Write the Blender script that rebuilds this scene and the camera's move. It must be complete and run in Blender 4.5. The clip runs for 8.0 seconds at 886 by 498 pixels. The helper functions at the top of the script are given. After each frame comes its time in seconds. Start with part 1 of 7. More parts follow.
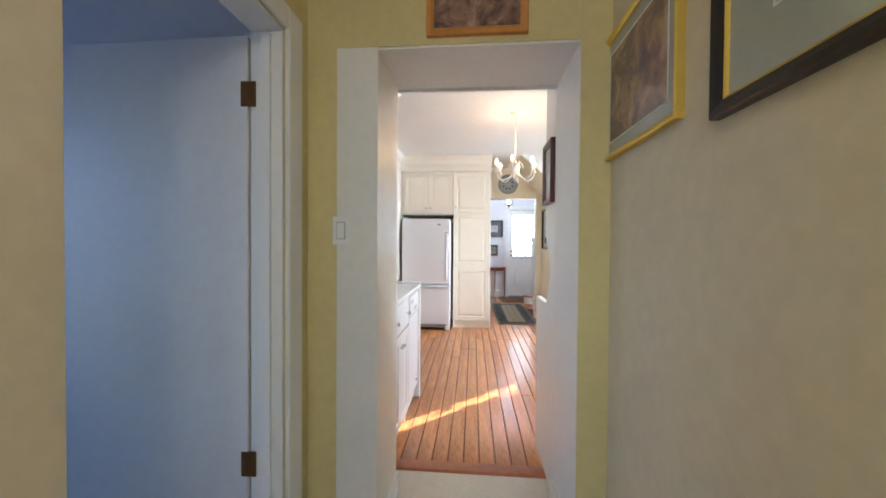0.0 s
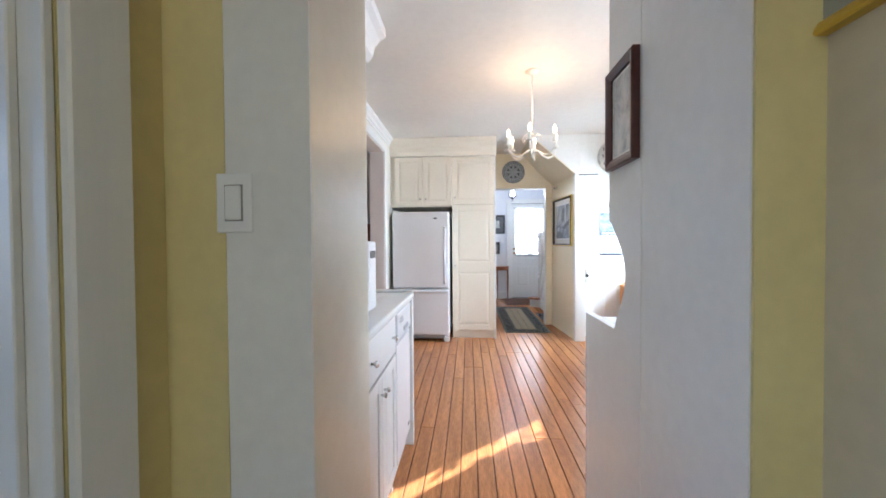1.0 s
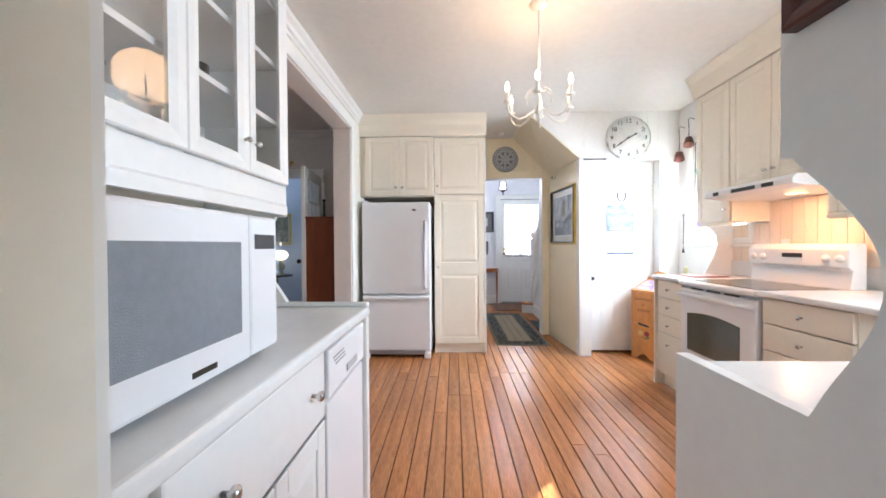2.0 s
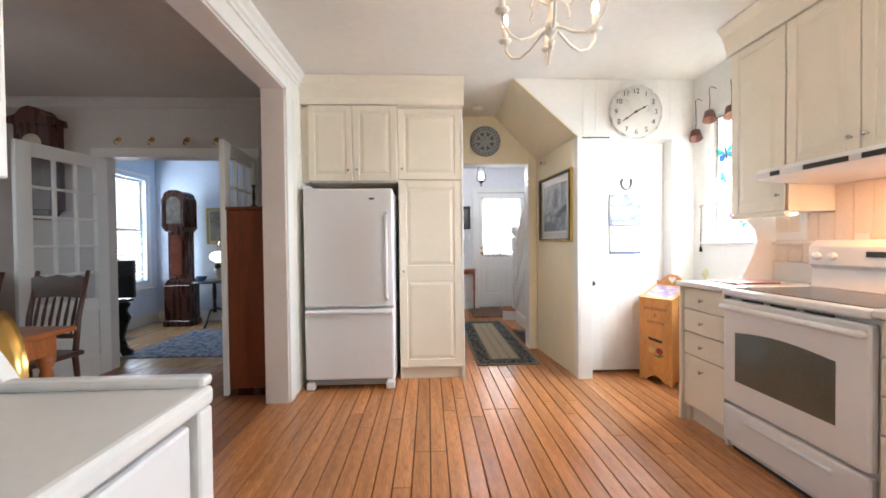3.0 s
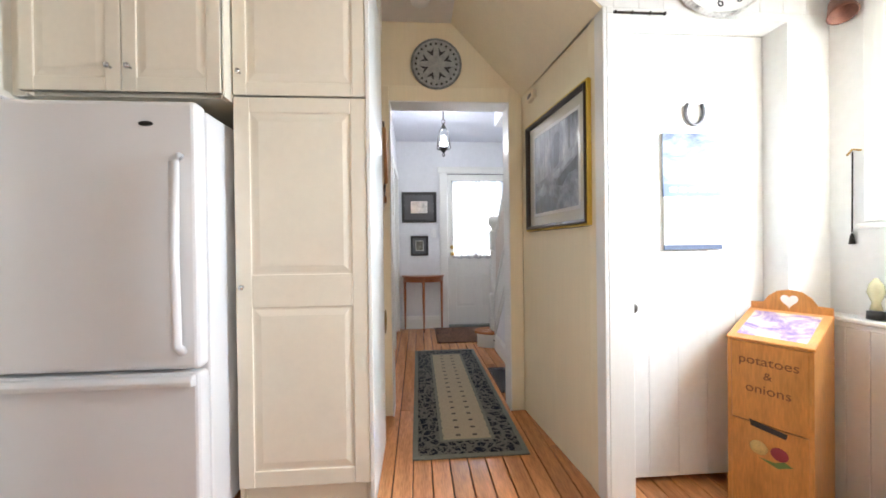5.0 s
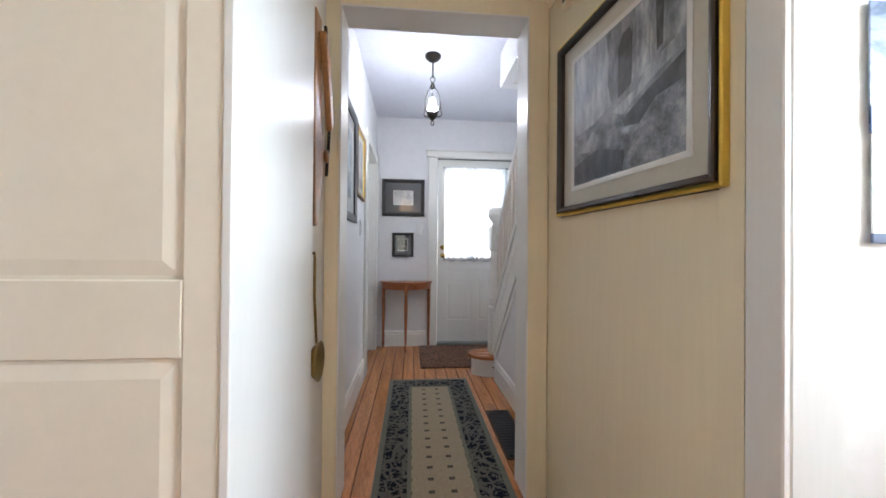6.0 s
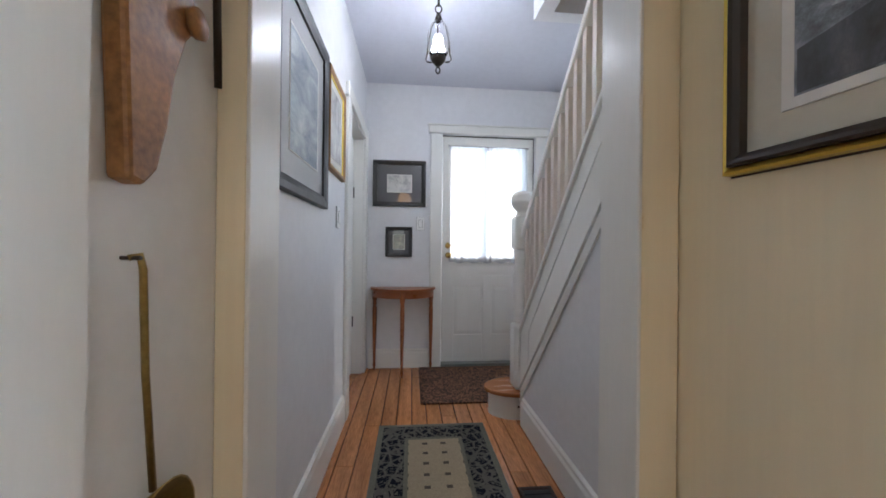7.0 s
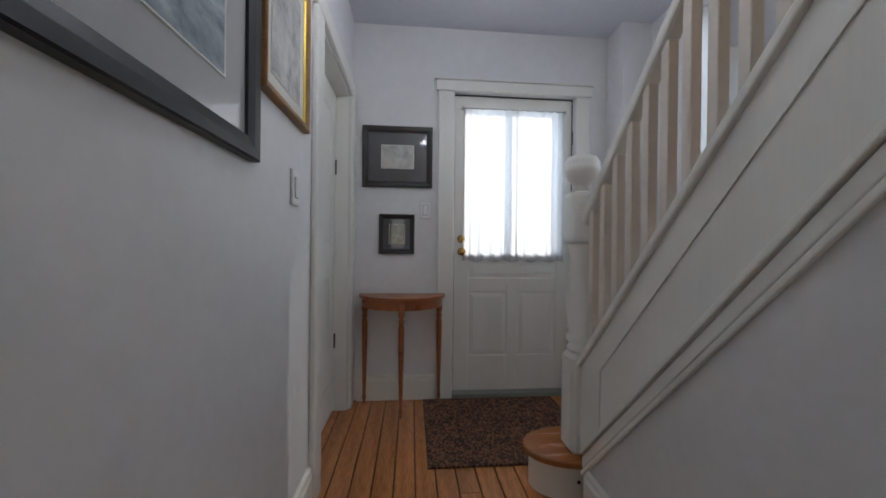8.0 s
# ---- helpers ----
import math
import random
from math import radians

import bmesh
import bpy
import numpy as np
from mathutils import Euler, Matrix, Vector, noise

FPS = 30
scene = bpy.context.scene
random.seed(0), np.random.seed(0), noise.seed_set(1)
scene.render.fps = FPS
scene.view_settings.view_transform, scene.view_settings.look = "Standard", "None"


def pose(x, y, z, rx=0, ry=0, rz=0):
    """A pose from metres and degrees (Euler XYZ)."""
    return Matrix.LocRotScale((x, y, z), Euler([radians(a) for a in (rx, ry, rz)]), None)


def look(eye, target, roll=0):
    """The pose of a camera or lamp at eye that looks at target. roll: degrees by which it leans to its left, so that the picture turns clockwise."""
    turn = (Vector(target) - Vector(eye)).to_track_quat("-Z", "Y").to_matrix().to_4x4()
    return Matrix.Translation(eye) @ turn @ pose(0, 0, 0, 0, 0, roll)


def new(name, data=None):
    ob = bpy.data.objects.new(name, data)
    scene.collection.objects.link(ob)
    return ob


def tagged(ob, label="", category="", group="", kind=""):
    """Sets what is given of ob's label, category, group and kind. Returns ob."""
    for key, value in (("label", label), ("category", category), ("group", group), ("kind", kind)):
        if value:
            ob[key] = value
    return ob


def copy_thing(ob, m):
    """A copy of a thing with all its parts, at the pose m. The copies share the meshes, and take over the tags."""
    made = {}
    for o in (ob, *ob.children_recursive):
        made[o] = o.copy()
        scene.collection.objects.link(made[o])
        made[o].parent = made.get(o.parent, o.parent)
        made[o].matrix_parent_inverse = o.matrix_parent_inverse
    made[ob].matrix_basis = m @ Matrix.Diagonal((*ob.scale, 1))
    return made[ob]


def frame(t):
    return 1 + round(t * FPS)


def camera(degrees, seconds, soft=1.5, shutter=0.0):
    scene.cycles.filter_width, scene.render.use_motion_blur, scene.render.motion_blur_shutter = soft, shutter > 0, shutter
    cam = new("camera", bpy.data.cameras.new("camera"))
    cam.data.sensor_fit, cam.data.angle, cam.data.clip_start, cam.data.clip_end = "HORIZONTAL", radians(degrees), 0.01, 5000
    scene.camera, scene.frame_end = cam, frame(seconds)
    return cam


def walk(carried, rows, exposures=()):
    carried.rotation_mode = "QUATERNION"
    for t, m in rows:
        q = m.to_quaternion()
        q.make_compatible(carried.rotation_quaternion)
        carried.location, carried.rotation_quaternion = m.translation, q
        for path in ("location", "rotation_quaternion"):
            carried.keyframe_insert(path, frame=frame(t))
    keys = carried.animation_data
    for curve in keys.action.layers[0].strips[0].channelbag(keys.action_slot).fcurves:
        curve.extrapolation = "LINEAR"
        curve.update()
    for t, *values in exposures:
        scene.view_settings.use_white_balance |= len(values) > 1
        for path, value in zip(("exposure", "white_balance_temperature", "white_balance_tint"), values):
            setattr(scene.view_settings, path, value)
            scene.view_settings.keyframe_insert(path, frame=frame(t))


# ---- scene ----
cam = camera(102.2, 8.0, soft=1.7)
PATH = [
    (0, (0.389, 0.203, 1.294), (0.222, 2.195, 1.264), 0.4),
    (0.5, (0.347, 0.584, 1.272), (0.186, 2.578, 1.241), 0.1),
    (1, (0.299, 0.975, 1.265), (0.157, 2.969, 1.23), -0.4),
    (1.5, (0.302, 1.347, 1.211), (0.184, 3.343, 1.190), -0.35),
    (3, (0.345, 2.542, 1.203), (0.426, 4.54, 1.172), -0.6),
    (3.5, (0.436, 2.938, 1.177), (0.564, 4.934, 1.159), -0.7),
    (4, (0.583, 3.324, 1.159), (0.735, 5.318, 1.139), -1.0),
    (4.5, (0.725, 3.721, 1.155), (0.87, 5.716, 1.139), -1.0),
    (4.7, (0.782, 3.884, 1.144), (0.92, 5.879, 1.127), -1.0),
    (6, (0.978, 5.017, 1.067), (1.151, 7.009, 1.080), 0.5),
    (6.5, (0.998, 5.413, 1.068), (1.169, 7.406, 1.076), 0.5),
    (7, (0.993, 5.804, 1.071), (1.167, 7.796, 1.075), 0.6),
    (7.5, (0.979, 6.195, 1.066), (1.154, 8.188, 1.068), 0.7),
    (8, (0.978, 6.592, 1.047), (1.153, 8.585, 1.040), 0.6),
]
walk(cam, [(t, look(eye, target, roll)) for t, eye, target, roll in PATH], exposures=[
    (0, 2.40, 5750, 10), (0.5, 2.36, 5750, 10), (1.0, 2.24, 5450, 9), (1.7, 2.22, 5550, 10), (3.0, 2.10, 6250, 11), (4.7, 2.06, 6200, 10),
    (6.0, 1.82, 6050, 10), (6.5, 1.54, 6200, 10), (7.0, 1.5, 5950, 10), (7.5, 0.98, 6000, 10), (8.0, 0.86, 6200, 10),
])

# ---- light ----
world = bpy.data.worlds.new("sky")
scene.world = world
world.use_nodes = True
wn = world.node_tree.nodes
sky = wn.new("ShaderNodeTexSky")
sky.sky_type, sky.sun_disc = "NISHITA", False
sky.sun_elevation, sky.sun_rotation = radians(29), radians(48)
wn["Background"].inputs[1].default_value = 0.09
world.node_tree.links.new(sky.outputs[0], wn["Background"].inputs[0])


def lamp(name, kind, m, energy, color, size=0.1, size_y=None, spot=None):
    data = bpy.data.lights.new(name, kind)
    data.energy, data.color = energy, color
    if kind == "AREA":
        data.shape, data.size, data.size_y = "RECTANGLE", size, size_y or size
    elif kind == "SUN":
        data.angle = size
    else:
        data.shadow_soft_size = size
    ob = new(name, data)
    ob.matrix_world = m
    return ob


SUN_WAY = Vector((-2.2, -2.0, -1.65))
lamp("sun_light", "SUN", look((6, 9, 6), Vector((6, 9, 6)) + SUN_WAY), 5.0, (1, 0.93, 0.82), radians(0.5))
DAY = (0.82, 0.92, 1.0)
lamp("kitchen_window_light", "AREA", look((3.0, 5.07, 1.52), (1.1, 4.75, -0.4)), 37, DAY, 0.66, 0.6)
lamp("sink_window_light", "AREA", look((2.9, 2.72, 1.65), (0, 3.2, 1.1)), 12.02, DAY, 1.0, 1.05)
lamp("living_window_light", "AREA", look((-4.2, 7.91, 1.45), (-2, 7.8, 1.3)), 15.56, DAY, 0.8, 1.7)
lamp("dining_window_light", "AREA", look((-4.45, 4.2, 1.5), (-1, 4.2, 1.0)), 2.83, DAY, 1.2, 1.25)
lamp("front_door_light", "AREA", look((1.69, 9.31, 1.5), (1.69, 6, 0.9)), 4.95, DAY, 0.74, 1.06)
lamp("stair_window_light", "AREA", look((2.765, 8.07, 1.95), (1.2, 8.07, 1.4)), 1.41, DAY, 0.72, 0.85)
lamp("bedroom_window_light", "AREA", look((-2.75, 0.2, 1.45), (-0.4, 0.6, 1.1)), 1.25, (0.18, 0.32, 1.0), 1.15, 1.25)
# fill light added behind the start of the walk; no window is known there
lamp("back_window_light", "AREA", look((0.35, -1.95, 1.55), (0.35, 1.6, 1.3)), 1.41, (1.0, 0.95, 0.85), 0.68, 1.05)
lamp("corridor_ceiling_light", "POINT", pose(0.35, -0.3, 2.36), 2.26, (1.0, 0.95, 0.86), 0.08)
lamp("chandelier_light", "POINT", pose(0.81, 3.87, 2.24), 1.98, (1.0, 0.60, 0.30), 0.16)
lamp("pendant_light", "POINT", pose(1.125, 7.75, 2.15), 5.2, (0.92, 0.94, 1.0), 0.06)
lamp("hood_light", "AREA", look((2.44, 4.04, 1.50), (2.5, 4.25, 0)), 1.13, (1.0, 0.45, 0.18), 0.10, 0.14)


# ---- materials ----
def mat(name, color, rough=0.5, metal=0.0, vary=0.06, scale=6.0, bump=0.0, bump_scale=60.0, stretch=(1, 1, 1), per_object=0.0, coat=0.0, spec=0.5, sheen_vary=0.08):
    m = bpy.data.materials.new(name)
    m.use_nodes = True
    nt = m.node_tree
    b = nt.nodes["Principled BSDF"]
    b.inputs["Roughness"].default_value = rough
    b.inputs["Metallic"].default_value = metal
    b.inputs["Coat Weight"].default_value = coat
    b.inputs["Specular IOR Level"].default_value = spec
    co = nt.nodes.new("ShaderNodeTexCoord")
    mp = nt.nodes.new("ShaderNodeMapping")
    mp.inputs["Scale"].default_value = stretch
    nt.links.new(co.outputs["Object"], mp.inputs["Vector"])
    big, fine = nt.nodes.new("ShaderNodeTexNoise"), nt.nodes.new("ShaderNodeTexNoise")
    big.inputs["Scale"].default_value, fine.inputs["Scale"].default_value = scale, scale * 9
    big.inputs["Detail"].default_value, fine.inputs["Detail"].default_value = 3, 4
    add = nt.nodes.new("ShaderNodeMath")
    add.operation = "MULTIPLY_ADD"
    add.inputs[1].default_value = 0.5
    for n in (big, fine):
        nt.links.new(mp.outputs[0], n.inputs["Vector"])
    nt.links.new(fine.outputs["Fac"], add.inputs[0])
    half = nt.nodes.new("ShaderNodeMath")
    half.operation = "MULTIPLY"
    half.inputs[1].default_value = 0.5
    nt.links.new(big.outputs["Fac"], half.inputs[0])
    nt.links.new(half.outputs[0], add.inputs[2])
    last = add.outputs[0]
    ramp = nt.nodes.new("ShaderNodeValToRGB")
    lo, hi = [max(0.0, c * (1 - vary * 1.6)) for c in color], [min(1.0, c * (1 + vary)) for c in color]
    ramp.color_ramp.elements[0].position, ramp.color_ramp.elements[1].position = 0.33, 0.67
    ramp.color_ramp.elements[0].color, ramp.color_ramp.elements[1].color = (*lo, 1), (*hi, 1)
    nt.links.new(last, ramp.inputs["Fac"])
    out = ramp.outputs[0]
    if per_object:
        info = nt.nodes.new("ShaderNodeObjectInfo")
        hsv = nt.nodes.new("ShaderNodeHueSaturation")
        rng = nt.nodes.new("ShaderNodeMapRange")
        rng.inputs["To Min"].default_value, rng.inputs["To Max"].default_value = 1 - per_object, 1 + per_object
        nt.links.new(info.outputs["Random"], rng.inputs["Value"])
        nt.links.new(rng.outputs[0], hsv.inputs["Value"])
        nt.links.new(out, hsv.inputs["Color"])
        out = hsv.outputs[0]
    nt.links.new(out, b.inputs["Base Color"])
    rr = nt.nodes.new("ShaderNodeMapRange")
    rr.inputs["To Min"].default_value, rr.inputs["To Max"].default_value = max(0.02, rough - sheen_vary), min(1, rough + sheen_vary)
    nt.links.new(big.outputs["Fac"], rr.inputs["Value"])
    nt.links.new(rr.outputs[0], b.inputs["Roughness"])
    if bump:
        tex = nt.nodes.new("ShaderNodeTexNoise")
        tex.inputs["Scale"].default_value = bump_scale
        nt.links.new(mp.outputs[0], tex.inputs["Vector"])
        bp = nt.nodes.new("ShaderNodeBump")
        bp.inputs["Strength"].default_value, bp.inputs["Distance"].default_value = bump, 0.004
        nt.links.new(tex.outputs["Fac"], bp.inputs["Height"])
        nt.links.new(bp.outputs[0], b.inputs["Normal"])
    return m


def glow(name, color, strength):
    m = bpy.data.materials.new(name)
    m.use_nodes = True
    b = m.node_tree.nodes["Principled BSDF"]
    b.inputs["Base Color"].default_value = (*color, 1)
    b.inputs["Emission Color"].default_value = (*color, 1)
    b.inputs["Emission Strength"].default_value = strength
    return m


def glass(name, color=(1, 1, 1), rough=0.0, weight=1.0):
    m = bpy.data.materials.new(name)
    m.use_nodes = True
    b = m.node_tree.nodes["Principled BSDF"]
    b.inputs["Base Color"].default_value = (*color, 1)
    b.inputs["Roughness"].default_value = rough
    b.inputs["Transmission Weight"].default_value = weight
    b.inputs["IOR"].default_value = 1.45
    return m


WHITE = mat("white_paint", (0.80, 0.79, 0.76), 0.42, vary=0.03, scale=3, bump=0.05, bump_scale=25)
TRIM = mat("white_trim_paint", (0.80, 0.79, 0.75), 0.32, vary=0.018, scale=3, bump=0.04, bump_scale=9, stretch=(4, 4, 0.3))
CREAM = mat("cream_wall_paint", (0.83, 0.74, 0.53), 0.45, vary=0.025, scale=2.0, bump=0.08, bump_scale=9, stretch=(4, 4, 0.2))
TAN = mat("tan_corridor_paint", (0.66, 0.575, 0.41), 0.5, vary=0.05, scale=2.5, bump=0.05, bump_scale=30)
# white wall with the kitchen's warm light mixed into the colour
LIT_REVEAL = mat("warm_lit_reveal", (0.78, 0.74, 0.635), 0.35, vary=0.03, scale=2.5, bump=0.05, bump_scale=30)
HALL_CEIL = mat("pale_hall_ceiling_paint", (0.66, 0.67, 0.74), 0.6, vary=0.03, scale=2.5)
YELLOW = mat("yellow_corridor_paint", (0.68, 0.58, 0.28), 0.5, vary=0.05, scale=2.5, bump=0.06, bump_scale=30)
KITCHEN_WALL = mat("warm_white_wall_paint", (0.80, 0.77, 0.68), 0.5, vary=0.03, scale=2.5, bump=0.05, bump_scale=30)
HALL_WALL = mat("pale_lilac_grey_wall_paint", (0.75, 0.75, 0.765), 0.5, vary=0.03, scale=2.5, bump=0.06, bump_scale=30)
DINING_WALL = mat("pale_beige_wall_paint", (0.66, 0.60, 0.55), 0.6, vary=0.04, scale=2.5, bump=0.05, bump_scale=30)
BLUE_WALL = mat("pale_blue_wall_paint", (0.60, 0.68, 0.80), 0.6, vary=0.04, scale=2.5, bump=0.05, bump_scale=30)
CEILING = mat("ceiling_paint", (0.80, 0.77, 0.71), 0.6, vary=0.03, scale=2.0, bump=0.05, bump_scale=30)
CABINET = mat("cream_white_cabinet_lacquer", (0.80, 0.735, 0.61), 0.33, vary=0.02, scale=4)
HUTCH = mat("white_hutch_lacquer", (0.80, 0.79, 0.76), 0.35, vary=0.02, scale=4)
APPLIANCE = mat("white_enamel", (0.78, 0.77, 0.77), 0.3, vary=0.008, scale=3, bump=0.05, bump_scale=220, sheen_vary=0.01)
BOARD = mat("orange_pine_floorboard", (0.57, 0.235, 0.082), 0.24, vary=0.27, scale=2.2, stretch=(9, 0.8, 1), bump=0.05, bump_scale=14, per_object=0.16, coat=0.25)
# same pine as the kitchen floor, with the dining room's shade in the colour
SHADED_BOARD = mat("shaded_pine_floorboard", (0.27, 0.10, 0.034), 0.36, vary=0.25, scale=2.2, stretch=(9, 0.8, 1), bump=0.05, bump_scale=14, per_object=0.14, spec=0.35)
GAP = mat("dark_floor_gap", (0.045, 0.02, 0.01), 0.8)
TILE = mat("pale_vinyl_floor", (0.66, 0.62, 0.52), 0.4, vary=0.06, scale=6)
WOOD = mat("orange_brown_wood", (0.38, 0.12, 0.035), 0.32, vary=0.22, scale=3, stretch=(6, 6, 0.7))
DARKWOOD = mat("dark_mahogany", (0.075, 0.022, 0.014), 0.28, vary=0.25, scale=4, stretch=(6, 6, 0.8))
PINE = mat("honey_pine", (0.62, 0.27, 0.07), 0.36, vary=0.16, scale=3, stretch=(6, 6, 0.8))
BLACK = mat("black_lacquer", (0.018, 0.017, 0.018), 0.3, vary=0.1)
IRON = mat("dark_bronze_metal", (0.05, 0.042, 0.035), 0.4, 0.8)
BRASS = mat("brass", (0.72, 0.48, 0.15), 0.25, 1.0)
CHROME = mat("brushed_steel", (0.62, 0.61, 0.6), 0.22, 1.0)
GOLD = mat("gilt_frame", (0.74, 0.55, 0.12), 0.42, 0.85, vary=0.04, scale=14)


def pane_glass(name, tint=(1, 1, 1)):
    """Thin window glass: clear straight through, with a faint mirror on its surface."""
    m = bpy.data.materials.new(name)
    m.use_nodes = True
    nt = m.node_tree
    nt.nodes.remove(nt.nodes["Principled BSDF"])
    tp, gl, mix = (nt.nodes.new("ShaderNode" + k) for k in ("BsdfTransparent", "BsdfGlossy", "MixShader"))
    tp.inputs["Color"].default_value = (*tint, 1)
    gl.inputs["Roughness"].default_value = 0.02
    mix.inputs[0].default_value = 0.06
    nt.links.new(tp.outputs[0], mix.inputs[1])
    nt.links.new(gl.outputs[0], mix.inputs[2])
    nt.links.new(mix.outputs[0], nt.nodes["Material Output"].inputs["Surface"])
    return m


GLASS = pane_glass("clear_glass")


# ---- building helpers ----
ORIGIN = Vector((0, 0, 0))            # where the room that is being built has its own zero


def box_bm(x0, x1, y0, y1, z0, z1, bevel=0.0, bm=None, seg=1):
    own = bmesh.new()
    bmesh.ops.create_cube(own, size=1)
    for v in own.verts:
        v.co = Vector(((x0 + x1) / 2 + v.co.x * (x1 - x0), (y0 + y1) / 2 + v.co.y * (y1 - y0), (z0 + z1) / 2 + v.co.z * (z1 - z0)))
    if bevel:
        bmesh.ops.bevel(own, geom=own.edges[:], offset=min(bevel, 0.45 * min(abs(x1 - x0), abs(y1 - y0), abs(z1 - z0))), segments=seg, affect="EDGES", profile=0.5)
    return merge(bm, own)


def merge(bm, own):
    if bm is None:
        return own
    tmp = bpy.data.meshes.new("tmp")
    own.to_mesh(tmp)
    own.free()
    bm.from_mesh(tmp)
    bpy.data.meshes.remove(tmp)
    return bm


def prism_bm(points, axis, a, b, bevel=0.0, bm=None):
    """A closed outline of two coordinates, pushed out along an axis from a to b."""
    own = bmesh.new()

    def place(p, d):
        return {"x": (d, p[0], p[1]), "y": (p[0], d, p[1]), "z": (p[0], p[1], d)}[axis]
    low, high = [own.verts.new(place(p, a)) for p in points], [own.verts.new(place(p, b)) for p in points]
    n = len(points)
    own.faces.new(low)
    own.faces.new(high)
    for i in range(n):
        own.faces.new((low[i], low[(i + 1) % n], high[(i + 1) % n], high[i]))
    bmesh.ops.recalc_face_normals(own, faces=own.faces[:])
    if bevel:
        edges = [e for e in own.edges if len(e.link_faces) == 2 and e.calc_face_angle(0) > 0.6]
        bmesh.ops.bevel(own, geom=edges, offset=bevel, segments=2, affect="EDGES", profile=0.5)
    return merge(bm, own)


def lathe_bm(profile, center=(0, 0, 0), sides=20, bm=None, m=None):
    """A turned form: (radius, height) pairs round the z axis; m: a pose for it."""
    own = bmesh.new()
    rings = []
    for r, z in profile:
        rings.append([own.verts.new((r * math.cos(i * math.tau / sides), r * math.sin(i * math.tau / sides), z)) for i in range(sides)])
    for a, b in zip(rings, rings[1:]):
        for i in range(sides):
            own.faces.new((a[i], a[(i + 1) % sides], b[(i + 1) % sides], b[i]))
    own.faces.new(rings[0][::-1])
    own.faces.new(rings[-1])
    bmesh.ops.remove_doubles(own, verts=own.verts[:], dist=1e-5)
    bmesh.ops.recalc_face_normals(own, faces=own.faces[:])
    for f in own.faces:
        f.smooth = len(f.verts) < 5
    if m is not None:
        own.transform(m)
    own.transform(Matrix.Translation(center))
    return merge(bm, own)


def tube_bm(points, radius, sides=8, bm=None, taper=None):
    """A round bar along a list of places; taper: radius at each."""
    own = bmesh.new()
    pts = [Vector(p) for p in points]
    rings = []
    up = Vector((0.123, 0.31, 0.94)).normalized()
    for i, p in enumerate(pts):
        d = (pts[min(i + 1, len(pts) - 1)] - pts[max(i - 1, 0)]).normalized()
        u = d.cross(up)
        if u.length < 0.1:
            u = d.cross(Vector((1, 0, 0)))
        u.normalize()
        w = d.cross(u)
        r = taper[i] if taper else radius
        rings.append([own.verts.new(p + r * (math.cos(k * math.tau / sides) * u + math.sin(k * math.tau / sides) * w)) for k in range(sides)])
    for a, b in zip(rings, rings[1:]):
        for k in range(sides):
            own.faces.new((a[k], a[(k + 1) % sides], b[(k + 1) % sides], b[k]))
    own.faces.new(rings[0])
    own.faces.new(rings[-1])
    bmesh.ops.recalc_face_normals(own, faces=own.faces[:])
    for f in own.faces:
        f.smooth = len(f.verts) == 4
    return merge(bm, own)


def thing(name, at, label, category, group="", kind=""):
    ob = new(name)
    ob.location = Vector(at) + ORIGIN
    ob.empty_display_size = 0.1
    return tagged(ob, label, category, group, kind)


def base_of(ob):
    p = -ORIGIN
    while ob is not None:
        p += ob.location
        ob = ob.parent
    return p


def link_bm(name, bm, material, shift):
    me = bpy.data.meshes.new(name)
    bm.transform(Matrix.Translation(-shift))
    bm.to_mesh(me)
    bm.free()
    me.materials.append(material)
    return new(name, me)


def part(name, bm, material, parent, label=""):
    """One mesh under a thing or a part; the bmesh is given in the world's places while the thing stands unturned."""
    ob = link_bm(name, bm, material, base_of(parent))
    ob.parent = parent
    return tagged(ob, label)


def whole(name, bm, material, label, category, group="", kind=""):
    """A thing of one mesh, with its origin at the middle of its base."""
    xs = [v.co for v in bm.verts]
    at = Vector(((min(c.x for c in xs) + max(c.x for c in xs)) / 2, (min(c.y for c in xs) + max(c.y for c in xs)) / 2, min(c.z for c in xs)))
    ob = link_bm(name, bm, material, at)
    ob.location = at + ORIGIN
    return tagged(ob, label, category, group, kind)


def structure(name, bm, material, label, category):
    return whole(name, bm, material, label, category, kind="structure")


def boxes(*rows):
    bm = None
    for r in rows:
        bm = box_bm(*r, bm=bm)
    return bm


# ---- the structure: back corridor ----
KX0, KX1, KC = -0.73, 2.70, 2.62       # kitchen's left and right walls, ceiling
structure("floor_corridor", box_bm(-0.42, 1.04, -1.9, 2.27, -0.12, -0.002), TILE, "pale worn vinyl floor of the back corridor", "floor")
structure("floor_gap_bed", box_bm(-4.4, 2.85, 2.27, 9.35, -0.12, -0.014), GAP, "dark bed under the wooden floorboards", "subfloor")
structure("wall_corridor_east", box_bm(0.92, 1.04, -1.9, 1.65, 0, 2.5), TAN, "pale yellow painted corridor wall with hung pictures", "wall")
# unseen end wall, its opening added for the fill light behind it
structure("wall_corridor_south", boxes((-0.42, 0.0, -1.9, -1.78, 0, 2.5), (0.7, 0.92, -1.9, -1.78, 0, 2.5), (0.0, 0.7, -1.9, -1.78, 0, 1.0), (0.0, 0.7, -1.9, -1.78, 2.1, 2.5)), YELLOW, "unseen pale yellow end wall of the corridor with an added opening", "wall")
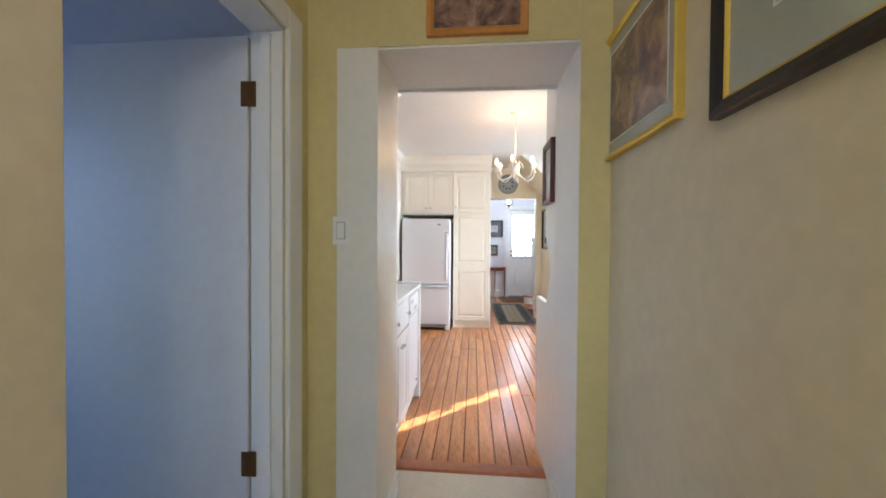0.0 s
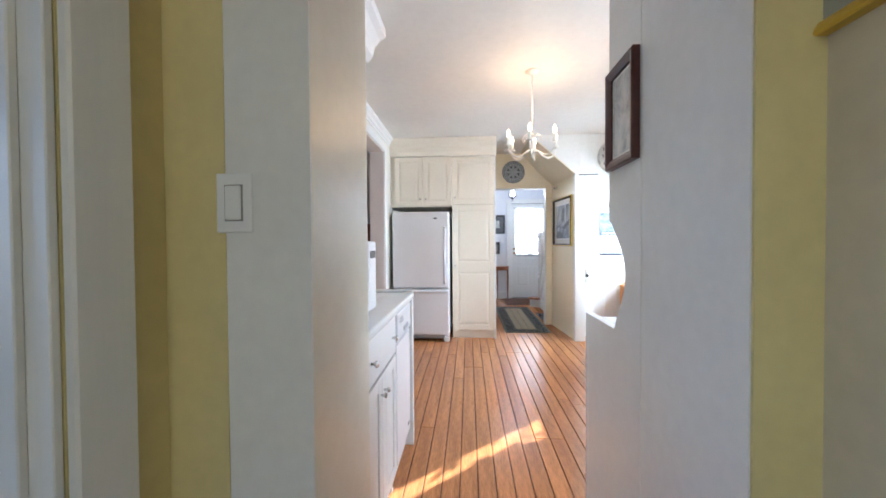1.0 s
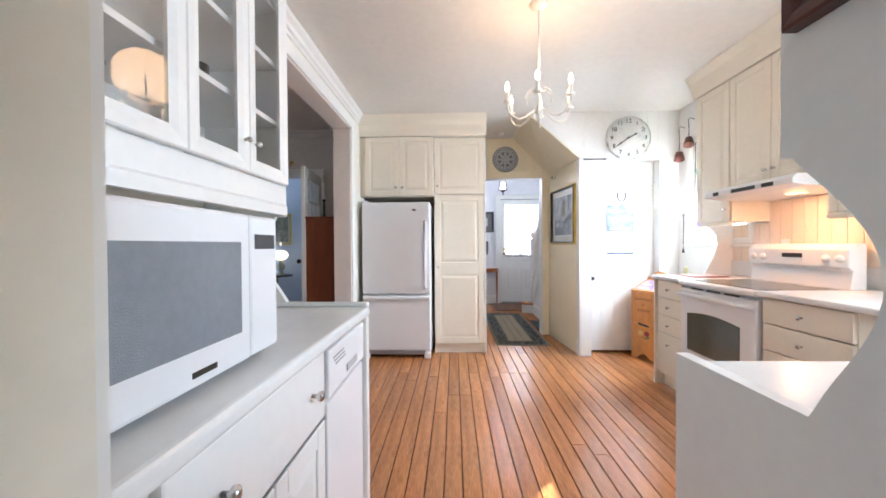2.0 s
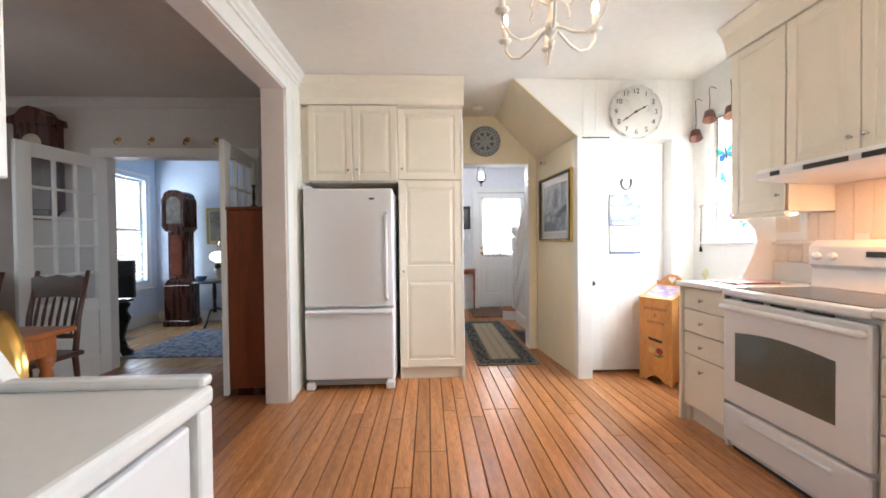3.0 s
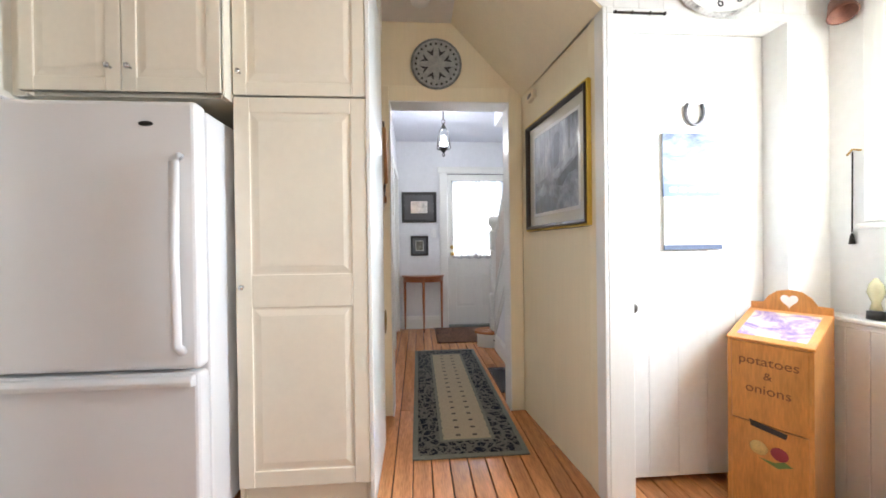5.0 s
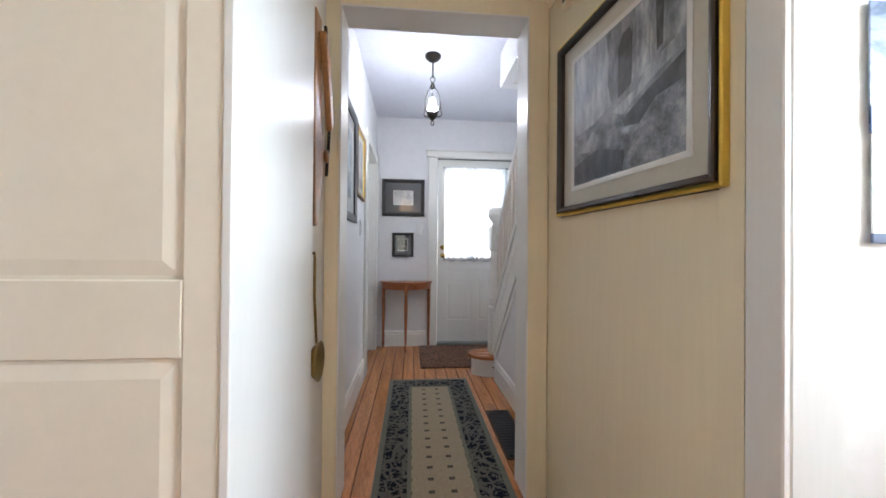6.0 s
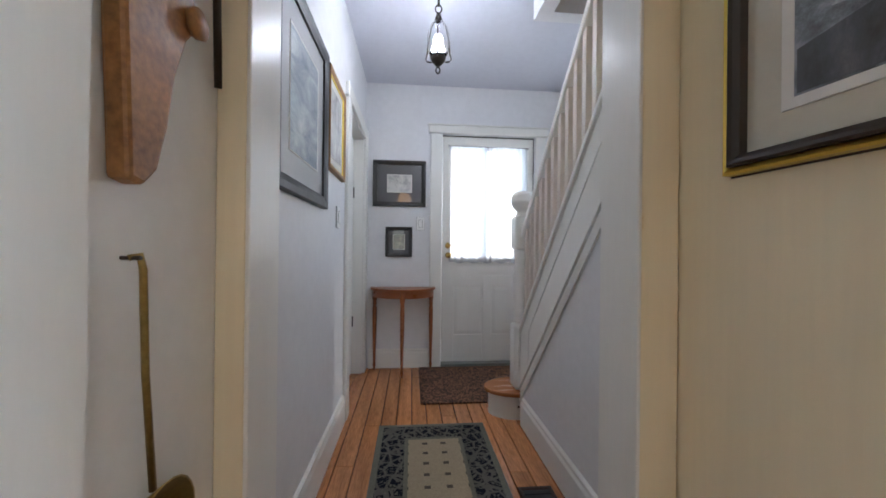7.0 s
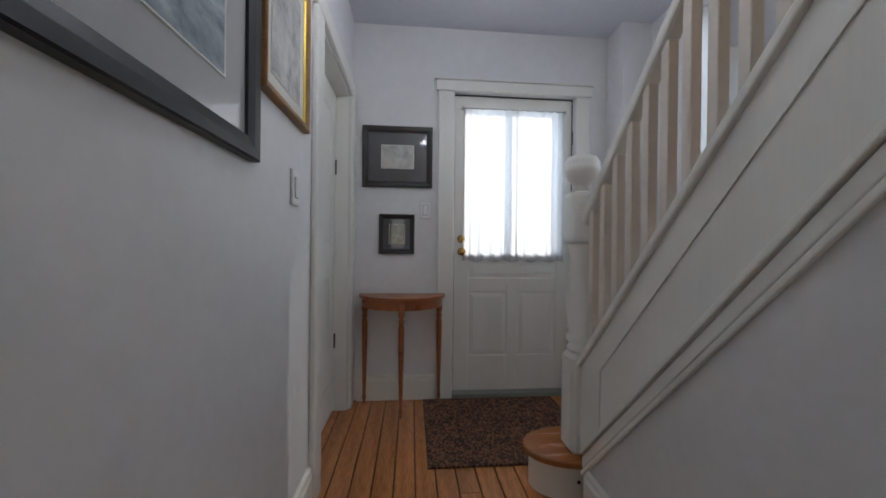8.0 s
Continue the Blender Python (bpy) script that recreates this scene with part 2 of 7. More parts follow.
structure("wall_corridor_west", boxes((-0.42, -0.30, -1.9, 0.74, 0, 2.5), (-0.42, -0.30, 1.46, 1.65, 0, 2.5), (-0.42, -0.30, 0.74, 1.46, 2.07, 2.5)), YELLOW, "pale yellow corridor wall with a doorway", "wall")
structure("ceiling_corridor", box_bm(-0.42, 1.04, -1.9, 1.65, 2.5, 2.6), CEILING, "plain white corridor ceiling", "ceiling")
# only this jamb carries the warm light in its colour
structure("wall_kitchen_south_west", box_bm(-0.90, -0.003, 1.65, 2.03, 0, 2.75), LIT_REVEAL, "thick wall at the side of the deep kitchen doorway, warm light in its colour", "wall")
structure("wall_kitchen_south", boxes((0.80, 2.85, 1.65, 2.03, 0, 2.75), (-0.003, 0.80, 1.65, 2.03, 2.085, 2.75)), WHITE, "thick white wall with a deep doorway to the kitchen", "wall")
# soft pale light on the yellow wall, painted as a hard-edged white strip
structure("wall_border_corridor", box_bm(-0.1745, -0.0035, 1.645, 1.65, 0, 2.094), WHITE, "pale light beside the kitchen doorway, put in as white colour", "wall")
# the corridor's yellow paint on that wall ends where pale light is painted round the doorway
structure("wall_paint_corridor", boxes((-0.30, -0.175, 1.644, 1.65, 0, 2.5), (-0.175, 0.80, 1.644, 1.65, 2.095, 2.5), (0.803, 0.92, 1.644, 1.65, 0, 2.5)), YELLOW, "yellow painted skim coat beside the kitchen doorway", "wall")
structure("wall_bedroom_north", box_bm(-2.7, -0.42, 1.55, 1.65, 0, 2.5), WHITE, "white bedroom wall behind the open door", "wall")
structure("wall_bedroom_west", boxes((-2.7, -2.6, -1.2, -0.4, 0, 2.5), (-2.7, -2.6, 0.8, 1.55, 0, 2.5), (-2.7, -2.6, -0.4, 0.8, 0, 0.8), (-2.7, -2.6, -0.4, 0.8, 2.1, 2.5)), WHITE, "white bedroom wall with a window", "wall")
structure("wall_bedroom_south", box_bm(-2.7, -0.42, -1.3, -1.2, 0, 2.5), WHITE, "white bedroom wall", "wall")
structure("ceiling_bedroom", box_bm(-2.7, -0.42, -1.3, 1.65, 2.5, 2.6), CEILING, "plain white bedroom ceiling", "ceiling")
structure("floor_bedroom", box_bm(-2.7, -0.42, -1.3, 1.65, -0.12, -0.002), TILE, "pale bedroom floor", "floor")
# ---- kitchen shell ----
structure("ceiling_kitchen", box_bm(-0.91, 2.85, 2.03, 6.67, KC, KC + 0.12), CEILING, "smooth off-white kitchen ceiling", "ceiling")
structure("wall_kitchen_west", boxes((-0.90, KX0, 2.03, 3.21, 0, KC), (-0.90, KX0, 5.30, 6.72, 0, KC), (-0.90, KX0, 3.21, 5.30, 2.39, KC)), KITCHEN_WALL, "warm white wall with a wide cased opening to the dining room", "wall")
structure("wall_kitchen_east", boxes((KX1, 2.85, 2.03, 2.2, 0, KC), (KX1, 2.85, 3.24, 4.72, 0, KC), (KX1, 2.85, 5.42, 6.72, 0, KC), (KX1, 2.85, 2.2, 3.24, 0, 1.1), (KX1, 2.85, 2.2, 3.24, 2.2, KC), (KX1, 2.85, 4.72, 5.42, 0, 1.26), (KX1, 2.85, 4.72, 5.42, 2.24, KC)), WHITE, "white kitchen wall with windows", "wall")
structure("wall_closet_front", prism_bm([(1.65, 0), (1.775, 0), (1.775, 2.10), (2.50, 2.10), (2.50, 0), (2.70, 0), (2.70, KC), (1.11, KC), (1.655, 2.135)], "y", 5.62, 5.74), WHITE, "bright white board wall round the closet door under the stair", "wall")
structure("wall_passage_east", prism_bm([(1.65, 5.74), (1.75, 5.74), (1.68, 6.54), (1.57, 6.54)], "z", 0, 2.13), CREAM, "cream passage wall with a framed print", "wall")
soffit = bmesh.new()
ring = [[soffit.verts.new(p) for p in ((x, y, 2.128), (x + 0.06, y, 2.20), (1.20, y, KC - 0.0005), (1.094, y, KC - 0.0005))] for x, y in ((1.646, 5.622), (1.566, 6.54))]
for k in range(4):
    soffit.faces.new((ring[0][k], ring[0][(k + 1) % 4], ring[1][(k + 1) % 4], ring[1][k]))
for r in ring:
    soffit.faces.new(r)
bmesh.ops.recalc_face_normals(soffit, faces=soffit.faces[:])
structure("stair_soffit", soffit, CREAM, "sloping cream underside of the staircase", "soffit")
structure("passage_corner_paint", box_bm(1.6455, 1.6495, 5.682, 5.742, 0, 2.127), CREAM, "cream paint turning the corner of the passage", "wall")
structure("wall_hall_south", boxes((-0.73, 0.674, 6.54, 6.67, 0, KC), (1.478, 2.85, 6.54, 6.67, 0, KC), (0.674, 1.478, 6.54, 6.67, 2.09, KC)), CREAM, "cream wall with the opening to the front hall", "wall")
structure("wall_closet_back", box_bm(2.60, 2.70, 5.74, 6.54, 0, 2.1), WHITE, "closet side wall under the stair", "wall")
# ---- front hall shell ----
HALL = 0.15                            # the hall is laid out from a zero of its own
ORIGIN.xy = (0.015, HALL)
structure("ceiling_hall", boxes((0.43, 1.62, 6.5205, 9.06, 2.57, 2.7), (1.62, 3.6, 7.53, 9.06, 2.57, 2.7), (1.62, 3.6, 6.5205, 7.53, 3.3, 3.4)), HALL_CEIL, "pale front hall ceiling", "ceiling")
structure("wall_stairwell_header", boxes((1.62, 1.70, 6.5205, 7.53, 2.31, 3.3), (1.70, 3.6, 7.45, 7.53, 2.31, 3.3)), HALL_WALL, "pale edge of the stairwell opening in the ceiling", "wall")
structure("wall_hall_west", boxes((0.43, 0.56, 6.5205, 8.02, 0, 2.57), (0.43, 0.56, 8.02, 8.78, 2.02, 2.57), (0.43, 0.56, 8.78, 8.92, 0, 2.57)), HALL_WALL, "pale lilac-grey hall wall with a doorway", "wall")
structure("wall_hall_north", boxes((0.43, 1.25, 8.92, 9.06, 0, 2.57), (2.12, 3.6, 8.92, 9.06, 0, 2.57), (1.25, 2.12, 8.92, 9.06, 2.13, 2.57)), HALL_WALL, "pale lilac-grey end wall of the hall with the front door", "wall")
structure("wall_hall_pilaster", box_bm(2.36, 2.56, 8.72, 8.92, 0, 2.57), HALL_WALL, "boxed-out pilaster in the hall corner", "wall")
structure("wall_stair_east", boxes((2.56, 2.66, 6.5205, 7.55, 0, 3.3), (2.56, 2.66, 8.3, 8.92, 0, 2.57), (2.56, 2.66, 7.55, 8.3, 0, 1.5), (2.56, 2.66, 7.55, 8.3, 2.4, 2.57)), HALL_WALL, "pale wall beside the stair with a window", "wall")
structure("wall_stair_upper", box_bm(1.62, 2.66, 6.40, 6.52, KC, 3.3), HALL_WALL, "upper stairwell wall", "wall")
ORIGIN.xy = (0, 0)
# ---- dining and living rooms ----
structure("wall_dining_north", boxes((-4.4, -2.76, 6.12, 6.24, 0, 2.62), (-1.40, -0.90, 6.12, 6.24, 0, 2.62), (-2.76, -1.40, 6.12, 6.24, 2.06, 2.62)), DINING_WALL, "beige dining room wall with a double doorway", "wall")
structure("wall_dining_south", box_bm(-4.4, -0.90, 1.98, 2.03, 0, 2.62), DINING_WALL, "beige dining room wall", "wall")
structure("wall_dining_west", boxes((-4.4, -4.28, 2.03, 3.6, 0, 2.62), (-4.4, -4.28, 4.8, 6.12, 0, 2.62), (-4.4, -4.28, 3.6, 4.8, 0, 0.85), (-4.4, -4.28, 3.6, 4.8, 2.15, 2.62)), DINING_WALL, "beige dining room wall with a window", "wall")
# the ceiling's shade is put in by giving it the darker wall beige
structure("ceiling_dining", box_bm(-4.4, -0.90, 2.03, 6.24, 2.62, 2.74), DINING_WALL, "dining room ceiling, its shade put into the beige colour", "ceiling")
structure("wall_living_west", boxes((-4.12, -4.0, 6.24, 7.58, 0, 2.62), (-4.12, -4.0, 8.24, 8.9, 0, 2.62), (-4.12, -4.0, 7.58, 8.24, 0, 0.68), (-4.12, -4.0, 7.58, 8.24, 2.22, 2.62)), BLUE_WALL, "pale blue living room wall with a window", "wall")
structure("wall_living_north", box_bm(-4.12, 0.43, 8.45, 8.57, 0, 2.62), BLUE_WALL, "pale blue living room end wall", "wall")
structure("wall_living_east", box_bm(-0.85, -0.73, 6.72, 8.45, 0, 2.62), BLUE_WALL, "pale blue living room side wall", "wall")
structure("ceiling_living", box_bm(-4.12, -0.73, 6.24, 8.57, 2.62, 2.74), BLUE_WALL, "pale living room ceiling", "ceiling")


# ---- kinds of things ----
def field_bm(x0, x1, z0, z1, lift=0.006, bm=None):
    """A raised field with sloping edges."""
    own = bmesh.new()
    g, e = 0.008, min(0.035, (x1 - x0) / 4)
    outer = [own.verts.new(p) for p in ((x0 + g, lift, z0 + g), (x1 - g, lift, z0 + g), (x1 - g, lift, z1 - g), (x0 + g, lift, z1 - g))]
    inner = [own.verts.new(p) for p in ((x0 + e, 0.001, z0 + e), (x1 - e, 0.001, z0 + e), (x1 - e, 0.001, z1 - e), (x0 + e, 0.001, z1 - e))]
    own.faces.new(inner)
    for k in range(4):
        own.faces.new((outer[k], outer[(k + 1) % 4], inner[(k + 1) % 4], inner[k]))
    bmesh.ops.recalc_face_normals(own, faces=own.faces[:])
    return merge(bm, own)


def door_bm(w, h, panels, st=0.055, th=0.02, lift=0.006, solid=True):
    """A panelled door in its own place: x 0..w, z 0..h, front at y = 0 towards -y. panels: (x0, x1, z0, z1) fields."""
    bm = box_bm(0, w, lift, th, 0, h)
    xs = sorted({0.0, w, *[p[0] for p in panels], *[p[1] for p in panels]})
    zs = sorted({0.0, h, *[p[2] for p in panels], *[p[3] for p in panels]})
    cells = [[any(p[0] - 1e-6 <= a and b <= p[1] + 1e-6 and p[2] - 1e-6 <= c and d <= p[3] + 1e-6 for p in panels) for c, d in zip(zs, zs[1:])] for a, b in zip(xs, xs[1:])]
    for i, (a, b) in enumerate(zip(xs, xs[1:])):
        run = None
        for k, (c, d) in enumerate(zip(zs, zs[1:])):
            if not cells[i][k]:
                run = (c, d) if run is None else (run[0], d)
            if cells[i][k] or k == len(zs) - 2:
                if run:
                    box_bm(a, b, 0, th - 0.001, run[0], run[1], 0.0025, bm)
                    run = None
    for p in panels if solid else ():
        field_bm(*p, lift, bm)
    return bm


def placed(bm, m):
    bm.transform(m)
    return bm


def cabinet_door(parent, x, y, z, w, h, turn, material, fields=None, knob_at=None, knob=None, label="", name="door"):
    """A cabinet door or drawer front; turn 0 faces -y, 90 faces +x, -90 faces -x. (x, y, z) is its lower corner where its own x begins."""
    m = pose(x, y, z, 0, 0, turn)
    s = 0.055
    fields = [(s, w - s, s, h - s)] if fields is None else fields
    bm = door_bm(w, h, fields, solid=False) if fields else box_bm(0, w, 0, 0.02, 0, h, 0.005, seg=2)
    ob = part(name, placed(bm, m), material, parent, label)
    for p in fields:
        part("raised_panel", placed(field_bm(*p), m), material, ob)
    if knob_at:
        k = lathe_bm([(0.0, 0), (0.005, 0.001), (0.004, 0.010), (0.010, 0.016), (0.012, 0.022), (0.008, 0.027), (0.0, 0.028)], sides=10, m=pose(knob_at[0], 0, knob_at[1], 90))
        part("knob", placed(k, m), knob or CHROME, ob, "small metal knob")
    return ob


def print_mat(name, colors, scale=5.0, stretch=(1, 1, 1), rough=0.5, coat=1.0, detail=8.0, warp=0.6):
    m = bpy.data.materials.new(name)
    m.use_nodes = True
    nt = m.node_tree
    b = nt.nodes["Principled BSDF"]
    co, mp, nz, rp = (nt.nodes.new("ShaderNode" + k) for k in ("TexCoord", "Mapping", "TexNoise", "ValToRGB"))
    mp.inputs["Scale"].default_value = stretch
    nz.inputs["Scale"].default_value, nz.inputs["Detail"].default_value, nz.inputs["Distortion"].default_value = scale, detail, warp
    nz.inputs["Roughness"].default_value = 0.68
    while len(rp.color_ramp.elements) < len(colors):
        rp.color_ramp.elements.new(0.5)
    for k, c in enumerate(colors):
        rp.color_ramp.elements[k].position = 0.34 + 0.34 * k / (len(colors) - 1)
        rp.color_ramp.elements[k].color = (*c, 1)
    nt.links.new(co.outputs["Object"], mp.inputs["Vector"])
    nt.links.new(mp.outputs[0], nz.inputs["Vector"])
    nt.links.new(nz.outputs["Fac"], rp.inputs["Fac"])
    nt.links.new(rp.outputs[0], b.inputs["Base Color"])
    b.inputs["Roughness"].default_value = rough
    b.inputs["Coat Weight"].default_value, b.inputs["Coat Roughness"].default_value = coat, 0.03
    return m




def engraving_mat():
    """A grey print: upright forms of tall walls above, broken rubble below."""
    m = print_mat("grey_ruin_print", [(0.03, 0.032, 0.04), (0.13, 0.145, 0.17), (0.28, 0.30, 0.34), (0.56, 0.57, 0.59)], 6, (2.2, 1, 0.8), warp=0.1, detail=12)
    nt = m.node_tree
    up = [n for n in nt.nodes if n.type == "TEX_NOISE"][0]
    ramp = [n for n in nt.nodes if n.type == "VALTORGB"][0]
    co = [n for n in nt.nodes if n.type == "TEX_COORD"][0]
    low = nt.nodes.new("ShaderNodeTexNoise")
    low.inputs["Scale"].default_value, low.inputs["Detail"].default_value, low.inputs["Roughness"].default_value, low.inputs["Distortion"].default_value = 15, 13, 0.74, 0.1
    sep, rng, mix = (nt.nodes.new("ShaderNode" + k) for k in ("SeparateXYZ", "MapRange", "Mix"))
    nt.links.new(co.outputs["Object"], low.inputs["Vector"])
    nt.links.new(co.outputs["Object"], sep.inputs[0])
    nt.links.new(sep.outputs["Z"], rng.inputs["Value"])
    rng.inputs["From Min"].default_value, rng.inputs["From Max"].default_value = -0.06, 0.03
    nt.links.new(rng.outputs[0], mix.inputs[0])
    nt.links.new(low.outputs["Fac"], mix.inputs[2])
    nt.links.new(up.outputs["Fac"], mix.inputs[3])
    nt.links.new(mix.outputs[0], ramp.inputs["Fac"])
    return m


GREYPRINT = engraving_mat()
BLUEPRINT = print_mat("grey_blue_seascape_print", [(0.10, 0.14, 0.18), (0.30, 0.36, 0.41), (0.60, 0.64, 0.66)], 4, (1, 1, 2.5))
BROWNPRINT = print_mat("brown_floral_print", [(0.035, 0.02, 0.022), (0.12, 0.06, 0.05), (0.30, 0.16, 0.10), (0.45, 0.34, 0.26)], 8)
PALEPRINT = print_mat("pale_sketch_print", [(0.24, 0.24, 0.25), (0.5, 0.5, 0.49), (0.66, 0.65, 0.62)], 9)
MAT_WHITE = mat("white_mount_board", (0.72, 0.71, 0.67), 0.4, vary=0.02, coat=0.9)
MAT_GREY = mat("grey_green_mount_board", (0.36, 0.38, 0.33), 0.4, vary=0.03, coat=0.9)
MAT_BEIGE = mat("beige_mount_board", (0.58, 0.55, 0.45), 0.4, vary=0.03, coat=0.9)
MAT_DARK = mat("charcoal_mount_board", (0.06, 0.06, 0.07), 0.4, vary=0.05, coat=0.9)


def ring_bm(w, h, fw, y0, y1, bm=None, bevel=0.004):
    """A mitred rectangular ring round the middle, w x h outside, in the x-z plane."""
    own = bmesh.new()

    def loop(a, b, y):
        return [own.verts.new((sx * a, y, sz * b)) for sx, sz in ((-1, -1), (1, -1), (1, 1), (-1, 1))]
    W, H = w / 2, h / 2
    loops = [loop(W, H, y1), loop(W, H, y0 + bevel), loop(W - bevel, H - bevel, y0), loop(W - fw * 0.55, H - fw * 0.55, y0 + bevel * 0.6), loop(W - fw, H - fw, y0 + 2.2 * bevel), loop(W - fw, H - fw, y1)]
    for a, b in zip(loops, loops[1:] + loops[:1]):
        for k in range(4):
            own.faces.new((a[k], a[(k + 1) % 4], b[(k + 1) % 4], b[k]))
    bmesh.ops.recalc_face_normals(own, faces=own.faces[:])
    return merge(bm, own)


def picture(w, h, fw, frame_mat, mount_mat, mount, print_material, m, label, inner=None, rim=None, depth=0.025, fillet=0.008, name="framed_picture", group="framed pictures"):
    """A framed print on a wall: its own back at y = 0, facing -y; m puts its middle on the wall."""
    ob = thing(name, (0, 0, 0), label, "picture", group)
    if rim:
        part("outer_rim", ring_bm(w, h, 0.014, -depth * 0.8, -0.005), rim, ob, "gilt outer rim")
        part("back_edge", ring_bm(w + 0.006, h + 0.006, 0.012, -0.0048, 0), frame_mat, ob)
        part("frame", ring_bm(w - 0.026, h - 0.026, fw - 0.013, -depth, 0), frame_mat, ob)
    else:
        part("frame", ring_bm(w, h, fw, -depth, 0), frame_mat, ob)
    if inner:
        part("inner_frame", ring_bm(w - 2 * fw + 0.002, h - 2 * fw + 0.002, 0.008, -depth * 0.62, -0.004, bevel=0.002), inner, ob, "thin inner fillet")
    iw, ih = w / 2 - fw + 0.003, h / 2 - fw + 0.003
    part("mount", box_bm(-iw, iw, -0.008, -0.002, -ih, ih), mount_mat, ob)
    pw, ph = iw - mount, ih - mount
    part("fillet", ring_bm(2 * pw + 2 * fillet - 0.004, 2 * ph + 2 * fillet - 0.004, fillet, -0.011, -0.008, bevel=0.001), MAT_WHITE, ob, "thin pale edge round the print")
    part("print", box_bm(-pw, pw, -0.010, -0.008, -ph, ph), print_material, ob)
    ob.matrix_world = Matrix.Translation(ORIGIN) @ m
    return ob


EDGE_AND_SHADOW = mat("grey_edge_and_shadow", (0.30, 0.29, 0.28), 0.5)
CLEAN_WHITE = mat("clean_white_plastic", (0.84, 0.84, 0.83), 0.3, vary=0.01)


def wall_switch(m, label, toggles=1):
    ob = thing("light_switch", (0, 0, 0), label, "light switch", "light switches")
    # the plate's shadow on the wall, built as a slightly larger grey rim
    part("gasket", box_bm(-0.0375, 0.0375, -0.0035, 0, -0.0595, 0.0595, 0.001), EDGE_AND_SHADOW, ob, "thin grey rim put in as the shadow round the plate")
    part("plate", box_bm(-0.036, 0.036, -0.010, -0.0036, -0.058, 0.058, 0.003, seg=2), CLEAN_WHITE, ob)
    part("surround", box_bm(-0.0185, 0.0185, -0.0108, -0.0101, -0.0355, 0.0355), EDGE_AND_SHADOW, ob)
    part("rocker", box_bm(-0.016, 0.016, -0.015, -0.0109, -0.033, 0.033, 0.002), CLEAN_WHITE, ob)
    ob.matrix_world = Matrix.Translation(ORIGIN) @ m
    return ob


def text_mesh(words, size, depth=0.001):
    """Letters as a bmesh round the origin in the x-z plane, facing -y."""
    cu = bpy.data.curves.new("letters", "FONT")
    cu.body, cu.size, cu.extrude, cu.align_x, cu.align_y = words, size, depth, "CENTER", "CENTER"
    tmp = bpy.data.objects.new("letters", cu)
    me = bpy.data.meshes.new_from_object(tmp)
    bm = bmesh.new()
    bm.from_mesh(me)
    bpy.data.objects.remove(tmp)
    bpy.data.meshes.remove(me)
    bm.transform(pose(0, 0, 0, 90))
    return bm


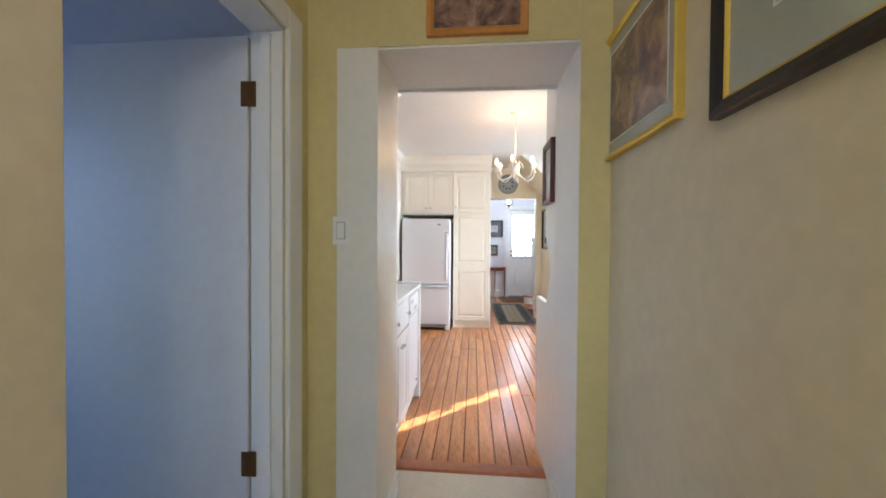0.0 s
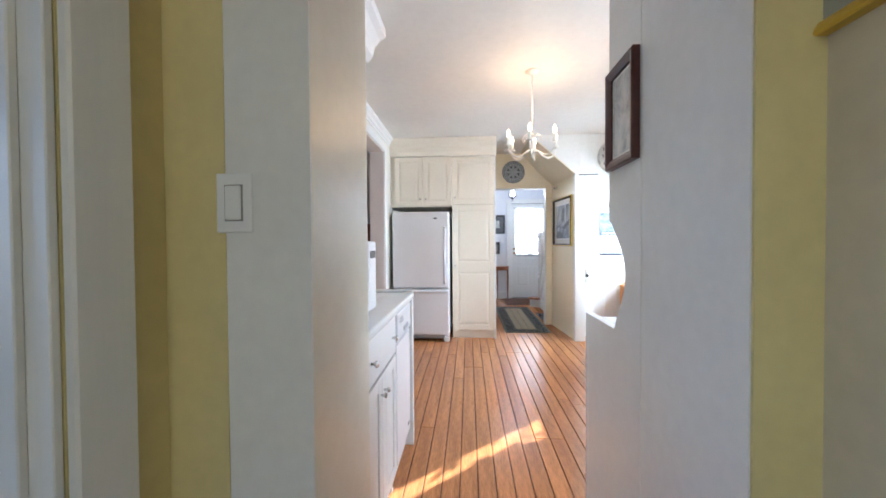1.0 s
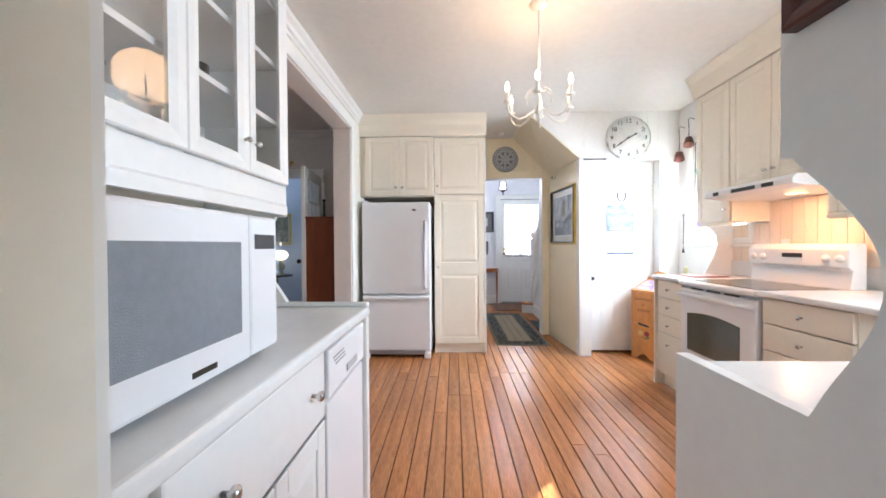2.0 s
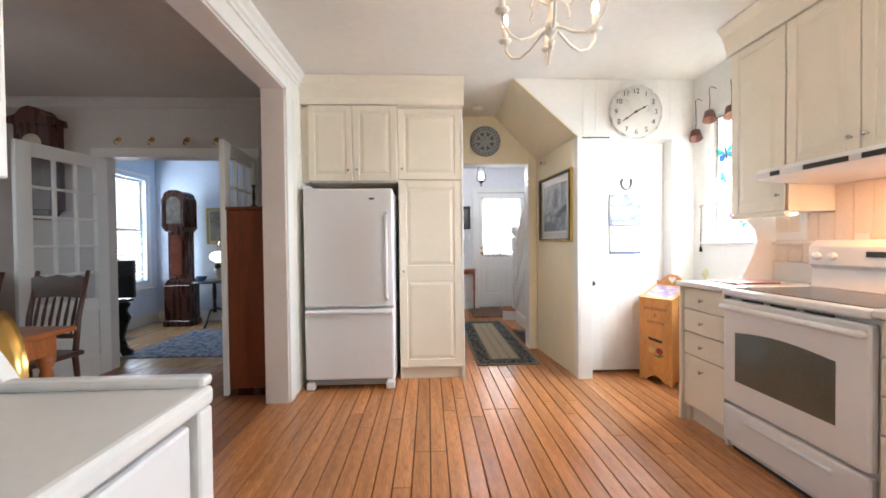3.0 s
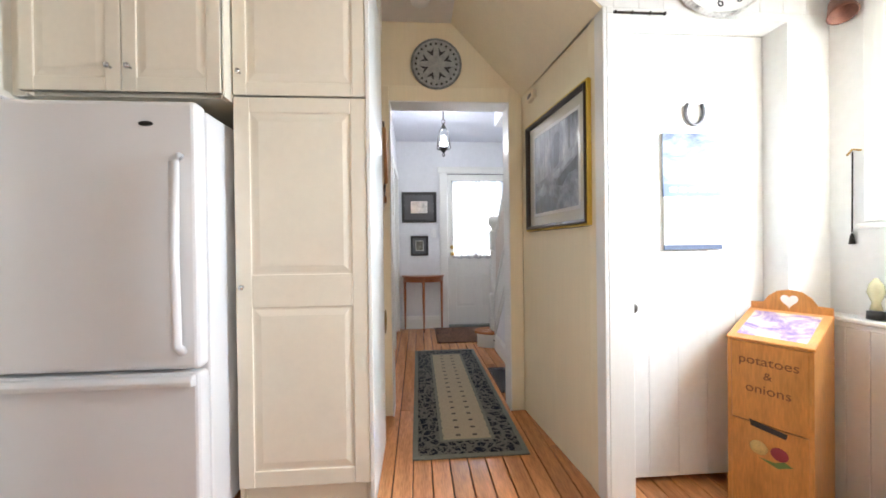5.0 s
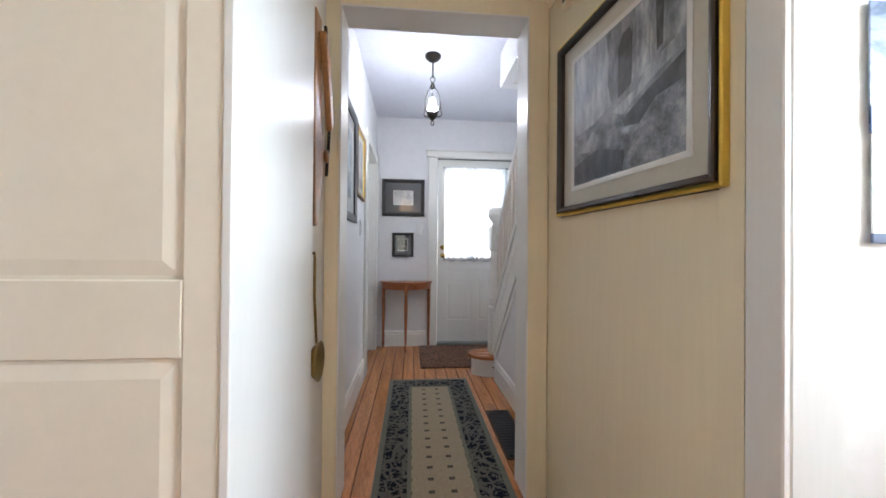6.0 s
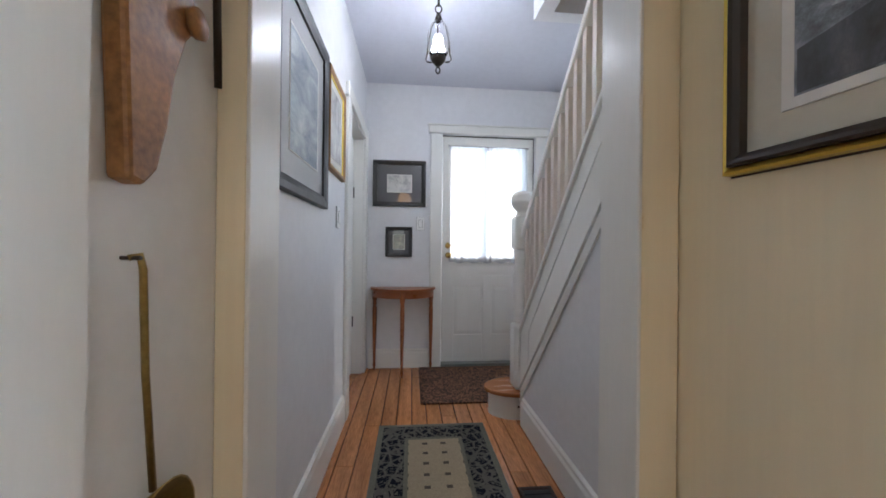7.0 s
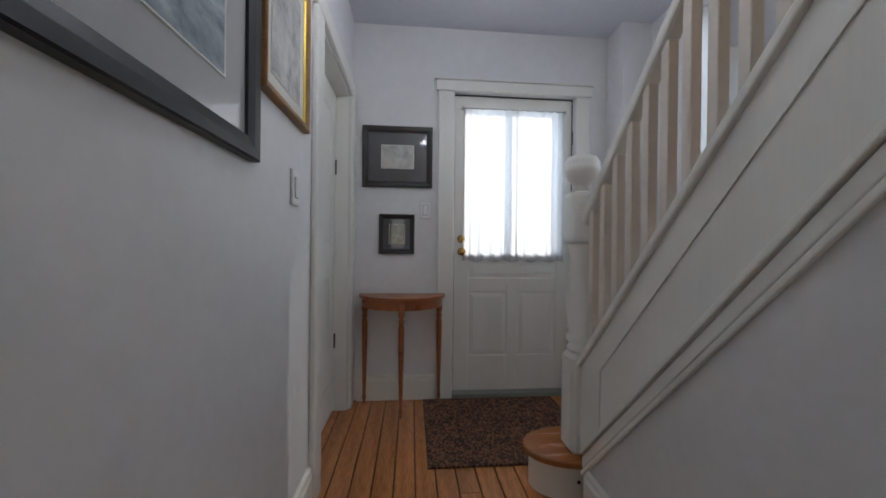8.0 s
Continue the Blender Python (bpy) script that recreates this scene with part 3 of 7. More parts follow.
# ---- back corridor ----
def corridor():
    # doorway on the west side and its open door
    trim = structure("door_casing_bedroom", boxes((-0.30, -0.28, 1.46, 1.56, 0, 2.15, 0.004), (-0.30, -0.28, 0.741, 1.459, 2.07, 2.15, 0.004)), TRIM, "cream-white door casing on the yellow wall", "trim")
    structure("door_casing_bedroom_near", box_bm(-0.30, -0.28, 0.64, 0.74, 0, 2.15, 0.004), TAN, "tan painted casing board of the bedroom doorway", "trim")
    part("jamb", boxes((-0.42, -0.301, 1.445, 1.459, 0, 2.055, 0.002), (-0.42, -0.301, 0.741, 0.755, 0, 2.055, 0.002), (-0.42, -0.301, 0.741, 1.459, 2.056, 2.069, 0.002)), TRIM, trim)
    part("stop", boxes((-0.375, -0.34, 1.432, 1.445, 0, 2.042, 0.002), (-0.375, -0.34, 0.755, 0.768, 0, 2.042, 0.002)), TRIM, trim)
    d = thing("door_1", (-0.425, 1.43, 0.012), "white flat-panel bedroom door standing open on brass hinges", "door", kind="structure")
    part("leaf", box_bm(-1.13, -0.428, 1.44, 1.475, 0.012, 2.04, 0.003), WHITE, d)
    for z in (0.48, 1.83):
        part("hinge", boxes((-0.452, -0.427, 1.435, 1.44, z - 0.045, z + 0.045, 0.001), (-0.427, -0.398, 1.436, 1.4445, z - 0.045, z + 0.045, 0.001)), OLDBRASS, d, "tarnished brass hinge")
    wall_switch(pose(-0.155, 1.65, 1.345), "white rocker light switch beside the kitchen doorway")
    picture(0.54, 0.465, 0.022, GOLD, MAT_GREY, 0.05, BROWNPRINT, pose(0.92, 1.43, 1.85, 0, 0, -90), "gold-framed print under glass on the yellow wall")
    picture(0.80, 0.64, 0.032, BLACK, MAT_GREY, 0.125, BROWNPRINT, pose(0.92, 0.63, 1.885, 0, 0, -90), "large black-framed print with a wide grey-green mount", inner=GOLD)
    picture(0.40, 0.31, 0.03, PINE, BROWN_MOUNT, 0.002, BROWNPRINT, pose(0.397, 1.644, 2.275), "honey-wood framed picture over the kitchen doorway")
    bb = boxes((-0.003, 0.011, 1.65, 2.03, 0, 0.11, 0.003), (0.784, 0.80, 1.65, 2.03, 0, 0.11, 0.003), (-0.30, -0.284, 1.56, 1.65, 0, 0.11, 0.003), (0.904, 0.92, -1.78, 1.635, 0, 0.11, 0.003), (-0.284, -0.01, 1.632, 1.644, 0, 0.11, 0.003), (0.80, 0.904, 1.632, 1.644, 0, 0.11, 0.003))
    structure("baseboard_corridor", bb, TRIM, "white painted baseboard of the corridor and doorway", "baseboard")
    structure("threshold", prism_bm([(2.20, -0.002), (2.30, -0.002), (2.295, 0.006), (2.215, 0.006)], "x", -0.06, 0.87), WOOD, "worn wooden threshold strip between vinyl and boards", "threshold")
    # the casing on the kitchen side of the doorway
    structure("door_casing_kitchen", boxes((-0.075, -0.012, 2.03, 2.055, 0, 2.14, 0.004), (0.802, 0.83, 2.03, 2.0595, 0, 2.14, 0.002), (-0.011, 0.801, 2.03, 2.055, 2.072, 2.14, 0.004)), TRIM, "white painted casing on the kitchen side of the doorway", "trim")


    fix = thing("ceiling_light", (0.35, -0.3, 2.5), "round flush ceiling light of the back corridor, lit", "ceiling light")
    part("base_ring", lathe_bm([(0, 2.499), (0.13, 2.499), (0.135, 2.485), (0.12, 2.475), (0, 2.474)], (0.35, -0.3, 0), 28), WHITE, fix)
    part("diffuser", lathe_bm([(0.115, 2.4735), (0.11, 2.455), (0.085, 2.43), (0.04, 2.416), (0, 2.414)], (0.35, -0.3, 0), 28), glow("lit_opal_glass", (1.0, 0.93, 0.82), 1.05), fix, "glowing opal glass diffuser")


BROWN_MOUNT = mat("brown_mount", (0.12, 0.06, 0.05), 0.5)
OLDBRASS = mat("tarnished_brass", (0.20, 0.10, 0.035), 0.4, 0.8)
corridor()


# ---- kitchen: trim and openings ----
def crown(name, x0, x1, y0, y1, side):
    """A stepped crown moulding along one wall, with its profile towards side."""
    prof = [(0, 0), (0.012, 0), (0.016, 0.02), (0.03, 0.03), (0.036, 0.055), (0.06, 0.075), (0.066, 0.098), (0, 0.098)]
    if side == "+x":
        bm = prism_bm([(x0 + a, KC - 0.1 + b) for a, b in prof], "y", y0, y1)
    elif side == "-x":
        bm = prism_bm([(x0 - a, KC - 0.1 + b) for a, b in prof], "y", y0, y1)
    else:
        bm = prism_bm([(y0 - a, KC - 0.1 + b) for a, b in prof], "x", x0, x1)
    return structure(name, bm, TRIM, "white stepped crown moulding under the ceiling", "trim")


wb = thing("wall_boarding_west", (KX0, 5.5, 0), "white painted vertical boards beside the dining opening", "wall", kind="structure")
for i in range(4):
    part("board", box_bm(KX0 + 0.0005, KX0 + 0.006, 5.392 + i * 0.072, 5.4625 + i * 0.072, 0.0, 2.50, 0.002), KITCHEN_WALL, wb)
crown("crown_moulding_west", KX0, 0, 3.23, 5.62, "+x")
crown("crown_moulding_east", KX1, 0, 2.06, 4.40, "-x")
LINER = mat("pinkish_white_paint", (0.78, 0.70, 0.64), 0.4, vary=0.03)
structure("opening_casing_dining", boxes((KX0, KX0 + 0.018, 5.30, 5.39, 0, 2.48, 0.004), (KX0, KX0 + 0.018, 3.222, 5.299, 2.39, 2.48, 0.004)), TRIM, "white painted casing round the dining opening", "trim")
structure("opening_liner_dining", boxes((-0.90, KX0 + 0.004, 5.286, 5.2995, 0, 2.376, 0.002), (-0.90, KX0 + 0.004, 3.222, 5.286, 2.376, 2.3895, 0.002)), LINER, "pinkish-white lining of the dining opening", "trim")


# ---- kitchen: fridge wall ----
def fridge():
    x0, x1 = -0.672, 0.052
    ob = thing("fridge", ((x0 + x1) / 2, 5.85, 0), "white bottom-freezer fridge standing beside the pantry cabinet", "fridge")
    part("body", box_bm(x0, x1, 5.575, 6.22, 0.05, 1.648, 0.01, seg=2), APPLIANCE, ob)
    up = part("door", box_bm(x0 - 0.002, x1 + 0.002, 5.50, 5.568, 0.685, 1.662, 0.018, seg=3), APPLIANCE, ob)
    low = part("freezer_drawer", box_bm(x0 - 0.002, x1 + 0.002, 5.50, 5.568, 0.085, 0.672, 0.018, seg=3), APPLIANCE, ob)
    part("handle", tube_bm([(x1 - 0.055, 5.50, 0.75), (x1 - 0.055, 5.468, 0.78), (x1 - 0.055, 5.462, 1.1), (x1 - 0.055, 5.468, 1.43), (x1 - 0.055, 5.50, 1.46)], 0.016, 10), APPLIANCE, up, "white moulded vertical handle")
    part("handle", prism_bm([(5.50, 0.625), (5.470, 0.632), (5.466, 0.65), (5.474, 0.668), (5.50, 0.668)], "x", x0 + 0.01, x1 - 0.01, 0.004), APPLIANCE, low, "white full-width handle lip")
    part("badge", lathe_bm([(0, 0), (0.026, 0.0), (0.024, 0.003), (0, 0.004)], sides=20, m=pose(x1 - 0.17, 5.50, 1.577, 90) @ Matrix.Diagonal((1, 0.36, 1, 1))), IRON, up, "small dark oval badge")
    part("base_grille", box_bm(x0 + 0.06, x1 - 0.06, 5.53, 5.56, 0.035, 0.078, 0.004), mat("grey_plastic", (0.32, 0.32, 0.33), 0.5), ob)
    for x in (x0 + 0.035, x1 - 0.035):
        part("foot_cover", box_bm(x - 0.035, x + 0.035, 5.503, 5.58, 0.0, 0.062, 0.012, seg=2), APPLIANCE, ob)
    part("hinge_cover", box_bm(x0 + 0.01, x0 + 0.07, 5.51, 5.60, 1.6615, 1.676, 0.005), APPLIANCE, ob)


fridge()


def pantry():
    ob = thing("pantry_cabinet", (0.365, 5.9, 0), "tall cream-white pantry cabinet with raised-panel doors", "cabinet", "fridge wall cabinets")
    part("carcass", boxes((0.086, 0.104, 5.712, 6.20, 0, 2.385, 0.002), (0.622, 0.638, 5.712, 6.20, 0, 2.385, 0.002), (0.104, 0.622, 6.18, 6.20, 0.1, 2.385), (0.104, 0.622, 5.72, 6.20, 2.367, 2.385), (0.104, 0.622, 5.72, 6.20, 0.1, 0.118), (0.104, 0.622, 5.72, 6.20, 1.755, 1.773)), CABINET, ob)
    part("end_panel", box_bm(0.6385, 0.656, 5.687, 6.21, 0, 2.385, 0.002), TRIM, ob, "white end panel")
    part("kick", box_bm(0.104, 0.622, 5.735, 5.75, 0, 0.1), CABINET, ob)
    w = 0.545
    cabinet_door(ob, 0.092, 5.69, 0.112, w, 1.645, 0, CABINET, [(0.065, w - 0.065, 0.07, 0.76), (0.065, w - 0.065, 0.9, 1.58)], (0.03, 0.85))
    cabinet_door(ob, 0.092, 5.69, 1.765, w, 0.62, 0, CABINET, None, (0.03, 0.09))


def fridge_cabinet():
    ob = thing("overhead_cabinet", (-0.29, 5.85, 1.735), "cream-white overhead cabinet with two doors above the fridge", "cabinet", "fridge wall cabinets")
    part("carcass", boxes((-0.665, -0.647, 5.64, 6.48, 1.735, 2.385, 0.002), (0.067, 0.085, 5.64, 6.449, 1.735, 2.385, 0.002), (-0.647, 0.067, 5.66, 6.44, 1.735, 1.753), (-0.647, 0.067, 5.66, 6.44, 2.367, 2.385), (-0.647, 0.067, 6.42, 6.44, 1.753, 2.367)), CABINET, ob)
    part("filler", box_bm(-0.729, -0.666, 5.66, 5.68, 1.735, 2.385, 0.002), CABINET, ob)
    cabinet_door(ob, -0.662, 5.618, 1.742, 0.37, 0.64, 0, CABINET, None, (0.335, 0.09))
    cabinet_door(ob, -0.288, 5.618, 1.742, 0.37, 0.64, 0, CABINET, None, (0.035, 0.09))


pantry()
fridge_cabinet()
prof = [(5.70, 2.39), (5.62, 2.39), (5.605, 2.44), (5.60, 2.50), (5.575, 2.55), (5.56, KC - 0.003), (5.70, KC - 0.003)]
structure("cornice_fridge_wall", prism_bm(prof, "x", -0.73, 0.66, 0.003), CABINET, "flared cream cornice over the fridge wall cabinets", "trim")
structure("wall_fridge_back", box_bm(-0.73, 0.655, 6.22, 6.30, 2.387, KC), KITCHEN_WALL, "warm white wall above the cabinets", "wall")


# ---- kitchen: left hutch ----
def wave(top, z0, z1, inner, foot):
    """A scalloped bracket edge from the upper box down to the counter: (depth, height) pairs."""
    pts = []
    for i in range(15):
        u = i / 14
        bulge = math.sin(u * math.pi) ** 1.2
        pts.append((top + (foot - top) * u ** 2.0 - inner * bulge * (1 - 0.55 * u), z1 + (z0 - z1) * u))
    return pts


def hutch_base():
    fx = -0.07
    ob = thing("base_cabinet", (-0.4, 2.7, 0), "white base cabinet with two drawers and panelled doors", "cabinet", "hutch cabinets")
    part("carcass", boxes((-0.72, fx - 0.024, 2.17, 2.19, 0, 0.915), (-0.72, fx - 0.024, 2.740, 2.757, 0, 0.915), (-0.72, fx - 0.024, 2.19, 2.74, 0.1, 0.118), (-0.72, -0.70, 2.19, 2.74, 0.118, 0.915), (-0.16, -0.14, 2.19, 2.74, 0, 0.1)), HUTCH, ob)
    part("filler", box_bm(-0.72, fx - 0.02, 2.06, 2.165, 0, 0.915, 0.002), HUTCH, ob)
    cabinet_door(ob, fx, 2.175, 0.715, 0.575, 0.19, 90, HUTCH, [], None, name="drawer_front")
    d = ob.children[-1]
    for y in (2.29, 2.66):
        part("knob", lathe_bm([(0, 0), (0.005, 0.001), (0.005, 0.012), (0.013, 0.018), (0.014, 0.026), (0.007, 0.031), (0, 0.032)], sides=12, m=pose(fx, y, 0.81, 90, 0, 90)), CHROME, d, "round glass-and-steel knob")
    cabinet_door(ob, fx, 2.175, 0.11, 0.285, 0.595, 90, HUTCH, None, (0.26, 0.52))
    cabinet_door(ob, fx, 2.464, 0.11, 0.285, 0.595, 90, HUTCH, None, (0.028, 0.52))


def dishwasher():
    fx = -0.068
    ob = thing("dishwasher", (-0.4, 3.03, 0), "white built-in dishwasher under the hutch counter", "dishwasher")
    part("tub", box_bm(-0.69, fx - 0.03, 2.76, 3.165, 0.02, 0.9), APPLIANCE, ob)
    part("door", box_bm(fx - 0.028, fx, 2.762, 3.163, 0.12, 0.74, 0.006, seg=2), APPLIANCE, ob)
    p = part("control_panel", box_bm(fx - 0.028, fx + 0.006, 2.762, 3.163, 0.755, 0.90, 0.008, seg=2), APPLIANCE, ob)
    for i in range(3):
        part("vent_slot", box_bm(fx + 0.0062, fx + 0.0075, 2.80 + 0.01 * i, 2.90 + 0.01 * i, 0.865 - 0.012 * i, 0.870 - 0.012 * i), mat("grey_slot", (0.35, 0.35, 0.36), 0.5), p)
    part("handle_recess", box_bm(fx + 0.0062, fx + 0.010, 2.93, 3.05, 0.78, 0.805, 0.003), mat("grey_recess", (0.45, 0.45, 0.46), 0.4), p)
    part("badge", box_bm(fx, fx + 0.002, 3.08, 3.12, 0.17, 0.185), IRON, ob, "small dark badge")
    part("kick", box_bm(-0.13, -0.115, 2.762, 3.163, 0, 0.115), BLACK, ob)


def hutch_top():
    ob = thing("countertop", (-0.4, 2.7, 0.90), "white laminate countertop with a rounded front edge", "countertop")
    part("slab", box_bm(-0.728, -0.045, 2.06, 3.205, 0.917, 0.955, 0.012, seg=3), COUNTER, ob)
    part("end_lip", box_bm(-0.52, -0.047, 3.175, 3.205, 0.954, 0.974, 0.008, seg=2), COUNTER, ob)
    e = whole("hutch_end_panel", box_bm(-0.728, -0.05, 3.17, 3.205, 0, 0.916, 0.006, seg=2), HUTCH, "white end panel of the hutch", "panel")
    return e


def hutch_upper():
    ob = thing("glass_hutch", (-0.58, 2.7, 1.33), "white wall hutch with glazed doors holding glassware and dishes", "cabinet", "hutch cabinets")
    x0, x1 = -0.728, -0.392
    part("carcass", boxes((x0, x1, 2.06, 2.08, 1.40, 2.40), (x0, x1, 3.18, 3.205, 1.325, 2.40, 0.003), (x0, x1, 2.08, 3.18, 1.43, 1.45), (x0, x1, 2.08, 3.18, 2.38, 2.40), (x0, x0 + 0.01, 2.08, 3.18, 1.45, 2.38)), HUTCH, ob)
    part("valance", prism_bm([(x1 - 0.005, 1.33), (x1 + 0.016, 1.33), (x1 + 0.016, 1.365), (x1 + 0.004, 1.375), (x1 + 0.004, 1.44), (x1 - 0.005, 1.44)], "y", 2.062, 3.178), HUTCH, ob)
    for z in (1.70, 1.93, 2.16):
        part("shelf", box_bm(x0 + 0.012, x1 - 0.02, 2.082, 3.178, z - 0.009, z + 0.009), HUTCH, ob)
    w = 0.275
    for i in range(4):
        y = 2.077 + i * (w + 0.001)
        m = pose(x1 + 0.022, y, 1.452, 0, 0, 90)
        d = part("glazed_door", placed(placed(ring_bm(w, 0.94, 0.052, 0, 0.02), pose(w / 2, 0, 0.47)), m), HUTCH, ob)
        g = part("pane", placed(box_bm(0.05, w - 0.05, 0.009, 0.012, 0.05, 0.89), m), GLASS, d, "clear glass pane")
        g.visible_shadow = False
        kx = w - 0.03 if i % 2 == 0 else 0.03
        part("knob", placed(lathe_bm([(0, 0), (0.005, 0.001), (0.005, 0.010), (0.011, 0.016), (0.006, 0.024), (0, 0.025)], sides=10, m=pose(kx, 0, 0.10, 90)), m), CHROME, d)
    edge = wave(-0.43, 0.955, 1.325, 0.09, -0.375)
    part("scalloped_bracket", prism_bm([(-0.728, 0.9555)] + [(a, max(b, 0.9555)) for a, b in edge[::-1]] + [(-0.728, 1.325)], "y", 3.18, 3.205, 0.0), HUTCH, ob, "white bracket with a scalloped edge")
    part("cornice", prism_bm([(-0.728, 2.4005), (-0.368, 2.4005), (-0.33, 2.405), (-0.30, 2.44), (-0.285, 2.50), (-0.25, 2.54), (-0.215, 2.56), (-0.215, 2.615), (-0.728, 2.615)], "y", 2.06, 3.225, 0.003), HUTCH, ob, "white flared cornice")


def cup(x, y, z, r, h, material, label, name="cup"):
    whole(name, lathe_bm([(r * 0.62, 0), (r * 0.8, h * 0.3), (r, h), (r * 0.93, h), (r * 0.72, h * 0.3), (0, h * 0.12)], (x, y, z + 0.0005), 16), material, label, name, "dishes in the hutch")


def stack(x, y, z, r, n, label):
    ob = thing("plate_stack", (x, y, z), label, "plates", "dishes in the hutch")
    for i in range(n):
        part("plate", lathe_bm([(r * 0.5, 0.0005), (r * 0.95, 0.010), (r, 0.014), (r * 0.94, 0.014), (r * 0.5, 0.006), (0, 0.006)], (x, y, z + i * 0.008), 20), CHINA, ob)


COUNTER = mat("white_laminate", (0.78, 0.77, 0.75), 0.22, vary=0.02, scale=8)
CHINA = mat("white_china", (0.78, 0.79, 0.78), 0.15, vary=0.02)
BLUECHINA = mat("blue_china", (0.06, 0.13, 0.36), 0.18, vary=0.15)
hutch_base()
dishwasher()
hutch_top()
hutch_upper()
GLASSWARE = glass("glassware", (0.95, 0.98, 0.98), 0.02)
for y, z, kind in ((3.08, 1.4595, 0), (2.98, 1.4595, 1), (2.72, 1.4595, 0), (2.45, 1.4595, 2), (3.10, 1.7095, 3), (2.96, 1.7095, 2), (2.80, 1.7095, 1), (2.52, 1.7095, 0), (2.28, 1.7095, 3), (3.06, 1.9395, 2), (2.86, 1.9395, 0), (2.60, 1.9395, 2), (2.35, 1.9395, 1), (3.1, 2.1695, 1), (2.7, 2.1695, 2)):
    if kind == 0:
        stack(-0.60, y, z, 0.085, 6, "stack of white china plates on the hutch shelf")
    elif kind == 1:
        cup(-0.59, y, z, 0.055, 0.09, CHINA, "white china cup on the hutch shelf")
    elif kind == 2:
        cup(-0.59, y, z, 0.04, 0.13, GLASSWARE, "clear drinking glass on the hutch shelf", "drinking_glass")
    else:
        cup(-0.58, y, z, 0.045, 0.085, BLUECHINA, "blue glazed cup on the hutch shelf")


def microwave():
    ob = thing("microwave", (-0.31, 2.36, 0.955), "white microwave oven on the hutch counter", "microwave")
    part("body", box_bm(-0.51, -0.145, 2.12, 2.59, 0.97, 1.275, 0.012, seg=2), APPLIANCE, ob)
    d = part("door", box_bm(-0.145, -0.122, 2.122, 2.47, 0.972, 1.273, 0.008, seg=2), APPLIANCE, ob)
    part("window", box_bm(-0.1218, -0.120, 2.155, 2.435, 1.035, 1.215, 0.0), mat("grey_mesh_glass", (0.22, 0.24, 0.27), 0.15, bump=0.3, bump_scale=400), d, "grey perforated window")
    p = part("control_panel", box_bm(-0.145, -0.124, 2.472, 2.588, 0.972, 1.273, 0.008, seg=2), APPLIANCE, ob)
    part("display", box_bm(-0.1238, -0.122, 2.49, 2.57, 1.20, 1.232), BLACK, p, "black display")
    part("badge", box_bm(-0.1218, -0.1205, 2.30, 2.36, 0.99, 1.0), IRON, d)
    for y in (2.16, 2.55):
        for x in (-0.47, -0.18):
            part("foot", box_bm(x - 0.012, x + 0.012, y - 0.012, y + 0.012, 0.9555, 0.971), BLACK, ob)


def phone_base():
    ob = thing("cordless_phone_base", (-0.52, 3.07, 0.955), "white cordless phone base with a dark cradle", "telephone")
    part("foot", box_bm(-0.59, -0.475, 2.99, 3.13, 0.9555, 0.967), BLACK, ob, "dark rubber foot")
    part("body", prism_bm([(-0.60, 0.967), (-0.465, 0.967), (-0.465, 0.985), (-0.545, 1.05), (-0.60, 1.055)], "y", 2.98, 3.14, 0.007), APPLIANCE, ob)
    for y, colour in ((3.03, "red"), (3.065, "blue"), (3.10, "grey")):
        tone = {"red": (0.6, 0.2, 0.2), "blue": (0.3, 0.4, 0.6), "grey": (0.4, 0.4, 0.42)}[colour]
        part("button", placed(box_bm(-0.006, 0.006, -0.011, 0.011, 0, 0.004, 0.002), pose(-0.482, y, 0.9985, 0, 39)), mat(colour + "_button", tone, 0.4), ob)
    part("cradle", placed(lathe_bm([(0, 0.003), (0.016, 0.003), (0.019, 0.001), (0.019, -0.002), (0, -0.002)], sides=24), pose(-0.514, 3.06, 1.0245, 0, 39) @ Matrix.Diagonal((1, 2.0, 1, 1))), BLACK, ob, "dark cradle recess")


microwave()
phone_base()
# brass pan standing behind the hutch end
pan = thing("brass_pan", (-0.585, 3.29, 0.8), "polished brass pan hung on the end of the hutch", "pan")
part("dish", lathe_bm([(0, 0.0), (0.10, 0.004), (0.135, 0.03), (0.15, 0.055), (0.156, 0.055), (0.14, 0.026), (0.10, -0.004), (0, -0.006)], sides=32, m=pose(-0.585, 3.29, 0.945, 90, 0, 155) @ Matrix.Scale(0.85, 4)), BRASS, pan)
part("hook", tube_bm([(-0.60, 3.203, 1.085), (-0.598, 3.28, 1.085), (-0.592, 3.30, 1.078), (-0.590, 3.30, 1.06)], 0.004, 8), IRON, pan, "dark iron hook")


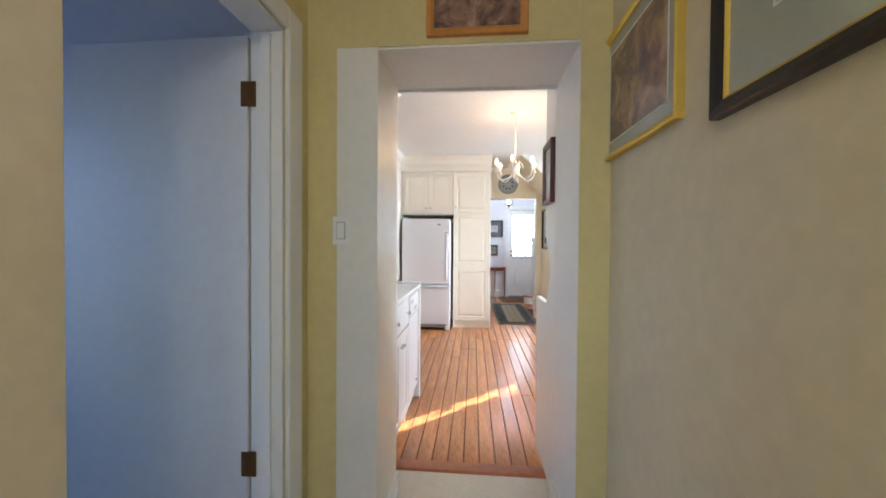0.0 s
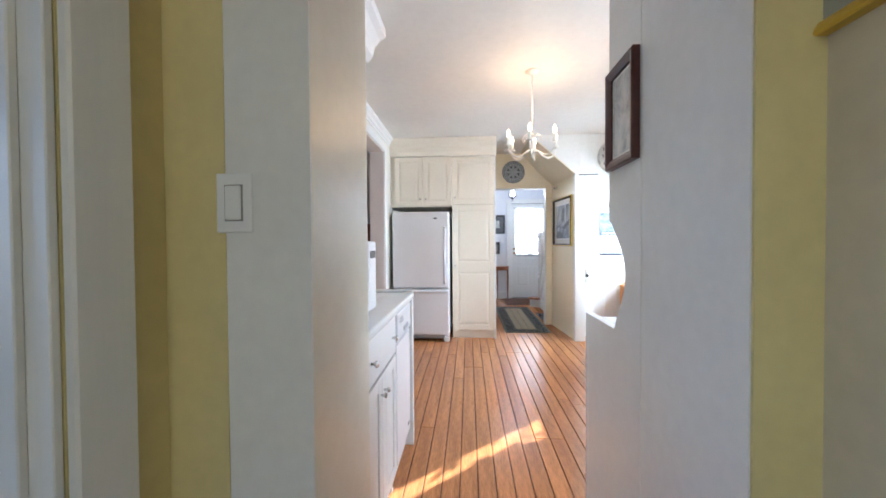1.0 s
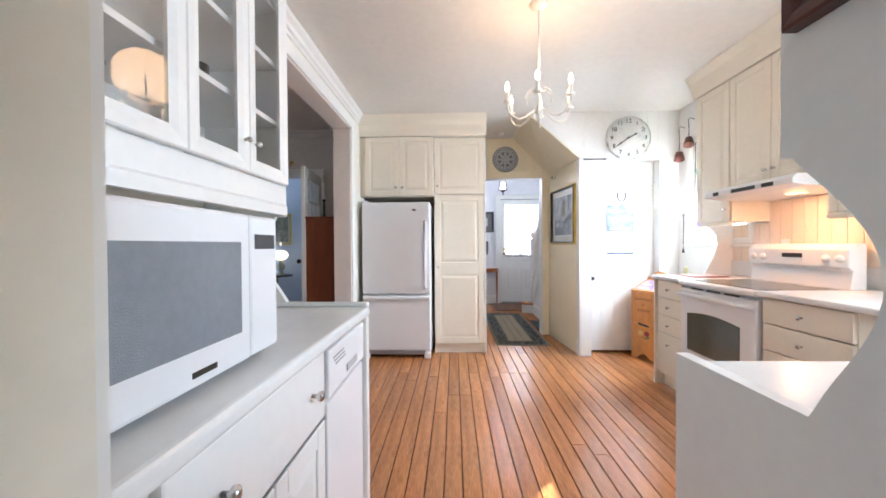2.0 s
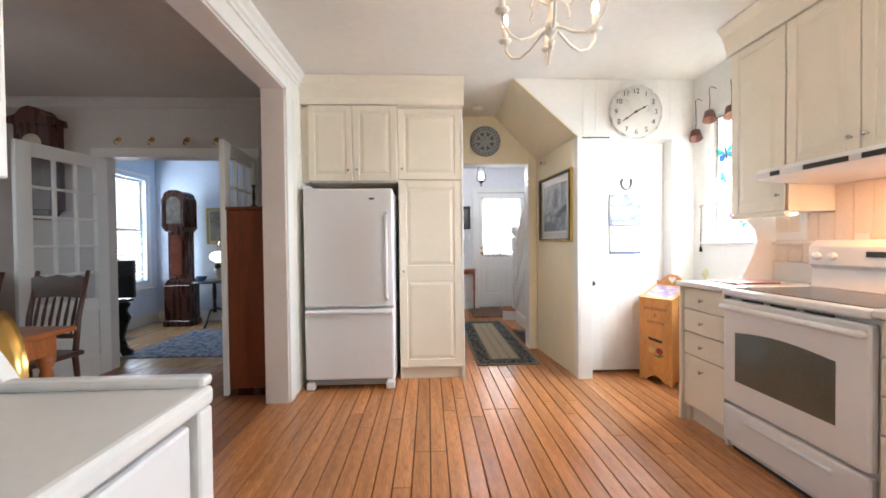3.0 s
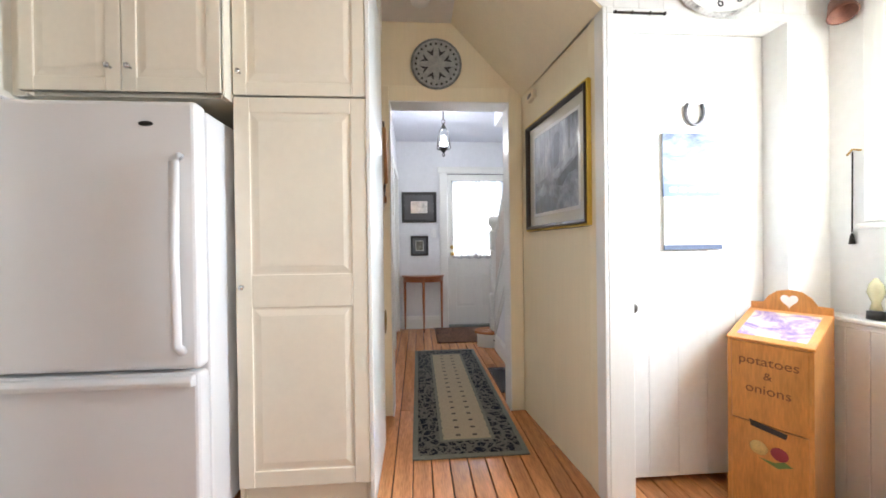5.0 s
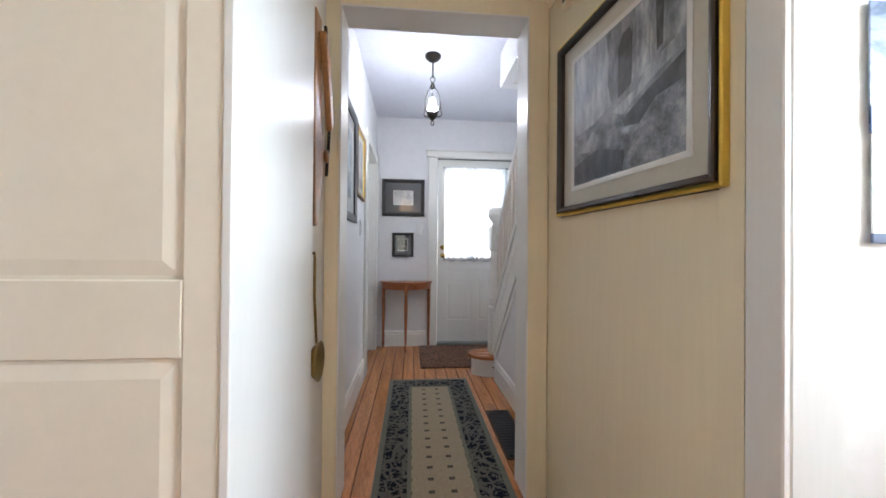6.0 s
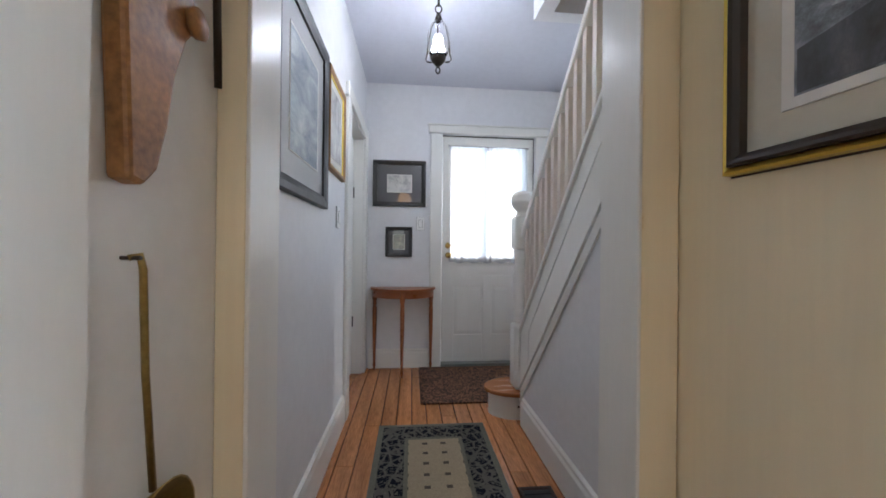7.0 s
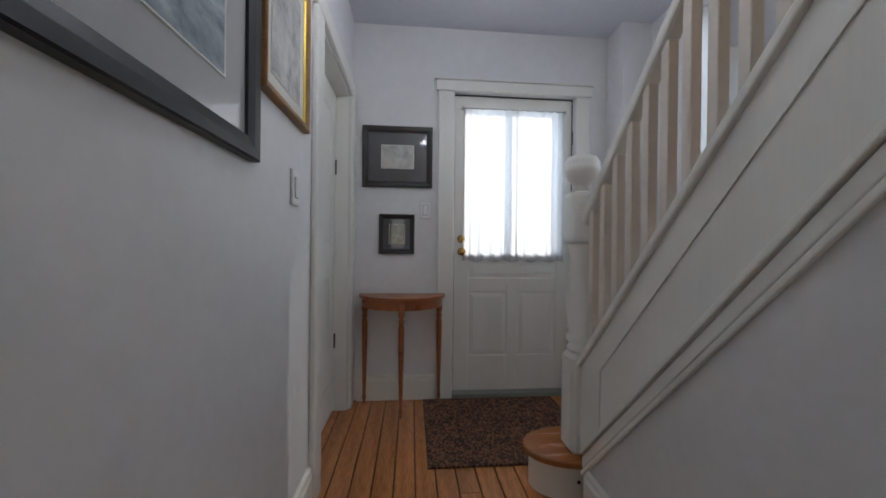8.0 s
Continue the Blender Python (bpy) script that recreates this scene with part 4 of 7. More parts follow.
# ---- kitchen: right hutch by the doorway ----
def right_hutch():
    ob = thing("side_hutch", (1.4, 2.3, 0), "white hutch with a scalloped end panel beside the doorway", "cabinet", "hutch cabinets")
    edge = wave(2.275, 0.95, 1.33, 0.145, 2.25)
    prof = [(2.06, 0), (2.55, 0), (2.55, 0.962), (2.262, 0.962)] + [(a, max(b, 0.962)) for a, b in edge[::-1]] + [(2.295, 1.335), (2.295, 2.50), (2.06, 2.50)]
    part("end_panel", prism_bm(prof, "x", 0.802, 0.83), HUTCH, ob, "white scalloped end panel")
    part("base", box_bm(0.831, 2.05, 2.06, 2.53, 0.0, 0.90, 0.003), HUTCH, ob)
    part("counter", box_bm(0.831, 2.69, 2.06, 2.57, 0.902, 0.94, 0.01, seg=2), COUNTER, ob)
    part("upper_box", box_bm(0.831, 2.05, 2.06, 2.28, 1.335, 2.50, 0.003), HUTCH, ob)
    picture(0.205, 0.33, 0.03, REDWOOD, MAT_GREY, 0.012, PALEPRINT, pose(0.802, 2.168, 1.675, 0, 0, -90), "dark red-brown framed print on the hutch end panel")


REDWOOD = mat("dark_red_wood", (0.075, 0.02, 0.016), 0.3, vary=0.2, scale=6)
right_hutch()


# ---- kitchen: stove wall ----
def stove():
    fx = 2.045
    y0, y1 = 3.842, 4.542
    ob = thing("stove", (2.36, 4.19, 0), "white electric range with a black glass cooktop and arched oven window", "stove")
    part("body", box_bm(fx + 0.045, 2.66, y0 + 0.002, y1 - 0.002, 0.02, 0.89, 0.004), APPLIANCE, ob)
    part("cooktop_rim", box_bm(fx - 0.012, 2.66, y0, y1, 0.891, 0.928, 0.012, seg=3), APPLIANCE, ob)
    part("cooktop_glass", box_bm(fx + 0.05, 2.55, y0 + 0.03, y1 - 0.03, 0.9285, 0.9315), mat("black_ceramic_glass", (0.02, 0.022, 0.026), 0.06, vary=0.05), ob, "black ceramic glass cooktop")
    d = part("oven_door", box_bm(fx, fx + 0.043, y0 + 0.006, y1 - 0.006, 0.285, 0.872, 0.01, seg=2), APPLIANCE, ob)
    # arched window
    ya, yb, za, zb = 3.965, 4.455, 0.42, 0.69
    pts = [(ya, za), (yb, za), (yb, zb)] + [(yb + (ya - yb) * i / 10, zb + 0.024 * math.sin(math.pi * i / 10)) for i in range(1, 10)] + [(ya, zb)]
    part("oven_window", prism_bm(pts, "x", fx - 0.003, fx + 0.004), mat("smoked_oven_glass", (0.10, 0.10, 0.08), 0.06, vary=0.1), d, "smoked glass window with an arched top")
    part("handle", tube_bm([(fx, y0 + 0.03, 0.828), (fx - 0.035, y0 + 0.035, 0.832), (fx - 0.042, y0 + 0.1, 0.833), (fx - 0.042, y1 - 0.1, 0.833), (fx - 0.035, y1 - 0.035, 0.832), (fx, y1 - 0.03, 0.828)], 0.016, 10), APPLIANCE, d, "white tubular handle")
    for i in range(3):
        yy = y0 + 0.13 + i * 0.16
        part("vent_slot", box_bm(fx - 0.001, fx + 0.004, yy, yy + 0.12, 0.874, 0.884), BLACK, ob)
    w = part("drawer", box_bm(fx, fx + 0.043, y0 + 0.006, y1 - 0.006, 0.06, 0.268, 0.01, seg=2), APPLIANCE, ob)
    part("drawer_grip", prism_bm([(fx, 0.20), (fx - 0.016, 0.212), (fx - 0.018, 0.222), (fx, 0.228)], "y", y0 + 0.13, y1 - 0.13, 0.003), APPLIANCE, w)
    part("kick", box_bm(fx + 0.05, fx + 0.06, y0 + 0.02, y1 - 0.02, 0, 0.06), BLACK, ob)
    g = part("backguard", prism_bm([(2.57, 0.93), (2.66, 0.93), (2.66, 1.20), (2.60, 1.20), (2.555, 1.165), (2.56, 1.06), (2.585, 1.04)], "y", y0 + 0.004, y1 - 0.004, 0.006), APPLIANCE, ob, "white sloped control panel")
    part("display", placed(box_bm(-0.07, 0.07, -0.002, 0.002, -0.014, 0.014), pose(2.556, 4.19, 1.125, 0, 0, -90)), BLACK, g, "black clock display")
    for y in (4.49, 4.41, 3.97, 3.89):
        part("dial", lathe_bm([(0, 0), (0.024, 0), (0.022, 0.012), (0.012, 0.02), (0, 0.021)], sides=16, m=pose(2.558, y, 1.11, 90, 0, -90)), APPLIANCE, g, "white control dial")


def drawer_unit(y0, y1, label, lone):
    fx = 2.065
    ob = thing("drawer_cabinet", (2.38, (y0 + y1) / 2, 0), label, "cabinet", "stove wall cabinets")
    part("carcass", boxes((fx + 0.022, 2.68, y0 + 0.002, y0 + 0.02, 0.0, 0.9), (fx + 0.022, 2.68, y1 - 0.02, y1 - 0.002, 0.0, 0.9), (2.66, 2.68, y0 + 0.02, y1 - 0.02, 0.1, 0.9), (fx + 0.022, 2.66, y0 + 0.02, y1 - 0.02, 0.1, 0.118)), CABINET, ob)
    part("kick", box_bm(fx + 0.05, fx + 0.065, y0 + 0.021, y1 - 0.021, 0, 0.1), CABINET, ob)
    if lone:
        part("end_panel", box_bm(fx - 0.02, 2.68, y1 + 0.0005, y1 + 0.018, 0, 0.9, 0.003), CABINET, ob)
    w = y1 - y0 - 0.006
    for z, h in ((0.755, 0.138), (0.605, 0.144), (0.455, 0.144), (0.11, 0.339)):
        cabinet_door(ob, fx, y1 - 0.003, z, w, h, -90, CABINET, [], (w / 2, h * 0.5 if h < 0.2 else h - 0.08), name="drawer_front")


def stove_run():
    drawer_unit(4.55, 4.885, "narrow cream four-drawer base cabinet beside the stove", True)
    drawer_unit(3.36, 3.834, "wide cream four-drawer base cabinet beside the stove", False)
    a = thing("stove_countertop", (2.38, 4.72, 0.90), "white laminate countertop beside the stove", "countertop")
    part("slab", box_bm(2.03, 2.69, 4.546, 4.92, 0.902, 0.935, 0.01, seg=3), COUNTER, a)
    part("upstand", box_bm(2.67, 2.69, 4.40, 4.90, 0.9355, 1.06, 0.003), COUNTER, a)
    b = thing("stove_countertop", (2.38, 3.55, 0.90), "white laminate countertop beside the stove", "countertop")
    part("slab", box_bm(2.03, 2.69, 3.10, 3.838, 0.902, 0.935, 0.01, seg=3), COUNTER, b)
    whole("scalloped_bracket", prism_bm([(2.698, 0.9365), (2.44, 0.9365), (2.47, 0.98), (2.53, 1.10), (2.56, 1.20), (2.545, 1.28), (2.50, 1.33), (2.45, 1.36), (2.698, 1.36)], "y", 4.862, 4.88, 0.0), HUTCH, "white scalloped bracket between counter and wall cabinet", "bracket")
    tray = whole("cutting_board", box_bm(2.20, 2.48, 4.62, 4.84, 0.9355, 0.945, 0.004), mat("red_printed_board", (0.34, 0.09, 0.06), 0.35, vary=0.4, scale=9), "red printed cutting board lying on the counter", "cutting board")
    # wall cabinets
    fx = 2.385
    rows = ((4.51, 4.875, 1.37, "cream wall cabinet with one raised-panel door", 1), (3.80, 4.507, 1.60, "cream wall cabinet with two doors above the hood", 2), (3.10, 3.797, 1.37, "cream wall cabinet with two raised-panel doors", 2))
    for y0, y1, z0, label, n in rows:
        ob = thing("wall_cabinet", (2.54, (y0 + y1) / 2, z0), label, "cabinet", "stove wall cabinets")
        part("carcass", boxes((fx + 0.022, 2.698, y0, y0 + 0.018, z0, 2.44), (fx + 0.022, 2.698, y1 - 0.018, y1, z0, 2.44), (fx + 0.022, 2.698, y0 + 0.018, y1 - 0.018, z0, z0 + 0.018), (fx + 0.022, 2.698, y0 + 0.018, y1 - 0.018, 2.42, 2.44), (2.68, 2.698, y0 + 0.018, y1 - 0.018, z0 + 0.018, 2.42)), CABINET, ob)
        w = (y1 - y0) / n
        for i in range(n):
            cabinet_door(ob, fx, y1 - 0.002 - i * w, z0 + 0.004, w - 0.004, 2.43 - z0, -90, CABINET, None, (w - 0.035 if (n == 1 or i == 0) else 0.03, 0.09))
        if z0 < 1.5:
            part("light_rail", prism_bm([(fx + 0.005, z0 - 0.03), (fx + 0.03, z0 - 0.03), (fx + 0.03, z0 - 0.001), (fx - 0.004, z0 - 0.001), (fx - 0.004, z0 - 0.012)], "y", y0, y1), CABINET, ob)
    structure("cornice_stove_wall", prism_bm([(2.698, 2.442), (2.375, 2.442), (2.36, 2.50), (2.34, 2.56), (2.30, 2.615), (2.698, 2.615)], "y", 3.10, 4.90, 0.003), CABINET, "flared cream cornice over the wall cabinets", "trim")


def hood():
    ob = thing("range_hood", (2.45, 4.17, 1.5), "white slim range hood with black control slots and a lit lamp", "range hood")
    prof = [(2.20, 1.545), (2.20, 1.575), (2.225, 1.598), (2.698, 1.598), (2.698, 1.52), (2.60, 1.52), (2.30, 1.53)]
    part("shell", prism_bm(prof, "y", 3.80, 4.507, 0.003), APPLIANCE, ob)
    for y0, y1 in ((4.05, 4.24), (3.92, 4.0), (4.36, 4.41)):
        part("control_slot", placed(box_bm(-(y1 - y0) / 2, (y1 - y0) / 2, -0.002, 0.002, -0.012, 0.012), pose(2.198, (y0 + y1) / 2, 1.560, 0, 0, -90)), BLACK, ob)
    part("lamp_lens", box_bm(2.41, 2.48, 4.00, 4.08, 1.512, 1.5185, 0.002), glow("hood_bulb", (1.0, 0.55, 0.25), 0.63), ob, "glowing amber lamp lens")


stove()
stove_run()
hood()
BACKSPLASH = mat("peach_beadboard_paint", (0.78, 0.66, 0.54), 0.4, vary=0.04)
for i in range(12):
    y = 3.80 + i * 0.089
    if i == 0:
        bs = thing("backsplash", (2.695, 4.3, 0.94), "warm white painted board backsplash behind the stove", "backsplash", kind="structure")
    part("board", box_bm(2.688, 2.6985, y, y + 0.087, 1.061, 1.36 if i >= 8 else 1.515, 0.002), BACKSPLASH, bs)
outlet = thing("power_outlet", (2.686, 4.376, 1.18), "white double power outlet on the backsplash", "power outlet")
part("plate", box_bm(2.680, 2.6875, 4.34, 4.41, 1.12, 1.235, 0.002), WHITE, outlet)
for z in (1.155, 1.20):
    part("socket", box_bm(2.678, 2.6798, 4.358, 4.392, z - 0.014, z + 0.014, 0.0008), TRIM, outlet)


# ---- kitchen: chandelier ----
WHITE_METAL = mat("white_enamelled_metal", (0.78, 0.75, 0.68), 0.35)
BULB = glow("lit_candle_bulb", (1.0, 0.74, 0.45), 2.1)


def chandelier(cx, cy):
    ob = thing("chandelier", (cx, cy, 1.92), "white metal chandelier with six lit candle bulbs", "chandelier")
    part("canopy", lathe_bm([(0, KC - 0.001), (0.055, KC - 0.001), (0.05, KC - 0.015), (0.015, KC - 0.035), (0, KC - 0.036)], (cx, cy, 0), 20), WHITE_METAL, ob)
    part("rod", tube_bm([(cx, cy, KC - 0.03), (cx, cy, 2.12)], 0.006, 8), WHITE_METAL, ob)
    part("hub", lathe_bm([(0, 1.925), (0.008, 1.93), (0.014, 1.95), (0.006, 1.965), (0.022, 1.985), (0.03, 2.005), (0.012, 2.03), (0.01, 2.09), (0.018, 2.11), (0.006, 2.13), (0, 2.131)], (cx, cy, 0), 16), WHITE_METAL, ob)
    for i in range(6):
        a = i * math.tau / 6 + 0.26
        c, s = math.cos(a), math.sin(a)
        pts = [(cx + r * c, cy + r * s, z) for r, z in ((0.015, 2.0), (0.045, 1.985), (0.085, 1.952), (0.13, 1.935), (0.17, 1.95), (0.196, 1.985), (0.2, 2.02))]
        arm = part("arm", tube_bm(pts, 0.0055, 6), WHITE_METAL, ob)
        x, y = cx + 0.2 * c, cy + 0.2 * s
        part("drip_cup", lathe_bm([(0, 2.018), (0.02, 2.022), (0.026, 2.032), (0.022, 2.032), (0.0, 2.026)], (x, y, 0), 12), WHITE_METAL, arm)
        part("candle_sleeve", lathe_bm([(0, 2.027), (0.011, 2.028), (0.011, 2.085), (0, 2.086)], (x, y, 0), 10), WHITE_METAL, arm)
        part("bulb", lathe_bm([(0, 2.0865), (0.008, 2.088), (0.014, 2.105), (0.012, 2.125), (0.004, 2.145), (0, 2.148)], (x, y, 0), 10), BULB, arm, "lit flame-shaped bulb")
        up = [(cx + r * c, cy + r * s, z) for r, z in ((0.012, 2.09), (0.04, 2.12), (0.07, 2.10), (0.085, 2.065), (0.075, 2.05))]
        part("scroll", tube_bm(up, 0.0035, 6), WHITE_METAL, ob)


chandelier(0.81, 3.87)


# ---- kitchen: closet wall ----
def closet():
    d = thing("door_2", (2.13, 5.74, 0.0), "white plank closet door under the stair, closed", "door", kind="structure")
    for i in range(5):
        part("plank", box_bm(1.779 + i * 0.144, 1.9222 + i * 0.144, 5.736, 5.765, 0.03, 2.0975, 0.0012), WHITE, d)
    part("ledge", boxes((1.785, 2.49, 5.766, 5.79, 0.2, 0.32), (1.785, 2.49, 5.766, 5.79, 1.7, 1.82)), WHITE, d)
    part("stop", boxes((2.47, 2.499, 5.792, 5.82, 0.03, 2.098), (1.776, 2.47, 5.792, 5.82, 2.07, 2.098)), WHITE, d)
    k = part("knob", lathe_bm([(0, 0), (0.012, 0.0), (0.01, 0.02), (0.022, 0.03), (0.024, 0.042), (0.014, 0.052), (0, 0.053)], sides=16, m=pose(1.822, 5.736, 0.83, 90)), IRON, d, "dark round knob")
    part("escutcheon", box_bm(1.812, 1.832, 5.732, 5.7358, 0.73, 0.92, 0.002), CHROME, d)
    st = part("strap_hinge", boxes((1.70, 1.93, 5.612, 5.6195, 2.108, 2.116, 0.001)), IRON, d, "thin black strap with spear beads")
    for x in (1.705, 1.78, 1.86, 1.925):
        part("bead", lathe_bm([(0, -0.012), (0.009, 0), (0, 0.012)], sides=8, m=pose(x, 5.614, 2.112, 0, 90)), IRON, st)
    structure("closet_casing", boxes((1.66, 1.772, 5.604, 5.62, 0, 2.10, 0.003), (1.66, 1.69, 5.604, 5.62, 2.10, 2.13, 0.003), (1.643, 1.6595, 5.604, 5.680, 0, 2.125, 0.003)), TRIM, "white casing board beside the closet door", "trim")
    sh = whole("horseshoe", tube_bm([(2.15 + 0.045 * math.cos(a), 5.727, 1.735 + 0.06 * math.sin(a)) for a in [math.radians(140 + 26 * i) for i in range(11)]], 0.008, 8), mat("worn_iron", (0.16, 0.15, 0.15), 0.5, 0.7), "worn iron horseshoe hung on the closet door", "horseshoe")
    cal = thing("wall_calendar", (2.12, 5.73, 1.1), "wall calendar with a blue photo and a blank page", "calendar")
    x0, x1 = 1.99, 2.28
    part("photo", box_bm(x0, x1, 5.724, 5.728, 1.36, 1.635), print_mat("blue_calendar_photo", [(0.02, 0.03, 0.08), (0.10, 0.13, 0.20), (0.26, 0.30, 0.37), (0.13, 0.17, 0.26)], 5, (1, 1, 3), coat=0.2), cal)
    band = part("band", box_bm(x0, x1, 5.722, 5.727, 1.34, 1.40), mat("dark_blue_band", (0.07, 0.10, 0.20), 0.5), cal)
    for i in range(5):
        part("print_bar", box_bm(x0 + 0.03 + i * 0.048, x0 + 0.066 + i * 0.048, 5.7205, 5.7218, 1.362, 1.382), MAT_WHITE, band)
    part("page", box_bm(x0 + 0.006, x1 - 0.004, 5.723, 5.727, 1.115, 1.34), MAT_WHITE, cal)
    part("foot_strip", box_bm(x0 + 0.004, x1 - 0.002, 5.721, 5.727, 1.093, 1.115), mat("dark_strip", (0.06, 0.08, 0.14), 0.5), cal)


closet()
for i in range(9):
    x = 1.70 + i * 0.111
    if i == 0:
        wb = thing("wall_boarding", (2.2, 5.615, 2.14), "white painted boards above the closet door", "wall", kind="structure")
    part("board", box_bm(x, x + 0.1085, 5.6160, 5.6198, 2.132, KC - 0.005, 0.0015), WHITE, wb)


def wall_clock(cx, cy, cz, r):
    ob = thing("wall_clock", (cx, cy, cz), "large round white wall clock with worn edge and black numerals", "clock")
    part("rim", lathe_bm([(r * 0.9, 0), (r, 0), (r, 0.02), (r * 0.985, 0.028), (r * 0.96, 0.024), (r * 0.96, 0.01), (r * 0.9, 0.008)], sides=56, m=pose(cx, cy, cz, 90)), print_mat("worn_clock_rim", [(0.05, 0.04, 0.04), (0.6, 0.58, 0.54), (0.75, 0.74, 0.70), (0.75, 0.74, 0.70)], 9, coat=0.0), ob, "chipped white rim")
    part("face", lathe_bm([(0, 0.002), (r * 0.962, 0.002), (r * 0.962, 0.016), (0, 0.016)], sides=56, m=pose(cx, cy, cz, 90)), print_mat("aged_clock_face", [(0.5, 0.5, 0.52), (0.74, 0.73, 0.70), (0.78, 0.77, 0.74), (0.78, 0.77, 0.74)], 3.5, coat=0.0), ob)
    for n in range(1, 13):
        a = math.radians(90 - 30 * n)
        part("numeral", placed(text_mesh(str(n), 0.062), pose(cx + 0.76 * r * math.cos(a), cy - 0.0175, cz + 0.76 * r * math.sin(a))), mat_ink, ob)
    for deg, ln, wd in ((236, 0.68, 0.009), (62, 0.50, 0.011)):
        m = pose(cx, cy, cz, 0, deg, 0)
        hand = prism_bm([(-wd * 0.4, -0.03), (wd * 0.4, -0.03), (wd * 0.4, ln * r * 0.55), (wd, ln * r * 0.66), (wd * 0.4, ln * r * 0.76), (0, ln * r), (-wd * 0.4, ln * r * 0.76), (-wd, ln * r * 0.66), (-wd * 0.4, ln * r * 0.55)], "y", -0.0235, -0.0205)
        part("hand", placed(hand, m), BLACK, ob)
    part("boss", lathe_bm([(0, 0.016), (0.013, 0.0165), (0.01, 0.026), (0, 0.027)], sides=16, m=pose(cx, cy, cz, 90)), BLACK, ob)


mat_ink = mat("faded_black_ink", (0.05, 0.05, 0.05), 0.6, vary=0.3, scale=30)
wall_clock(2.158, 5.606, 2.328, 0.232)


def vegetable_bin():
    ob = thing("vegetable_bin", (0, 0, 0), "orange-painted wooden potato and onion bin with a heart cut-out", "storage bin")
    w, d = 0.135, 0.14
    side = [(-d, 0.0), (-d + 0.05, 0.0), (-d + 0.075, 0.03), (d - 0.075, 0.03), (d - 0.05, 0.0), (d, 0.0), (d, 0.83), (-d, 0.73)]
    for x in (-w, w - 0.014):
        part("side", prism_bm([(y, z) for y, z in side], "x", x, x + 0.014, 0.0), PINE, ob)
    part("front", prism_bm([(-w + 0.0145, 0.012), (-w + 0.06, 0.012), (-w + 0.09, 0.045), (-0.03, 0.05), (0, 0.065), (0.03, 0.05), (w - 0.09, 0.045), (w - 0.06, 0.012), (w - 0.0145, 0.012), (w - 0.0145, 0.385), (-w + 0.0145, 0.385)], "y", -d, -d + 0.014), PINE, ob)
    part("upper_front", box_bm(-w + 0.0145, w - 0.0145, -d, -d + 0.014, 0.39, 0.73, 0.002), PINE, ob)
    part("back", box_bm(-w + 0.0145, w - 0.0145, d - 0.014, d, 0.03, 0.83, 0.002), PINE, ob)
    part("slot", prism_bm([(-0.055, 0.372), (0.055, 0.356), (0.06, 0.378), (-0.06, 0.398)], "y", -d - 0.0015, -d - 0.0002), BLACK, ob, "dark hand slot")
    lid = part("lid", placed(box_bm(-w - 0.004, w + 0.004, -0.15, 0.138, 0, 0.014, 0.003), pose(0, 0, 0.7835, 20.3)), PINE, ob)
    part("lid_painting", placed(box_bm(-w + 0.025, w - 0.025, -0.115, 0.11, 0.0142, 0.0155), pose(0, 0, 0.7835, 20.3)), print_mat("painted_vegetables", [(0.16, 0.10, 0.26), (0.32, 0.22, 0.42), (0.62, 0.56, 0.42), (0.70, 0.66, 0.55)], 9, coat=0.2), lid, "painted vegetable picture")
    gal = bmesh.new()
    top = [(-w, 0.83), (-w, 0.875), (-0.09, 0.878), (-0.07, 0.91), (-0.04, 0.935), (0, 0.943), (0.04, 0.935), (0.07, 0.91), (0.09, 0.878), (w, 0.875), (w, 0.83)]
    g = part("gallery", prism_bm(top, "y", d - 0.012, d, 0.0, gal), PINE, ob, "scalloped back gallery")
    heart = [(0.0, 0.852)] + [(0.030 * math.sin(t) ** 3, 0.893 + 0.0021 * (13 * math.cos(t) - 5 * math.cos(2 * t) - 2 * math.cos(3 * t) - math.cos(4 * t))) for t in [math.pi - 0.3 - i * (2 * math.pi - 0.6) / 22 for i in range(23)]]
    part("heart", prism_bm(heart, "y", d - 0.0135, d - 0.0122), WHITE, g, "pale heart cut-out")
    for words, z, size in (("potatoes", 0.655, 0.054), ("&", 0.595, 0.045), ("onions", 0.535, 0.054)):
        part("lettering", placed(text_mesh(words, size, 0.0006), pose(0, -d - 0.0012, z)), mat_brown, ob, "brown painted lettering")
    for x, r, m in ((-0.03, 0.03, mat_onion), (0.035, 0.028, mat_beet)):
        part("painted_vegetable", lathe_bm([(0, 0), (r, 0.0), (r * 0.95, 0.001), (0, 0.001)], sides=16, m=pose(x, -d - 0.0004, 0.285, 90)), m, ob)
    part("painted_leaf", prism_bm([(-0.03, 0.245), (0.03, 0.225), (0.075, 0.25), (0.05, 0.262), (0.02, 0.245)], "y", -d - 0.0015, -d - 0.0004), mat_leaf, ob)
    ob.matrix_world = pose(2.384, 5.557, 0.0, 0, 0, -62) @ Matrix.Diagonal((1, 1, 0.965, 1))


mat_brown = mat("brown_paint", (0.22, 0.08, 0.03), 0.5)
mat_onion = mat("onion_paint", (0.66, 0.45, 0.16), 0.5, vary=0.2, scale=30)
mat_beet = mat("beet_paint", (0.28, 0.03, 0.05), 0.5, vary=0.2, scale=30)
mat_leaf = mat("green_paint", (0.12, 0.2, 0.05), 0.5)
vegetable_bin()


